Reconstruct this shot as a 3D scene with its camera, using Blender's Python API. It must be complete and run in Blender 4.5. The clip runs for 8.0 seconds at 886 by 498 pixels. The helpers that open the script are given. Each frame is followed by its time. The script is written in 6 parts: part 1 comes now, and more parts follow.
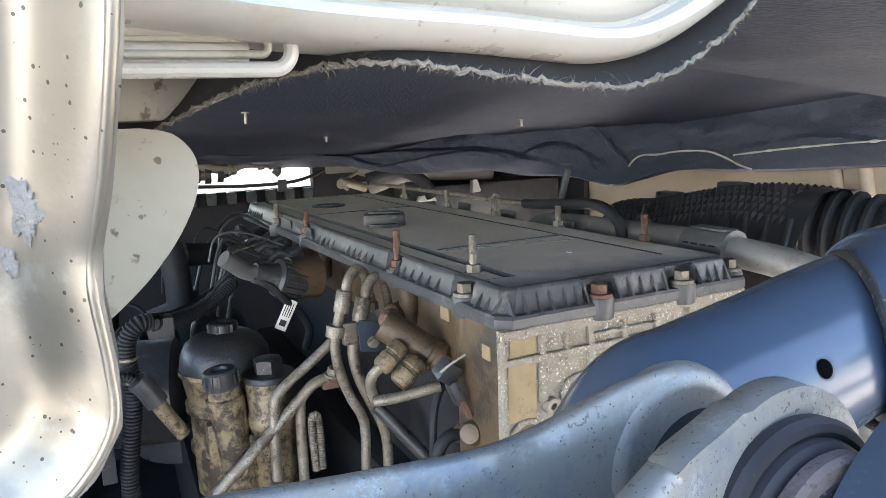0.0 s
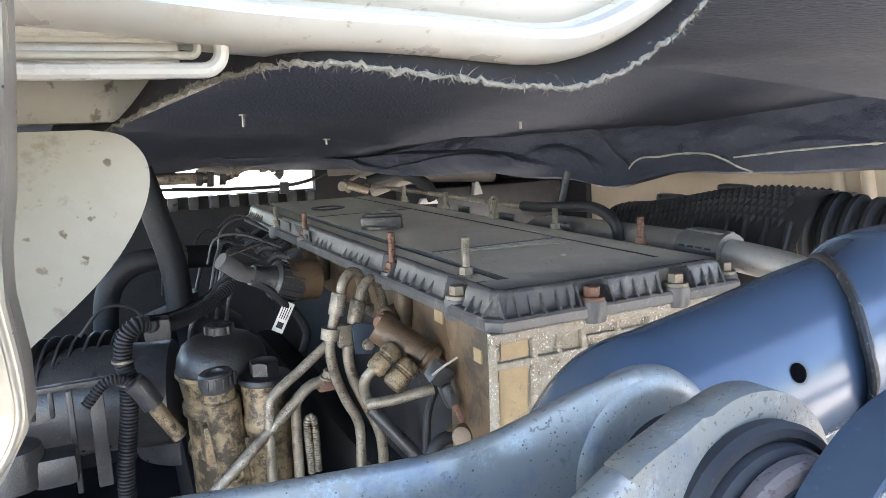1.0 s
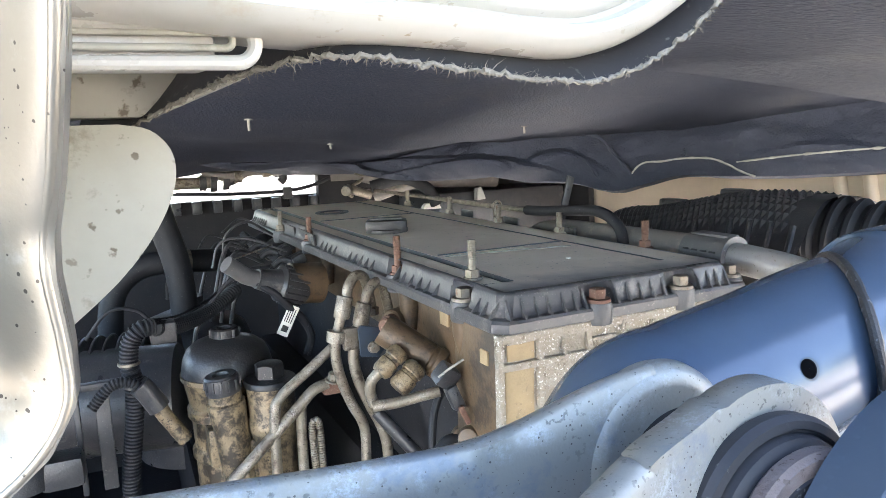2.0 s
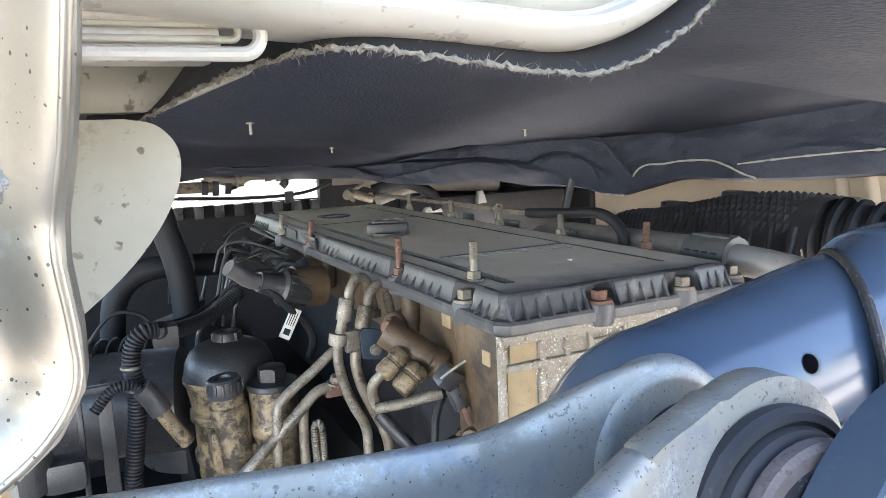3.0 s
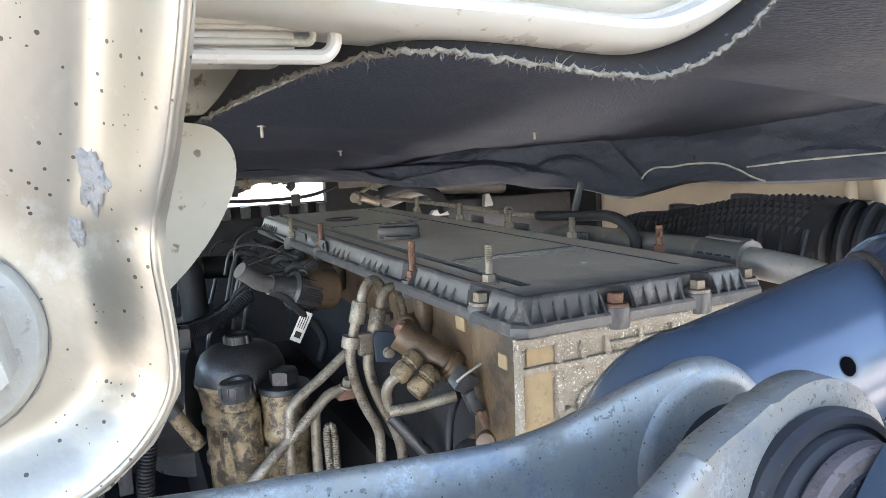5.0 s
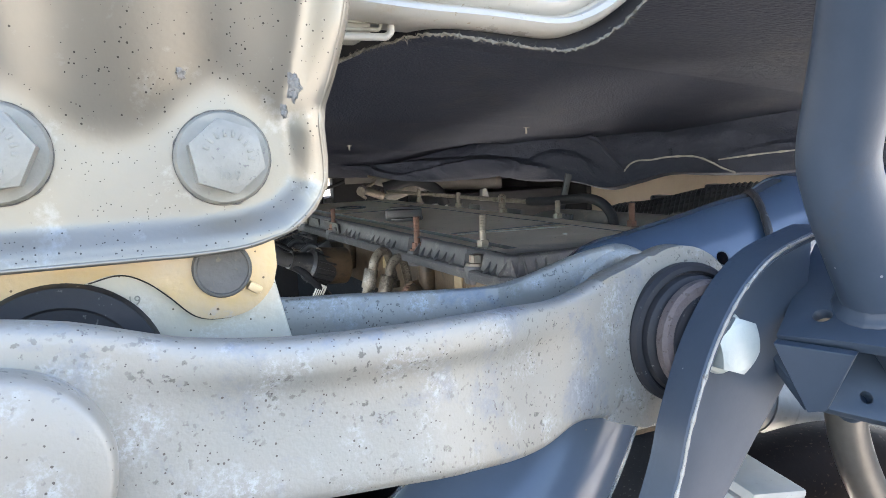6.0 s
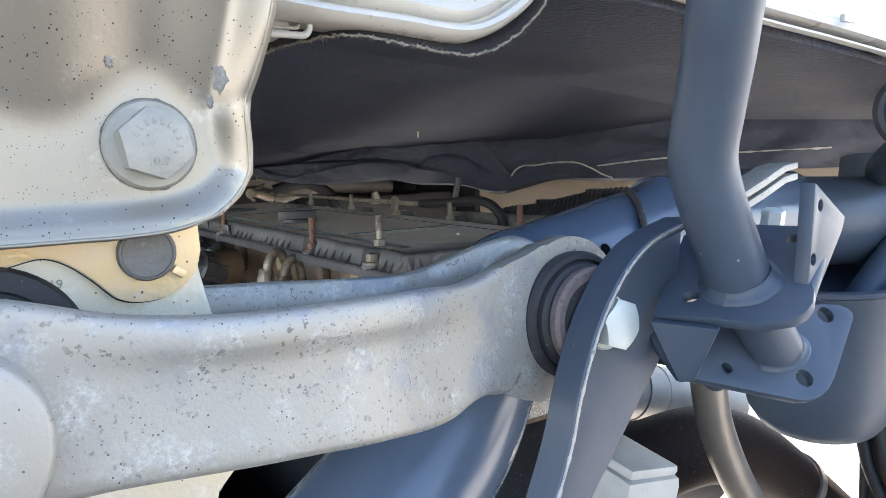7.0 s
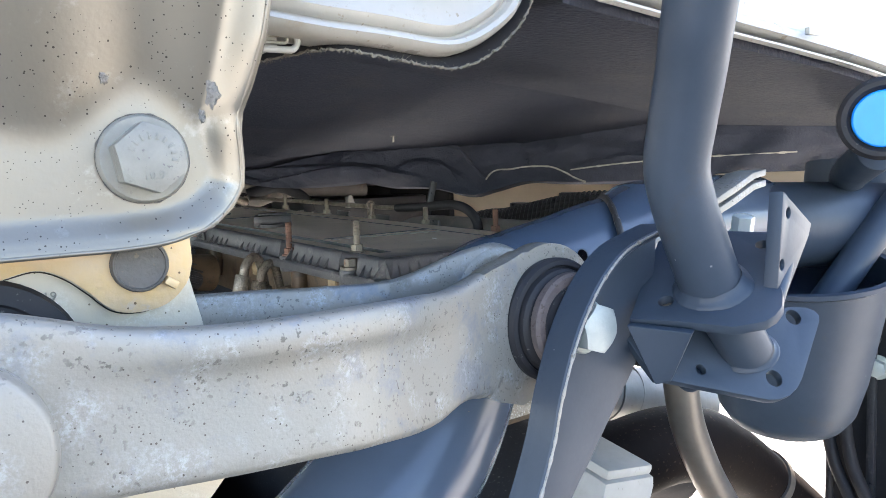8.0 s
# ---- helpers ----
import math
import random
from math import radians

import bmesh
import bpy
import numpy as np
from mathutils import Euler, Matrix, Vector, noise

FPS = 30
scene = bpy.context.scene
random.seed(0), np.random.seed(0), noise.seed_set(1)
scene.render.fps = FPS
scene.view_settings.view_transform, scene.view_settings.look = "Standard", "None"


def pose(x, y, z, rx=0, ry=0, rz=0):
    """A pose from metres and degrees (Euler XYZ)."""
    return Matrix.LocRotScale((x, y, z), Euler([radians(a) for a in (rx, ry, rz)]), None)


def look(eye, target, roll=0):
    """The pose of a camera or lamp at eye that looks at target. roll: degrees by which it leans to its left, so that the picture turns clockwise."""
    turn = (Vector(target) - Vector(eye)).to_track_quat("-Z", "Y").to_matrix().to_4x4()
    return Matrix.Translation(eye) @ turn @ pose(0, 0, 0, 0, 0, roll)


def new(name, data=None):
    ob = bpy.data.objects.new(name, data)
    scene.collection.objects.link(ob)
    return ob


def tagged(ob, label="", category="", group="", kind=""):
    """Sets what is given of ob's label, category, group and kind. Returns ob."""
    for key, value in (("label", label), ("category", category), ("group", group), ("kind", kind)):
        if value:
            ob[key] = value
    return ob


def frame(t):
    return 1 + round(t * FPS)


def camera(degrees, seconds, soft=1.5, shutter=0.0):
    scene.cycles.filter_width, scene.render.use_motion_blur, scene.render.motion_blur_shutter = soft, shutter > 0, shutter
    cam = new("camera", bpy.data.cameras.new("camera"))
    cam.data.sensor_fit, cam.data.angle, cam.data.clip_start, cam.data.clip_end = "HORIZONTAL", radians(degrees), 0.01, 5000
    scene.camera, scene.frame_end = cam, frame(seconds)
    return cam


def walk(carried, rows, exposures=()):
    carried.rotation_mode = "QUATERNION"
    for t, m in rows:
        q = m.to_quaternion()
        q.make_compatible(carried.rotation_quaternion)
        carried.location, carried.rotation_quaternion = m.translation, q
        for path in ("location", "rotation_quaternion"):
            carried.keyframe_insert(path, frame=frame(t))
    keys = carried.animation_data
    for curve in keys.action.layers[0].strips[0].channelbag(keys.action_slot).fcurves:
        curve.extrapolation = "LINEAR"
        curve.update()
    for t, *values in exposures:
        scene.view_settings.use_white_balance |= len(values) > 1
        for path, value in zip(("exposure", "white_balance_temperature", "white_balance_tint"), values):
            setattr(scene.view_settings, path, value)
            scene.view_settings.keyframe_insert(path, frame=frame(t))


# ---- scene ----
cam = camera(63.5, 8.0, soft=0.75)

PATH = [
    (0, (0.067, -0.017, 1.525), (0.883, 1.788, 1.246), -3.1),
    (0.5, (0.072, -0.018, 1.522), (0.873, 1.794, 1.246), -3.1),
    (1, (0.081, -0.022, 1.524), (0.88, 1.792, 1.253), -3.1),
    (2.5, (0.072, -0.024, 1.519), (0.87, 1.793, 1.274), -3.1),
    (3, (0.073, -0.025, 1.518), (0.869, 1.794, 1.278), -3.3),
    (3.5, (0.064, -0.023, 1.519), (0.856, 1.799, 1.284), -3.2),
    (4, (0.059, -0.02, 1.519), (0.848, 1.803, 1.287), -3.4),
    (4.2, (0.0572, -0.0192, 1.5195), (0.849, 1.803, 1.2865), -3.4),
    (5.3, (0.060, -0.0195, 1.5175), (0.855, 1.805, 1.287), -3.3),
    (5.5, (0.055, -0.041, 1.515), (0.845, 1.783, 1.292), -3.4),
    (5.6, (0.042, -0.063, 1.514), (0.832, 1.761, 1.291), -3.3),
    (5.7, (0.027, -0.085, 1.508), (0.817, 1.739, 1.288), -3.3),
    (5.8, (0.016, -0.105, 1.503), (0.808, 1.718, 1.284), -3.4),
    (5.9, (0.007, -0.127, 1.496), (0.798, 1.698, 1.282), -3.2),
    (6, (0.0, -0.144, 1.488), (0.798, 1.678, 1.277), -3.2),
    (6.1, (-0.004, -0.157, 1.482), (0.824, 1.652, 1.275), -3.2),
    (6.2, (-0.007, -0.163, 1.481), (0.858, 1.628, 1.271), -2.9),
    (6.5, (-0.011, -0.163, 1.479), (0.967, 1.569, 1.269), -2.8),
    (7, (-0.02, -0.159, 1.483), (1.053, 1.515, 1.272), -2.5),
    (7.5, (-0.023, -0.158, 1.484), (1.081, 1.497, 1.273), -2.6),
    (8, (-0.029, -0.163, 1.487), (1.107, 1.469, 1.279), -2.6),
]
walk(cam, [(t, look(eye, target, roll)) for t, eye, target, roll in PATH], [(0.0, 3.87, 6500, 14), (1.0, 4.06, 6500, 14), (2.5, 4.33, 6500, 14), (3.2, 4.05, 6500, 14), (4.0, 3.96, 6500, 14), (5.4, 3.98, 6500, 14), (6.2, 3.35, 6500, 14), (8.0, 3.33, 6500, 14)])

# ---- daylight ----
SUN_ELEVATION, SUN_AZIMUTH = 45, 58   # degrees; azimuth clockwise from +y
world = bpy.data.worlds.new("world")
scene.world = world
world.use_nodes = True
wn = world.node_tree.nodes
sky = wn.new("ShaderNodeTexSky")
sky.sky_type = "NISHITA"
sky.sun_disc = False
sky.sun_elevation, sky.sun_rotation = radians(SUN_ELEVATION), radians(SUN_AZIMUTH)
world.node_tree.links.new(sky.outputs[0], wn["Background"].inputs["Color"])
wn["Background"].inputs["Strength"].default_value = 0.09
sun = new("sun", bpy.data.lights.new("sun", "SUN"))
sun.data.energy, sun.data.angle, sun.data.color = 5.0, radians(0.6), (1.0, 0.93, 0.82)
sa, se = radians(SUN_AZIMUTH), radians(SUN_ELEVATION)
sun_from = Vector((math.sin(sa) * math.cos(se), math.cos(sa) * math.cos(se), math.sin(se)))
sun.matrix_world = look(sun_from * 20, (0, 0, 0))

# ---- materials ----


def mat(name, base, rough=0.5, metal=0.0, second=None, scale=40.0, amount=0.5, pits=None, pit_scale=300.0, pit_amount=0.6,
        bump=0.1, bump_scale=200.0, rough_var=0.15, coat=0.0, spec=0.5, stain=None, stain_scale=20.0, stain_at=0.56, dots=None, frost=None):
    """Procedural surface: two colours mixed by broad noise, small pits of a third, uneven gloss and fine relief.
    dots: (cells a metre, radius in cells, share kept, colour) of round specks in loose swarms; frost: (colour, scale, amount) of powdery bloom."""
    m = bpy.data.materials.new(name)
    m.use_nodes = True
    nt = m.node_tree
    n, link = nt.nodes, nt.links.new
    b = n["Principled BSDF"]
    co = n.new("ShaderNodeTexCoord")
    broad = n.new("ShaderNodeTexNoise")
    broad.inputs["Scale"].default_value, broad.inputs["Detail"].default_value = scale, 6
    broad.inputs["Roughness"].default_value = 0.65
    link(co.outputs["Object"], broad.inputs["Vector"])
    ramp = n.new("ShaderNodeValToRGB")
    ramp.color_ramp.elements[0].position, ramp.color_ramp.elements[1].position = 0.5 - 0.25 * amount, 0.5 + 0.3 * amount
    link(broad.outputs["Fac"], ramp.inputs["Fac"])
    mix = n.new("ShaderNodeMix")
    mix.data_type = "RGBA"
    mix.inputs["A"].default_value = (*base, 1)
    mix.inputs["B"].default_value = (*(second or [c * 0.75 for c in base]), 1)
    link(ramp.outputs["Color"], mix.inputs["Factor"])
    colour = mix.outputs["Result"]
    if stain:
        wash = n.new("ShaderNodeTexNoise")
        wash.inputs["Scale"].default_value, wash.inputs["Detail"].default_value, wash.inputs["Distortion"].default_value = stain_scale, 8, 0.15
        wash.inputs["Roughness"].default_value = 0.7
        link(co.outputs["Object"], wash.inputs["Vector"])
        edge = n.new("ShaderNodeValToRGB")
        edge.color_ramp.elements[0].position, edge.color_ramp.elements[1].position = stain_at, stain_at + 0.09
        link(wash.outputs["Fac"], edge.inputs["Fac"])
        soil = n.new("ShaderNodeMix")
        soil.data_type = "RGBA"
        soil.inputs["B"].default_value = (*stain, 1)
        link(edge.outputs["Color"], soil.inputs["Factor"])
        link(colour, soil.inputs["A"])
        colour = soil.outputs["Result"]
    fine = n.new("ShaderNodeTexNoise")
    fine.inputs["Scale"].default_value, fine.inputs["Detail"].default_value = bump_scale, 5
    link(co.outputs["Object"], fine.inputs["Vector"])
    if pits:
        spots = n.new("ShaderNodeTexNoise")
        spots.inputs["Scale"].default_value, spots.inputs["Detail"].default_value = pit_scale, 3
        link(co.outputs["Object"], spots.inputs["Vector"])
        cut = n.new("ShaderNodeValToRGB")
        cut.color_ramp.elements[0].position, cut.color_ramp.elements[1].position = 0.72 - 0.2 * pit_amount, 0.78 - 0.2 * pit_amount
        link(spots.outputs["Fac"], cut.inputs["Fac"])
        over = n.new("ShaderNodeMix")
        over.data_type = "RGBA"
        over.inputs["B"].default_value = (*pits, 1)
        group = n.new("ShaderNodeTexNoise")
        group.inputs["Scale"].default_value = pit_scale / 11
        link(co.outputs["Object"], group.inputs["Vector"])
        dense = n.new("ShaderNodeMapRange")
        dense.inputs["From Min"].default_value, dense.inputs["From Max"].default_value = 0.38, 0.60
        link(group.outputs["Fac"], dense.inputs["Value"])
        both = n.new("ShaderNodeMath")
        both.operation = "MULTIPLY"
        link(cut.outputs["Color"], both.inputs[0])
        link(dense.outputs["Result"], both.inputs[1])
        link(both.outputs["Value"], over.inputs["Factor"])
        link(colour, over.inputs["A"])
        colour = over.outputs["Result"]
    if frost:
        tone, f_scale, f_amount = frost
        patch, crumbs = n.new("ShaderNodeTexNoise"), n.new("ShaderNodeTexNoise")
        patch.inputs["Scale"].default_value, patch.inputs["Detail"].default_value = f_scale, 5
        crumbs.inputs["Scale"].default_value, crumbs.inputs["Detail"].default_value, crumbs.inputs["Roughness"].default_value = f_scale * 9, 8, 0.75
        where, grains, bloom, laid = n.new("ShaderNodeMapRange"), n.new("ShaderNodeMapRange"), n.new("ShaderNodeMath"), n.new("ShaderNodeMix")
        where.inputs["From Min"].default_value, where.inputs["From Max"].default_value = 0.50, 0.66
        grains.inputs["From Min"].default_value, grains.inputs["From Max"].default_value, grains.inputs["To Max"].default_value = 0.46, 0.60, f_amount
        bloom.operation, laid.data_type = "MULTIPLY", "RGBA"
        for tex, rng in ((patch, where), (crumbs, grains)):
            link(co.outputs["Object"], tex.inputs["Vector"])
            link(tex.outputs["Fac"], rng.inputs["Value"])
        link(where.outputs["Result"], bloom.inputs[0])
        link(grains.outputs["Result"], bloom.inputs[1])
        link(bloom.outputs["Value"], laid.inputs["Factor"])
        link(colour, laid.inputs["A"])
        laid.inputs["B"].default_value = (*tone, 1)
        colour = laid.outputs["Result"]
    if dots:
        cells, radius, share, tone = dots
        speck = n.new("ShaderNodeTexVoronoi")
        speck.inputs["Scale"].default_value = cells
        link(co.outputs["Object"], speck.inputs["Vector"])
        size, near, swarm, dense2, keep, laid = (n.new("ShaderNodeMath"), n.new("ShaderNodeMath"), n.new("ShaderNodeTexNoise"), n.new("ShaderNodeMapRange"), n.new("ShaderNodeMath"), n.new("ShaderNodeMix"))
        split = n.new("ShaderNodeSeparateColor")
        link(speck.outputs["Color"], split.inputs["Color"])
        size.operation, size.inputs[1].default_value = "MULTIPLY", radius * 1.5
        link(split.outputs["Green"], size.inputs[0])
        near.operation = "LESS_THAN"
        link(speck.outputs["Distance"], near.inputs[0])
        link(size.outputs["Value"], near.inputs[1])
        swarm.inputs["Scale"].default_value, swarm.inputs["Detail"].default_value = cells / 9, 3
        link(co.outputs["Object"], swarm.inputs["Vector"])
        dense2.inputs["From Min"].default_value, dense2.inputs["From Max"].default_value, dense2.inputs["To Max"].default_value = 0.35, 0.70, min(1.0, share * 2)
        link(swarm.outputs["Fac"], dense2.inputs["Value"])
        keep.operation = "LESS_THAN"
        link(split.outputs["Red"], keep.inputs[0])
        link(dense2.outputs["Result"], keep.inputs[1])
        both2 = n.new("ShaderNodeMath")
        both2.operation = "MULTIPLY"
        link(near.outputs["Value"], both2.inputs[0])
        link(keep.outputs["Value"], both2.inputs[1])
        laid.data_type = "RGBA"
        link(both2.outputs["Value"], laid.inputs["Factor"])
        link(colour, laid.inputs["A"])
        laid.inputs["B"].default_value = (*tone, 1)
        colour = laid.outputs["Result"]
    link(colour, b.inputs["Base Color"])
    rr = n.new("ShaderNodeMapRange")
    rr.inputs["To Min"].default_value, rr.inputs["To Max"].default_value = max(0.03, rough - rough_var), min(1, rough + rough_var)
    link(broad.outputs["Fac"], rr.inputs["Value"])
    link(rr.outputs["Result"], b.inputs["Roughness"])
    b.inputs["Metallic"].default_value = metal
    b.inputs["Coat Weight"].default_value = coat
    b.inputs["Specular IOR Level"].default_value = spec
    if bump:
        bp = n.new("ShaderNodeBump")
        bp.inputs["Strength"].default_value, bp.inputs["Distance"].default_value = bump, 0.002
        link(fine.outputs["Fac"], bp.inputs["Height"])
        link(bp.outputs["Normal"], b.inputs["Normal"])
    return m


GALV = mat("galvanised_steel", (0.280, 0.250, 0.201), 0.40, 0.8, (0.250, 0.230, 0.194), 14, 0.8, None, 0, 0, 0.05, 500, stain=(0.33, 0.31, 0.272), stain_scale=60, stain_at=0.58, dots=(700, 0.18, 0.50, (0.07, 0.062, 0.052)))
LEVER = mat("weathered_zinc", (0.272, 0.270, 0.248), 0.52, 0.4, (0.305, 0.280, 0.238), 16, 0.8, (0.14, 0.132, 0.118), 420, 0.58, 0.12, 700, frost=((0.43, 0.445, 0.455), 52, 0.75), dots=(640, 0.17, 0.62, (0.10, 0.088, 0.075)), stain=(0.222, 0.230, 0.240), stain_scale=30, stain_at=0.545)
ZINC_BOLT = mat("zinc_bolt", (0.275, 0.268, 0.232), 0.58, 0.15, (0.215, 0.209, 0.184), 90, 0.8, (0.16, 0.15, 0.14), 600, 0.35, 0.14, 600)
GREEN_BOLT = mat("pale_zinc_bolt", (0.40, 0.425, 0.40), 0.4, 0.2, (0.32, 0.365, 0.355), 60, 0.7, None, 0, 0, 0.1, 500, stain=(0.20, 0.36, 0.40), stain_scale=45, stain_at=0.63)
CAST_YELLOW = mat("yellow_zinc_casting", (0.54, 0.485, 0.365), 0.45, 0.3, (0.47, 0.445, 0.385), 30, 0.8, None, 0, 0, 0.12, 400, stain=(0.56, 0.51, 0.42), stain_scale=50, stain_at=0.56, dots=(420, 0.15, 0.22, (0.14, 0.115, 0.08)), frost=((0.66, 0.66, 0.62), 60, 0.6))
PIN = mat("dark_steel_pin", (0.135, 0.127, 0.117), 0.55, 0.3, (0.100, 0.095, 0.088), 90, 0.7, (0.22, 0.18, 0.13), 380, 0.5, 0.25, 500)
HOOK = mat("golden_zinc", (0.64, 0.455, 0.215), 0.42, 0.35, (0.55, 0.46, 0.35), 34, 0.8, None, 0, 0, 0.12, 400, stain=(0.52, 0.46, 0.41), stain_scale=60, stain_at=0.60, dots=(420, 0.15, 0.26, (0.16, 0.11, 0.065)))
SILVER = mat("silver_heat_shield", (0.30, 0.29, 0.27), 0.5, 0.3, (0.20, 0.19, 0.175), 14, 0.7, (0.2, 0.18, 0.16), 160, 0.3, 0.05, 200)
HOSE_BROWN = mat("brown_grey_hose", (0.20, 0.18, 0.16), 0.50, 0, (0.14, 0.125, 0.11), 24, 0.9, (0.26, 0.23, 0.19), 300, 0.4, 0.12, 300, stain=(0.28, 0.235, 0.185), stain_scale=22, stain_at=0.57)
SLEEVE_GREY = mat("grey_connector_sleeve", (0.135, 0.130, 0.126), 0.45, 0, (0.11, 0.105, 0.10), 60, 0.8, (0.3, 0.28, 0.25), 500, 0.3, 0.1, 300)
HOLE = mat("hole_black", (0.003, 0.003, 0.004), 0.9, 0, None, 60, 0.5, None, 0, 0, 0, 1, spec=0.02)
WELD = mat("dark_weld", (0.022, 0.021, 0.022), 0.6, 0.1, (0.05, 0.045, 0.042), 160, 0.8, (0.20, 0.21, 0.23), 260, 0.45, 0.4, 400)
PLAIN_STEEL = mat("plain_steel_pipe", (0.20, 0.18, 0.155), 0.42, 0.4, (0.14, 0.12, 0.10), 12, 0.7, None, 0, 0, 0.06, 200)
RUBBER = mat("black_rubber", (0.013, 0.014, 0.017), 0.6, 0, (0.022, 0.022, 0.025), 60, 0.6, (0.10, 0.095, 0.09), 400, 0.3, 0.06, 500, spec=0.35)
RUST_DISC = mat("rusty_washer", (0.085, 0.066, 0.062), 0.75, 0.1, (0.12, 0.10, 0.095), 150, 0.8, (0.035, 0.02, 0.016), 500, 0.55, 0.3, 600)
SLATE = mat("slate_paint", (0.038, 0.053, 0.075), 0.48, 0, (0.031, 0.045, 0.065), 20, 0.5, None, 0, 0, 0.03, 350, coat=0.02, spec=0.36, stain=(0.042, 0.049, 0.060), stain_scale=16, stain_at=0.62, dots=(120, 0.06, 0.20, (0.22, 0.22, 0.22)))
BLUE = mat("blue_grey_paint", (0.068, 0.095, 0.138), 0.24, 0, (0.061, 0.086, 0.126), 18, 0.5, None, 0, 0, 0.02, 300, 0.05, coat=0.10, spec=0.45, dots=(90, 0.05, 0.12, (0.16, 0.14, 0.12)))
WHITE = mat("white_cab_paint", (0.45, 0.42, 0.365), 0.30, 0, (0.385, 0.365, 0.31), 25, 0.7, (0.26, 0.21, 0.14), 300, 0.35, 0.03, 200, coat=0.2, stain=(0.36, 0.31, 0.23), stain_scale=30, stain_at=0.62)
CREAM = mat("cream_paint", (0.36, 0.34, 0.28), 0.5, 0, (0.30, 0.28, 0.22), 25, 0.7, (0.13, 0.105, 0.07), 240, 0.42, 0.08, 200, stain=(0.20, 0.18, 0.135), stain_scale=36, stain_at=0.57)
BEIGE = mat("beige_panel", (0.62, 0.49, 0.36), 0.55, 0, (0.52, 0.41, 0.30), 9, 0.7, None, 0, 0, 0.05, 120)
FELT = mat("black_insulation", (0.032, 0.0375, 0.056), 0.70, 0, (0.041, 0.047, 0.066), 9, 0.9, (0.095, 0.095, 0.096), 330, 0.30, 1.0, 230, spec=0.3, stain=(0.047, 0.050, 0.062), stain_scale=5, stain_at=0.56, dots=(430, 0.16, 0.46, (0.135, 0.130, 0.125)))
FUZZ = mat("frayed_foam_edge", (0.20, 0.178, 0.14), 0.95, 0, (0.15, 0.135, 0.11), 200, 0.9, None, 0, 0, 0.8, 500)
SEALER = mat("pale_sealer", (0.42, 0.40, 0.35), 0.8, 0, (0.25, 0.24, 0.2), 90, 0.9, None, 0, 0, 0.5, 300)
COVER = mat("dusty_black_plastic", (0.062, 0.065, 0.071), 0.36, 0, (0.108, 0.105, 0.103), 34, 0.6, (0.21, 0.20, 0.185), 420, 0.40, 0.2, 500, stain=(0.165, 0.158, 0.150), stain_scale=38, stain_at=0.575)
PLASTIC = mat("black_plastic", (0.030, 0.030, 0.034), 0.32, 0, (0.058, 0.056, 0.054), 40, 0.8, (0.20, 0.185, 0.165), 520, 0.28, 0.25, 300, stain=(0.11, 0.103, 0.094), stain_scale=30, stain_at=0.60)
DOME_BLACK = mat("glossy_black_cap", (0.017, 0.017, 0.019), 0.40, 0, (0.026, 0.025, 0.025), 26, 0.8, (0.20, 0.18, 0.15), 480, 0.30, 0.25, 300, stain=(0.085, 0.075, 0.062), stain_scale=34, stain_at=0.63)
# near-black that also stands in for shade deep in the bay
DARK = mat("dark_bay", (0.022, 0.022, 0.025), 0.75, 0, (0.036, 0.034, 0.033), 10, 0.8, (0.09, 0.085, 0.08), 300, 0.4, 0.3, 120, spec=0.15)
CAST = mat("oxidised_cast_aluminium", (0.37, 0.335, 0.285), 0.7, 0.1, (0.25, 0.205, 0.148), 75, 0.9, (0.72, 0.69, 0.64), 380, 0.72, 1.0, 420, stain=(0.115, 0.088, 0.06), stain_scale=70, stain_at=0.575)
TAN = mat("tan_painted_casting", (0.140, 0.092, 0.052), 0.45, 0.1, (0.085, 0.057, 0.034), 22, 0.8, (0.055, 0.042, 0.03), 260, 0.45, 0.22, 250, stain=(0.045, 0.034, 0.025), stain_scale=16, stain_at=0.53)
TAN_PLAIN = mat("ochre_cast_patch", (0.36, 0.265, 0.145), 0.65, 0.0, (0.29, 0.215, 0.125), 70, 0.8, (0.42, 0.35, 0.26), 500, 0.35, 0.4, 420, stain=(0.20, 0.15, 0.095), stain_scale=50, stain_at=0.58)
DIRTY_ALU = mat("dirty_aluminium", (0.31, 0.235, 0.140), 0.5, 0.25, (0.15, 0.110, 0.068), 45, 0.9, (0.050, 0.038, 0.027), 420, 0.72, 0.4, 300, stain=(0.050, 0.039, 0.028), stain_scale=36, stain_at=0.475)
PIPE_STEEL = mat("dirty_steel_pipe", (0.27, 0.235, 0.185), 0.42, 0.3, (0.15, 0.120, 0.086), 50, 0.9, (0.070, 0.052, 0.038), 420, 0.66, 0.25, 400, stain=(0.085, 0.066, 0.048), stain_scale=48, stain_at=0.53, frost=((0.50, 0.46, 0.40), 60, 0.7))
ALU = mat("aluminium_pipe", (0.40, 0.385, 0.36), 0.42, 0.35, (0.32, 0.30, 0.275), 20, 0.8, (0.2, 0.18, 0.15), 240, 0.4, 0.08, 300, stain=(0.24, 0.215, 0.18), stain_scale=18, stain_at=0.58)
RUST = mat("rusty_stud", (0.20, 0.105, 0.072), 0.8, 0.1, (0.14, 0.08, 0.058), 160, 0.9, (0.36, 0.27, 0.19), 400, 0.55, 0.4, 500)
STUD = mat("grey_stud", (0.28, 0.255, 0.21), 0.5, 0.4, (0.21, 0.175, 0.13), 100, 0.8, (0.10, 0.07, 0.05), 400, 0.5, 0.3, 500, stain=(0.17, 0.10, 0.06), stain_scale=90, stain_at=0.58)
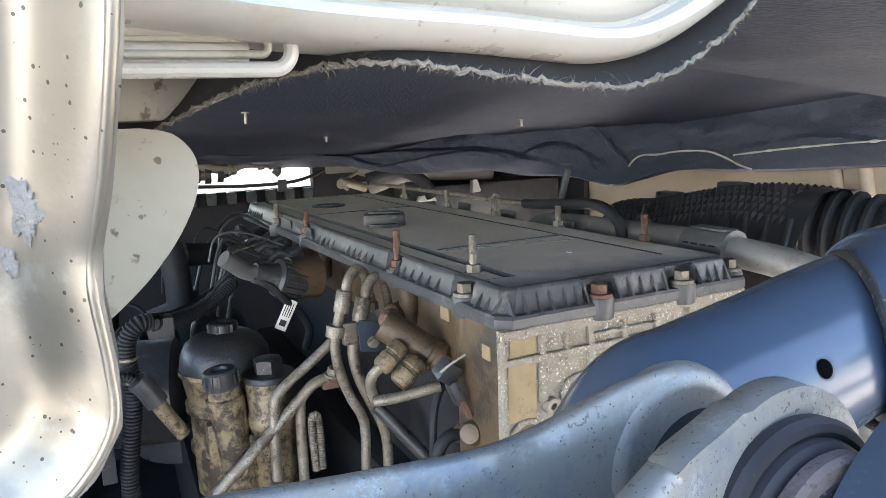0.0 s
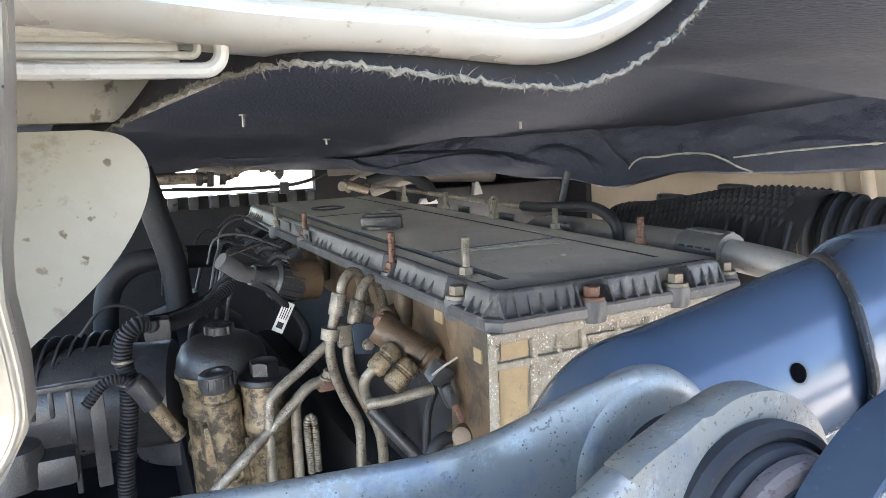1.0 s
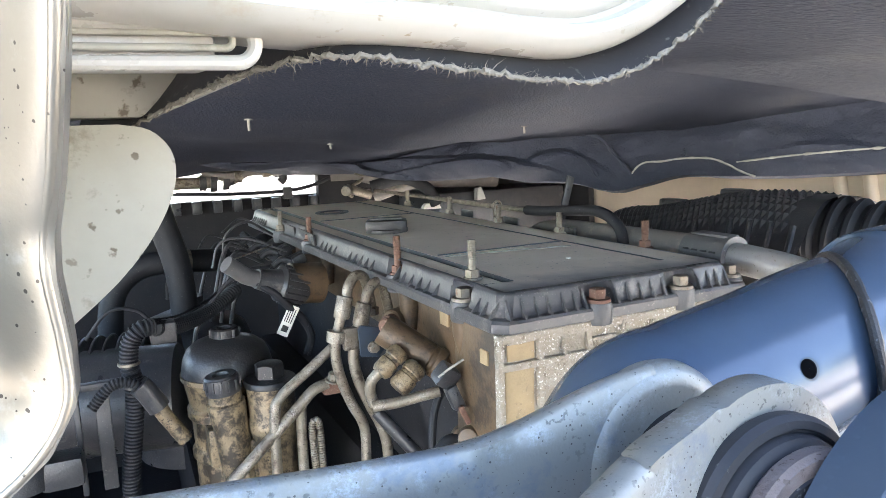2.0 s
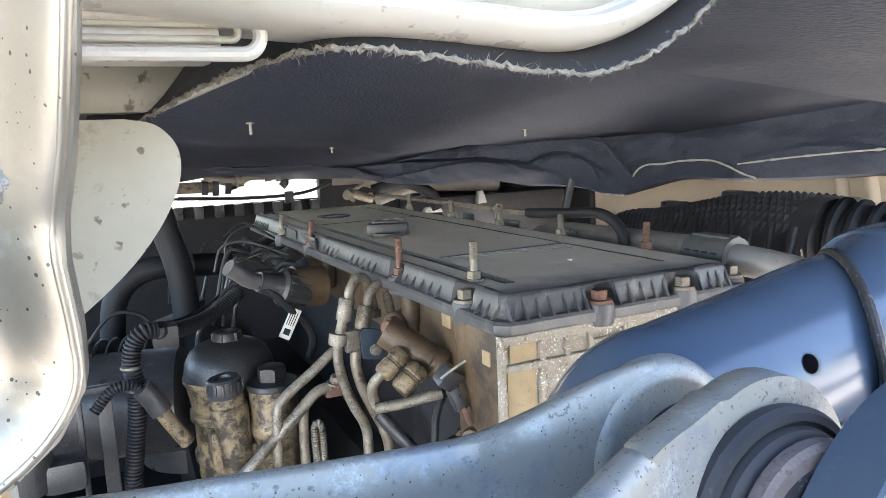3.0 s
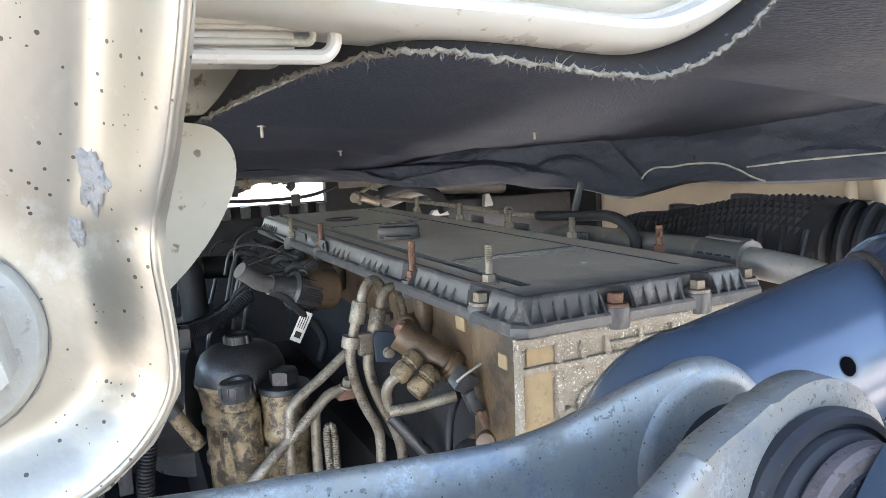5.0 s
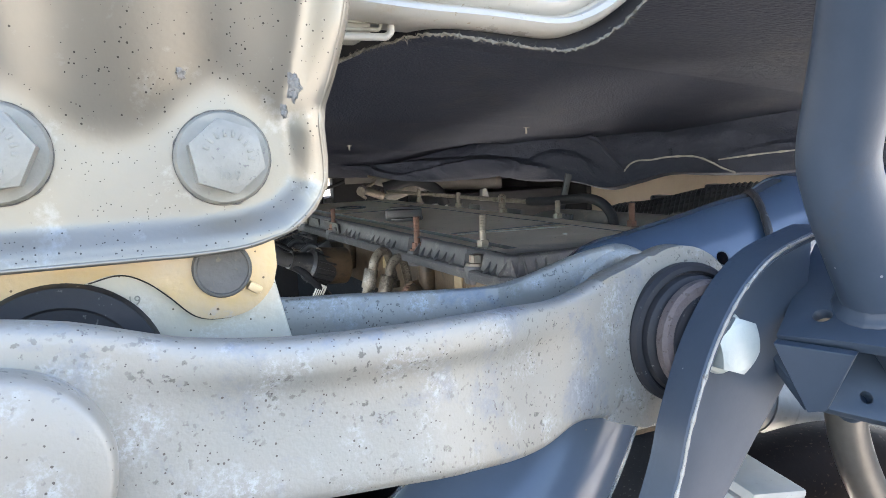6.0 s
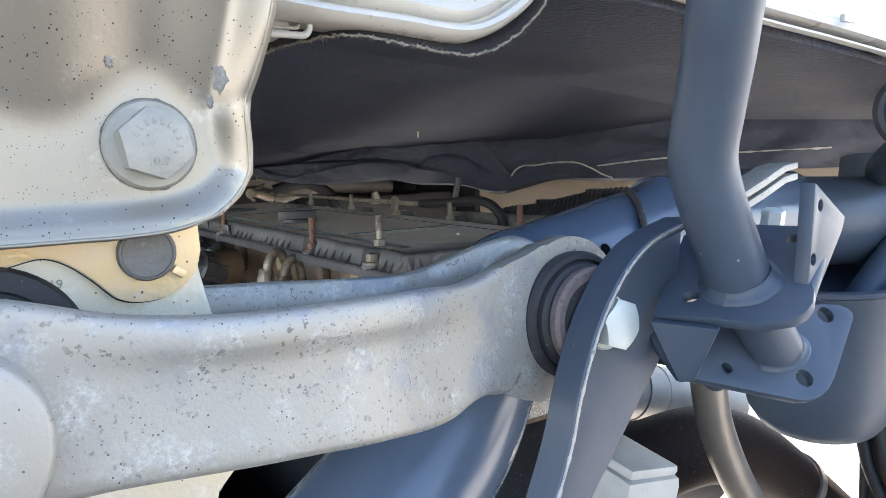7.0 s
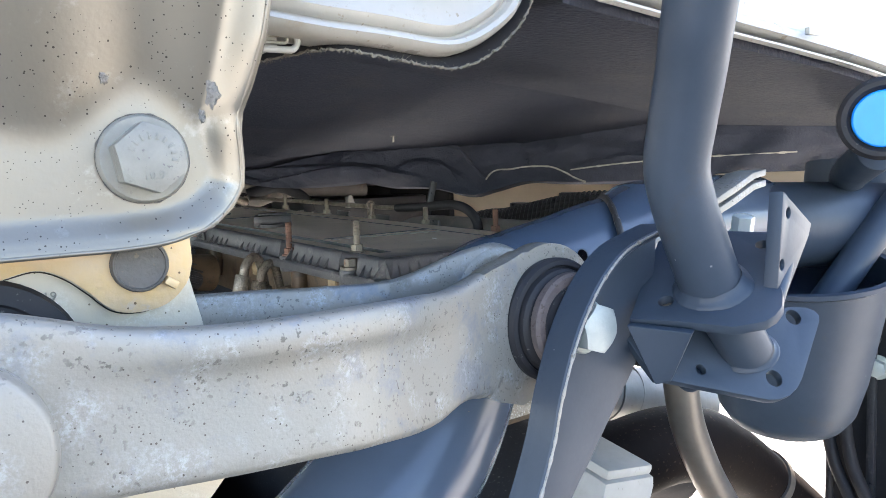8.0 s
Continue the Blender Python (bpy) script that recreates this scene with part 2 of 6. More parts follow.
BROWN = mat("brown_exhaust", (0.013, 0.010, 0.0095), 0.7, 0, (0.020, 0.015, 0.012), 12, 0.8, (0.05, 0.036, 0.026), 160, 0.45, 0.2, 100, spec=0.06)
TYRE = mat("tyre_rubber", (0.012, 0.012, 0.013), 0.75, 0, (0.022, 0.022, 0.023), 20, 0.7, None, 0, 0, 0.2, 150, spec=0.25)
LABEL = mat("white_label", (0.78, 0.75, 0.68), 0.6, 0, (0.66, 0.62, 0.54), 60, 0.6, None, 0, 0, 0, 1)
INK = mat("black_ink", (0.02, 0.02, 0.02), 0.7, 0, None, 60, 0.5, None, 0, 0, 0, 1)
FLAKE = mat("flaky_corrosion", (0.29, 0.275, 0.25), 0.8, 0.3, (0.20, 0.19, 0.175), 320, 0.9, (0.12, 0.11, 0.10), 900, 0.6, 0.8, 700)
CAP_BLUE = mat("bright_blue_cap", (0.0, 0.30, 1.0), 0.35, 0, (0.0, 0.27, 0.9), 20, 0.4, None, 0, 0, 0, 1)
BOX_GREY = mat("pale_grey_plastic", (0.40, 0.39, 0.36), 0.6, 0, (0.32, 0.31, 0.28), 15, 0.8, (0.15, 0.14, 0.13), 120, 0.2, 0.1, 200)
CONCRETE = mat("sunlit_concrete", (0.50, 0.485, 0.455), 0.85, 0, (0.42, 0.405, 0.38), 1.5, 0.9, (0.26, 0.25, 0.23), 20, 0.2, 0.3, 40)


def dusty_top():
    """Black plastic whose dust thickens away from the rear edge."""
    # dust colour lightened further in place of light the top lacks
    m = mat("dusty_lightened_top", (0.80, 0.685, 0.56), 0.75, 0, (0.70, 0.60, 0.49), 9, 0.9, (0.30, 0.28, 0.25), 200, 0.40, 0.12, 500, stain=(0.82, 0.715, 0.60), stain_scale=7, stain_at=0.53)
    nt = m.node_tree
    n, link = nt.nodes, nt.links.new
    b = n["Principled BSDF"]
    dust = b.inputs["Base Color"].links[0].from_socket
    co, axes = n.new("ShaderNodeTexCoord"), n.new("ShaderNodeSeparateXYZ")
    link(co.outputs["Object"], axes.inputs["Vector"])
    wave = n.new("ShaderNodeTexNoise")
    wave.inputs["Scale"].default_value, wave.inputs["Detail"].default_value = 22, 6
    link(co.outputs["Object"], wave.inputs["Vector"])
    add = n.new("ShaderNodeMath")
    add.operation, add.inputs[1].default_value = "MULTIPLY_ADD", 0.09
    link(wave.outputs["Fac"], add.inputs[0])
    link(axes.outputs["Y"], add.inputs[2])
    fade = n.new("ShaderNodeMapRange")
    fade.inputs["From Min"].default_value, fade.inputs["From Max"].default_value = 0.045, 0.105
    fade.inputs["To Min"].default_value = 0.22
    link(add.outputs["Value"], fade.inputs["Value"])
    mix = n.new("ShaderNodeMix")
    mix.data_type = "RGBA"
    mix.inputs["A"].default_value = (0.15, 0.155, 0.165, 1)
    link(fade.outputs["Result"], mix.inputs["Factor"])
    link(dust, mix.inputs["B"])
    link(mix.outputs["Result"], b.inputs["Base Color"])
    return m


COVER_TOP = dusty_top()

# ---- geometry ----


def thing(name, label, category, group="", kind=""):
    return tagged(new(name), label, category, group, kind)


def part(name, bm, material, parent, label="", sharp=35.0, front=None):
    """One mesh object from a bmesh, under a thing or a part; front: the way the face of an open sheet looks."""
    me = bpy.data.meshes.new(name)
    bmesh.ops.recalc_face_normals(bm, faces=bm.faces)
    if front and sum(f.normal.dot(Vector(front)) * f.calc_area() for f in bm.faces) < 0:
        bmesh.ops.reverse_faces(bm, faces=bm.faces)
    bm.to_mesh(me)
    bm.free()
    me.materials.append(material)
    me.polygons.foreach_set("use_smooth", [True] * len(me.polygons))
    me.set_sharp_from_angle(angle=radians(sharp))
    ob = new(name, me)
    ob.parent = parent
    if label:
        ob["label"] = label
    return ob


def put(bm, m):
    bmesh.ops.transform(bm, matrix=m, verts=bm.verts)
    return bm


def merged(*bms):
    """Several pieces of one casting in one bmesh."""
    out = bms[0]
    for b in bms[1:]:
        me = bpy.data.meshes.new("piece")
        b.to_mesh(me)
        b.free()
        out.from_mesh(me)
        bpy.data.meshes.remove(me)
    return out


def rounded(bm, width, segments=2, angle=30):
    if width > 0:
        edges = [e for e in bm.edges if len(e.link_faces) == 2 and e.calc_face_angle(0) > radians(angle)]
        bmesh.ops.bevel(bm, geom=edges, offset=width, segments=segments, affect="EDGES", profile=0.6, clamp_overlap=True)
    return bm


def box(sx, sy, sz, bevel=0.001, m=Matrix()):
    bm = bmesh.new()
    bmesh.ops.create_cube(bm, size=1, matrix=Matrix.Diagonal((sx, sy, sz, 1)))
    return put(rounded(bm, bevel), m)


def span(x0, x1, y0, y1, z0, z1, bevel=0.001):
    return box(x1 - x0, y1 - y0, z1 - z0, bevel, Matrix.Translation(((x0 + x1) / 2, (y0 + y1) / 2, (z0 + z1) / 2)))


def grid(rows, close=False):
    """A sheet through rows of points."""
    bm = bmesh.new()
    vs = [[bm.verts.new(p) for p in row] for row in rows]
    for a, b in zip(vs, vs[1:]):
        k = len(a)
        for i in range(k if close else k - 1):
            j = (i + 1) % k
            bm.faces.new((a[i], a[j], b[j], b[i]))
    return bm


def smooth_path(points, per=8):
    pts = [Vector(p) for p in points]
    if len(pts) < 3:
        return pts
    ext = [2 * pts[0] - pts[1]] + pts + [2 * pts[-1] - pts[-2]]
    out = []
    for i in range(1, len(ext) - 2):
        p0, p1, p2, p3 = ext[i - 1:i + 3]
        for k in range(per):
            t = k / per
            out.append(0.5 * (2 * p1 + (p2 - p0) * t + (2 * p0 - 5 * p1 + 4 * p2 - p3) * t * t + (3 * p1 - p0 - 3 * p2 + p3) * t ** 3))
    return out + [pts[-1]]


def resample(pts, step):
    out, acc = [pts[0]], 0.0
    for a, b in zip(pts, pts[1:]):
        length = (b - a).length
        while acc + length >= step:
            k = (step - acc) / length
            a = a.lerp(b, k)
            out.append(a)
            length, acc = (b - a).length, 0.0
        acc += length
    return out


def sweep(points, radius, segs=14, per=8, shape=None, caps=True):
    """A round bar, pipe or hose along a smoothed path; radius may be a function of the length fraction."""
    pts = smooth_path(points, per)
    tang = [(pts[min(i + 1, len(pts) - 1)] - pts[max(i - 1, 0)]).normalized() for i in range(len(pts))]
    nrm = tang[0].orthogonal().normalized()
    rows = []
    for i, (p, t) in enumerate(zip(pts, tang)):
        nrm = (nrm - t * nrm.dot(t)).normalized()
        bi = t.cross(nrm)
        r = radius(i / (len(pts) - 1)) if callable(radius) else radius
        rows.append([p + (nrm * math.cos(a) + bi * math.sin(a)) * r for a in (2 * math.pi * k / segs for k in range(segs))])
    bm = grid(rows, True)
    bm.verts.ensure_lookup_table()
    if caps:
        bm.faces.new([bm.verts[k] for k in range(segs)])
        bm.faces.new([bm.verts[len(bm.verts) - segs + k] for k in range(segs)])
    return bm


def hose(points, radius, pitch=0.004, depth=0.12, segs=12):
    """Corrugated conduit."""
    pts = resample(smooth_path(points, 16), pitch / 4)
    wave = (1.0, 1.0, 1 - depth * 1.5, 1 - depth * 1.5)
    tang = [(pts[min(i + 1, len(pts) - 1)] - pts[max(i - 1, 0)]).normalized() for i in range(len(pts))]
    nrm = tang[0].orthogonal().normalized()
    rows = []
    for i, (p, t) in enumerate(zip(pts, tang)):
        nrm = (nrm - t * nrm.dot(t)).normalized()
        bi, r = t.cross(nrm), radius * wave[i % 4]
        rows.append([p + (nrm * math.cos(a) + bi * math.sin(a)) * r for a in (2 * math.pi * k / segs for k in range(segs))])
    return grid(rows, True)


def lathe(profile, segs=32, m=Matrix(), arc=1.0):
    """Turned body round z from (radius, height) pairs."""
    rows = [[(r * math.cos(a), r * math.sin(a), h) for a in (2 * math.pi * k / segs for k in range(segs))] for r, h in profile]
    bm = grid(rows, True)
    bm.verts.ensure_lookup_table()
    for start, (r, _) in ((0, profile[0]), (len(bm.verts) - segs, profile[-1])):
        if r > 1e-5:
            bm.faces.new([bm.verts[start + k] for k in range(segs)])
    bmesh.ops.remove_doubles(bm, verts=bm.verts, dist=1e-6)
    return put(bm, m)


def ring(r_in, r_out, h, bevel=0.001, segs=40, m=Matrix()):
    b = bevel
    prof = [(r_in + b, 0), (r_out - b, 0), (r_out, b), (r_out, h - b), (r_out - b, h), (r_in + b, h), (r_in, h - b), (r_in, b), (r_in + b, 0)]
    rows = [[(r * math.cos(a), r * math.sin(a), z) for a in (2 * math.pi * k / segs for k in range(segs))] for r, z in prof]
    bm = grid(rows, True)
    bmesh.ops.remove_doubles(bm, verts=bm.verts, dist=1e-7)
    return put(bm, m)


def circle_pts(cx, cy, r, n=20):
    return [(cx + r * math.cos(2 * math.pi * k / n), cy + r * math.sin(2 * math.pi * k / n)) for k in range(n)]


def slab(outline, thick, holes=(), bevel=0.0, m=Matrix()):
    """A plate of an outline in x, y with real holes, thick along +z."""
    bm = bmesh.new()
    edges = []
    for loop in (outline, *holes):
        vs = [bm.verts.new((x, y, 0)) for x, y in loop]
        edges += [bm.edges.new((a, b)) for a, b in zip(vs, vs[1:] + vs[:1])]
    bmesh.ops.triangle_fill(bm, use_beauty=True, use_dissolve=False, edges=edges)
    got = bmesh.ops.extrude_face_region(bm, geom=bm.faces[:])
    bmesh.ops.translate(bm, vec=(0, 0, thick), verts=[v for v in got["geom"] if isinstance(v, bmesh.types.BMVert)])
    if bevel:
        bmesh.ops.recalc_face_normals(bm, faces=bm.faces)
        rounded(bm, bevel, 2, 50)
    return put(bm, m)


def spline2(points, per=5, closed=False):
    pts = [Vector((x, y, 0)) for x, y in points]
    if closed:
        pts = pts[-2:] + pts + pts[:2]
        out = smooth_path(pts, per)[2 * per:-2 * per]
        return [(p.x, p.y) for p in out[:len(points) * per]]
    return [(p.x, p.y) for p in smooth_path(pts, per)]


def facing(x, y, z, normal, up=(0, 0, 1)):
    """A frame whose z runs along normal, y as near to up as it can be."""
    w = Vector(normal).normalized()
    u = Vector(up).cross(w).normalized()
    v = w.cross(u)
    return Matrix(((u.x, v.x, w.x, x), (u.y, v.y, w.y, y), (u.z, v.z, w.z, z), (0, 0, 0, 1)))


def hexagon(af, h, chamfer=0.12, m=Matrix()):
    """Hex head or nut whose corners are turned off by a cone, so that the top is round."""
    rows, flat, segs = [], af * 0.47, 48
    reach = [af / 2 / math.cos((2 * math.pi * k / segs + math.pi / 6) % (math.pi / 3) - math.pi / 6) for k in range(segs)]
    for mode in range(6):
        row = []
        for k in range(segs):
            a, r = 2 * math.pi * k / segs, reach[k]
            rim = h - (r - flat) * 0.62 * chamfer / 0.12
            rr, z = ((0.0, 0.0), (r, 0.0), (r, rim), (flat, h - af * 0.008), (flat * 0.97, h), (0.0, h))[mode]
            row.append((rr * math.cos(a), rr * math.sin(a), z))
        rows.append(row)
    bm = grid(rows, True)
    bmesh.ops.remove_doubles(bm, verts=bm.verts, dist=1e-6)
    return put(bm, m)


def bolt_head(af, h, flange, flange_h, m=Matrix(), spin=0.0):
    return put(merged(lathe([(0, 0), (flange, 0), (flange, flange_h * 0.5), (flange * 0.94, flange_h), (0, flange_h * 1.3)], 36),
                      hexagon(af, h, 0.10, pose(0, 0, flange_h, 0, 0, spin))), m)


def lerp_table(x, xs, ys):
    return float(np.interp(x, xs, ys))


def step(x, a, b):
    t = min(1.0, max(0.0, (x - a) / (b - a)))
    return t * t * (3 - 2 * t)


def text_mesh(text, size, depth=0.0003):
    """Letters of the built-in font as a flat mesh in x, y, centred."""
    cu = bpy.data.curves.new("letters", "FONT")
    cu.body, cu.size, cu.extrude = text, size, depth
    cu.align_x, cu.align_y = "CENTER", "CENTER"
    ob = bpy.data.objects.new("letters", cu)
    me = bpy.data.meshes.new_from_object(ob)
    bm = bmesh.new()
    bm.from_mesh(me)
    bpy.data.objects.remove(ob)
    bpy.data.curves.remove(cu)
    bpy.data.meshes.remove(me)
    return bm

# ---- ground and the closed surroundings ----
bm = bmesh.new()
bmesh.ops.create_grid(bm, x_segments=24, y_segments=24, size=400)
gm = bpy.data.meshes.new("ground")
bm.to_mesh(gm)
bm.free()
gm.materials.append(CONCRETE)
ground = tagged(new("ground", gm), "sunlit pale concrete yard under the lorry", "ground", kind="structure")

# ---- the cab: rear wall edge, underside, gussets ----
cab = thing("truck_cab", "white lorry cab with black insulated underside", "lorry cab")

CAB_EDGE = [(-0.60, 1.560), (-0.42, 1.558), (-0.26, 1.556), (-0.14, 1.554), (-0.06, 1.5525), (0.00, 1.551), (0.040, 1.550), (0.072, 1.549), (0.107, 1.546), (0.139, 1.5445), (0.168, 1.5425), (0.184, 1.545), (0.201, 1.553),
            (0.216, 1.565), (0.226, 1.585), (0.232, 1.62), (0.236, 1.70)]


def wall_with_lip():
    """Rear wall of the cab, its pressed lower edge turned under in two steps."""
    edge = spline2(CAB_EDGE, 6)
    rows = []
    # distance out from the edge, depth in y: a rounded bead, a groove, then the flat wall
    prof = [(0.000, 0.022), (0.000, 0.006), (0.0015, 0.001), (0.004, -0.001), (0.0062, 0.0005), (0.0072, 0.0045), (0.0085, 0.0055), (0.0098, 0.0030), (0.013, 0.0012), (0.016, 0.0025), (0.024, 0.003), (0.20, 0.003)]
    for k, (x, z) in enumerate(edge):
        a, b = edge[max(0, k - 1)], edge[min(len(edge) - 1, k + 1)]
        tx, tz = b[0] - a[0], b[1] - a[1]
        ln = math.hypot(tx, tz)
        nx, nz = -tz / ln, tx / ln
        row = []
        for off, dep in prof:
            if off > 0.1:
                row.append((min(x, 0.19), 0.113 + dep, 1.76))
            else:
                row.append((x + nx * off, 0.113 + dep, z + nz * off))
        rows.append(row)
    return grid(rows)


part("rear_wall", wall_with_lip(), WHITE, cab, "white painted rear wall with a rounded pressed lower edge")
# plain closed shell of the cab above the view
part("upper_wall", span(-0.72, 1.80, 0.118, 0.14, 1.745, 3.30, 0.02), WHITE, cab)
part("side_wall", span(-0.74, -0.72, 0.118, 2.55, 1.72, 3.30, 0.008), WHITE, cab)
part("side_wall", span(1.80, 1.82, 0.118, 2.55, 1.60, 3.30, 0.008), WHITE, cab)
part("front_wall", span(-0.72, 1.80, 2.53, 2.55, 1.60, 3.30, 0.008), WHITE, cab)
part("roof", span(-0.74, 1.82, 0.118, 2.55, 3.302, 3.33, 0.01), WHITE, cab)


FUZZ_LINE = [(0.062, 0.190, 1.5255), (0.074, 0.189, 1.5310), (0.084, 0.186, 1.5365), (0.096, 0.166, 1.5415), (0.107, 0.140, 1.5430), (0.119, 0.121, 1.5425), (0.145, 0.118, 1.5395), (0.168, 0.118, 1.537),
             (0.184, 0.118, 1.538), (0.197, 0.118, 1.543), (0.210, 0.118, 1.5510), (0.225, 0.118, 1.566), (0.236, 0.118, 1.590), (0.243, 0.118, 1.64), (0.246, 0.118, 1.70)]


def frayed_edge():
    pts = resample(smooth_path(FUZZ_LINE, 8), 0.0012)
    b = sweep([p + Vector([random.gauss(0, 0.0003) for _ in range(3)]) for p in pts], lambda f: 0.00052 + 0.00012 * math.sin(f * 310) + random.uniform(-0.0001, 0.0002), 7, 1)
    for _ in range(2600):
        p = random.choice(pts)
        q = p + Vector((random.gauss(0, 0.0010), random.gauss(0, 0.0010), random.gauss(-0.0002, 0.0010)))
        b = merged_tuft(b, p, q)
    return b


def merged_tuft(b, p, q):
    w = Vector((random.uniform(-1, 1), random.uniform(-1, 1), random.uniform(-1, 1))) * 0.00009
    mid = p.lerp(q, 0.5) + w * 3
    vs = [b.verts.new(v) for v in (p - w, p + w, mid + w, mid - w, q)]
    b.faces.new(vs[:4])
    b.faces.new((vs[3], vs[2], vs[4]))
    return b


part("edge_strip", frayed_edge(), FUZZ, cab, "frayed dusty foam edge")


def underside_z(x, y):
    """Underside of the cab: falls forward to a crease, then bulges down towards the engine tunnel."""
    tilt = -0.055 * (x - 0.26)
    prof = lerp_table(y, [0.118, 0.30, 0.60, 0.90, 1.058, 1.066, 1.16, 1.40, 1.60, 1.80, 2.00, 2.20, 2.6],
                      [1.70, 1.690, 1.660, 1.620, 1.5915, 1.5955, 1.5870, 1.572, 1.556, 1.532, 1.510, 1.520, 1.60])
    return prof + tilt


def underside():
    rows = []
    ys = [0.118] + [0.16 + 0.04 * k for k in range(22)] + [1.04, 1.052, 1.058, 1.062, 1.066, 1.074, 1.10, 1.13, 1.16] + [1.2 + 0.05 * k for k in range(27)]
    for y in ys:
        row = []
        for k in range(80):
            x = -0.70 + 0.0314 * k
            z = underside_z(x, y)
            z += 0.007 * noise.noise((x * 3.0, y * 5.0, 0.3)) + 0.0025 * noise.noise((x * 12, y * 14, 2.0))
            if y > 1.3:
                z += 0.022 * noise.noise((x * 4.2, y * 3.0, 7.0)) - 0.012 * max(0, math.sin(x * 7.5 + 1.0)) * step(y, 1.3, 1.7)
            row.append((x, y, z))
        rows.append(row)
    return grid(rows)


part("underside_insulation", underside(), FELT, cab, sharp=25, label="black dusty insulation mat with horizontal creases")


def front_fill():
    """Insulation between the wall's edge and the mat, in the arch beside the wall."""
    line = smooth_path(FUZZ_LINE, 4)
    rows = [line, [p + Vector((0.01, 0.03, 0.03)) for p in line], [Vector((p.x + 0.02, 0.30, max(p.z + 0.06, 1.68))) for p in line]]
    return grid(rows)


part("insulation_flap", front_fill(), DARK, cab)

# hanging weld studs on the underside
for sx, sy, ln in ((0.258, 1.10, 0.020), (0.733, 1.09, 0.016), (0.47, 1.42, 0.013), (1.36, 1.25, 0.012)):
    z0 = underside_z(sx, sy) + 0.004
    part("weld_stud", merged(sweep([(sx, sy, z0), (sx, sy, z0 - ln)], 0.0022, 8), lathe([(0, -0.002), (0.006, -0.002), (0.006, 0), (0, 0)], 12, Matrix.Translation((sx, sy, z0 - 0.002)))), SEALER, cab, "pale weld stud")

# seam tape and sealing lines along the forward bulge, on the side away from the wall
SKIRT = [(-0.69, 1.79, 1.544), (0.10, 1.77, 1.540), (0.24, 1.75, 1.533), (0.354, 1.75, 1.514), (0.533, 1.75, 1.516), (0.649, 1.73, 1.485), (0.72, 1.62, 1.469), (0.775, 1.45, 1.471), (0.798, 1.354, 1.475), (0.848, 1.297, 1.460),
         (0.911, 1.223, 1.455), (0.971, 1.153, 1.433), (1.008, 1.111, 1.443), (1.056, 1.054, 1.459), (1.116, 0.985, 1.454), (1.184, 0.906, 1.451), (1.28, 0.794, 1.453), (1.50, 0.54, 1.455), (1.75, 0.26, 1.460)]


# pillow folds of the mat: centre, half width, crest, droop to the ends, depth
FOLDS = [(0.70, 0.14, 0.28, 0.42, 0.040), (0.63, 0.10, 0.55, 0.30, 0.030), (0.80, 0.12, 0.52, 0.35, 0.028), (0.905, 0.07, 0.40, 0.40, 0.020), (0.45, 0.16, 0.40, 0.30, 0.024), (1.20, 0.10, 0.55, 0.25, 0.014)]


def insulation_skirt():
    """Heavy mat hanging in folds round the engine tunnel, its lower edge rolled under."""
    pts = resample(smooth_path(SKIRT, 8), 0.007)
    rows = []
    for f in [k / 36 for k in range(36)] + [0.985, 1.0, 1.03, 1.02]:
        row = []
        for k, p in enumerate(pts):
            a, b = pts[max(0, k - 1)], pts[min(len(pts) - 1, k + 1)]
            t = (b - a).normalized()
            out = Vector((t.y, -t.x, 0))
            if out.y > 0:
                out = -out
            top = underside_z(p.x, p.y) + 0.02
            z = top + (p.z - top) * f
            bulge = 0.030 * math.sin(math.pi * min(f, 1)) * (0.6 + 0.9 * noise.noise((p.x * 5, p.y * 5, 1.7))) + 0.020 * noise.noise((p.x * 11, p.y * 11, z * 24)) + 0.008 * abs(noise.noise((p.x * 26, p.y * 26, z * 40))) + 0.004 * noise.noise((p.x * 45, p.y * 45, z * 60))
            for fx, wide, high, sag, depth in FOLDS:
                u = (p.x - fx) / wide
                if abs(u) < 1:
                    ridge = high + sag * u * u + 0.05 * noise.noise((p.x * 22, fx, 2))
                    bulge += depth * (1 - u * u) * step(f, ridge - 0.03, ridge + 0.05) * (1 - 0.75 * step(f, ridge + 0.1, ridge + 0.62))
            back = -0.05 * max(0, f - 0.98) * 20
            row.append(p + out * (bulge + back) + Vector((0, 0, z - p.z)))
        rows.append(row)
    return grid(rows)


part("insulation_skirt", insulation_skirt(), FELT, cab, "folded black insulation skirt")
part("sealing_bead", sweep([(0.981, 1.108, 1.470), (0.989, 1.098, 1.484), (1.000, 1.085, 1.491), (1.015, 1.062, 1.491), (1.040, 1.035, 1.495), (1.070, 0.995, 1.493), (1.090, 0.970, 1.480), (1.105, 0.955, 1.467), (1.125, 0.94, 1.456)], lambda f: 0.0020 + 0.0013 * noise.noise((f * 34, 1, 0)), 6), SEALER, cab, "pale sealing bead")
part("sealing_bead", sweep([(1.100, 0.960, 1.484), (1.165, 0.885, 1.492), (1.26, 0.775, 1.498), (1.4, 0.62, 1.50)], lambda f: 0.0016 + 0.0026 * max(-0.45, noise.noise((f * 60, 3, 0))), 6, 16), SEALER, cab, "pale sealing bead")

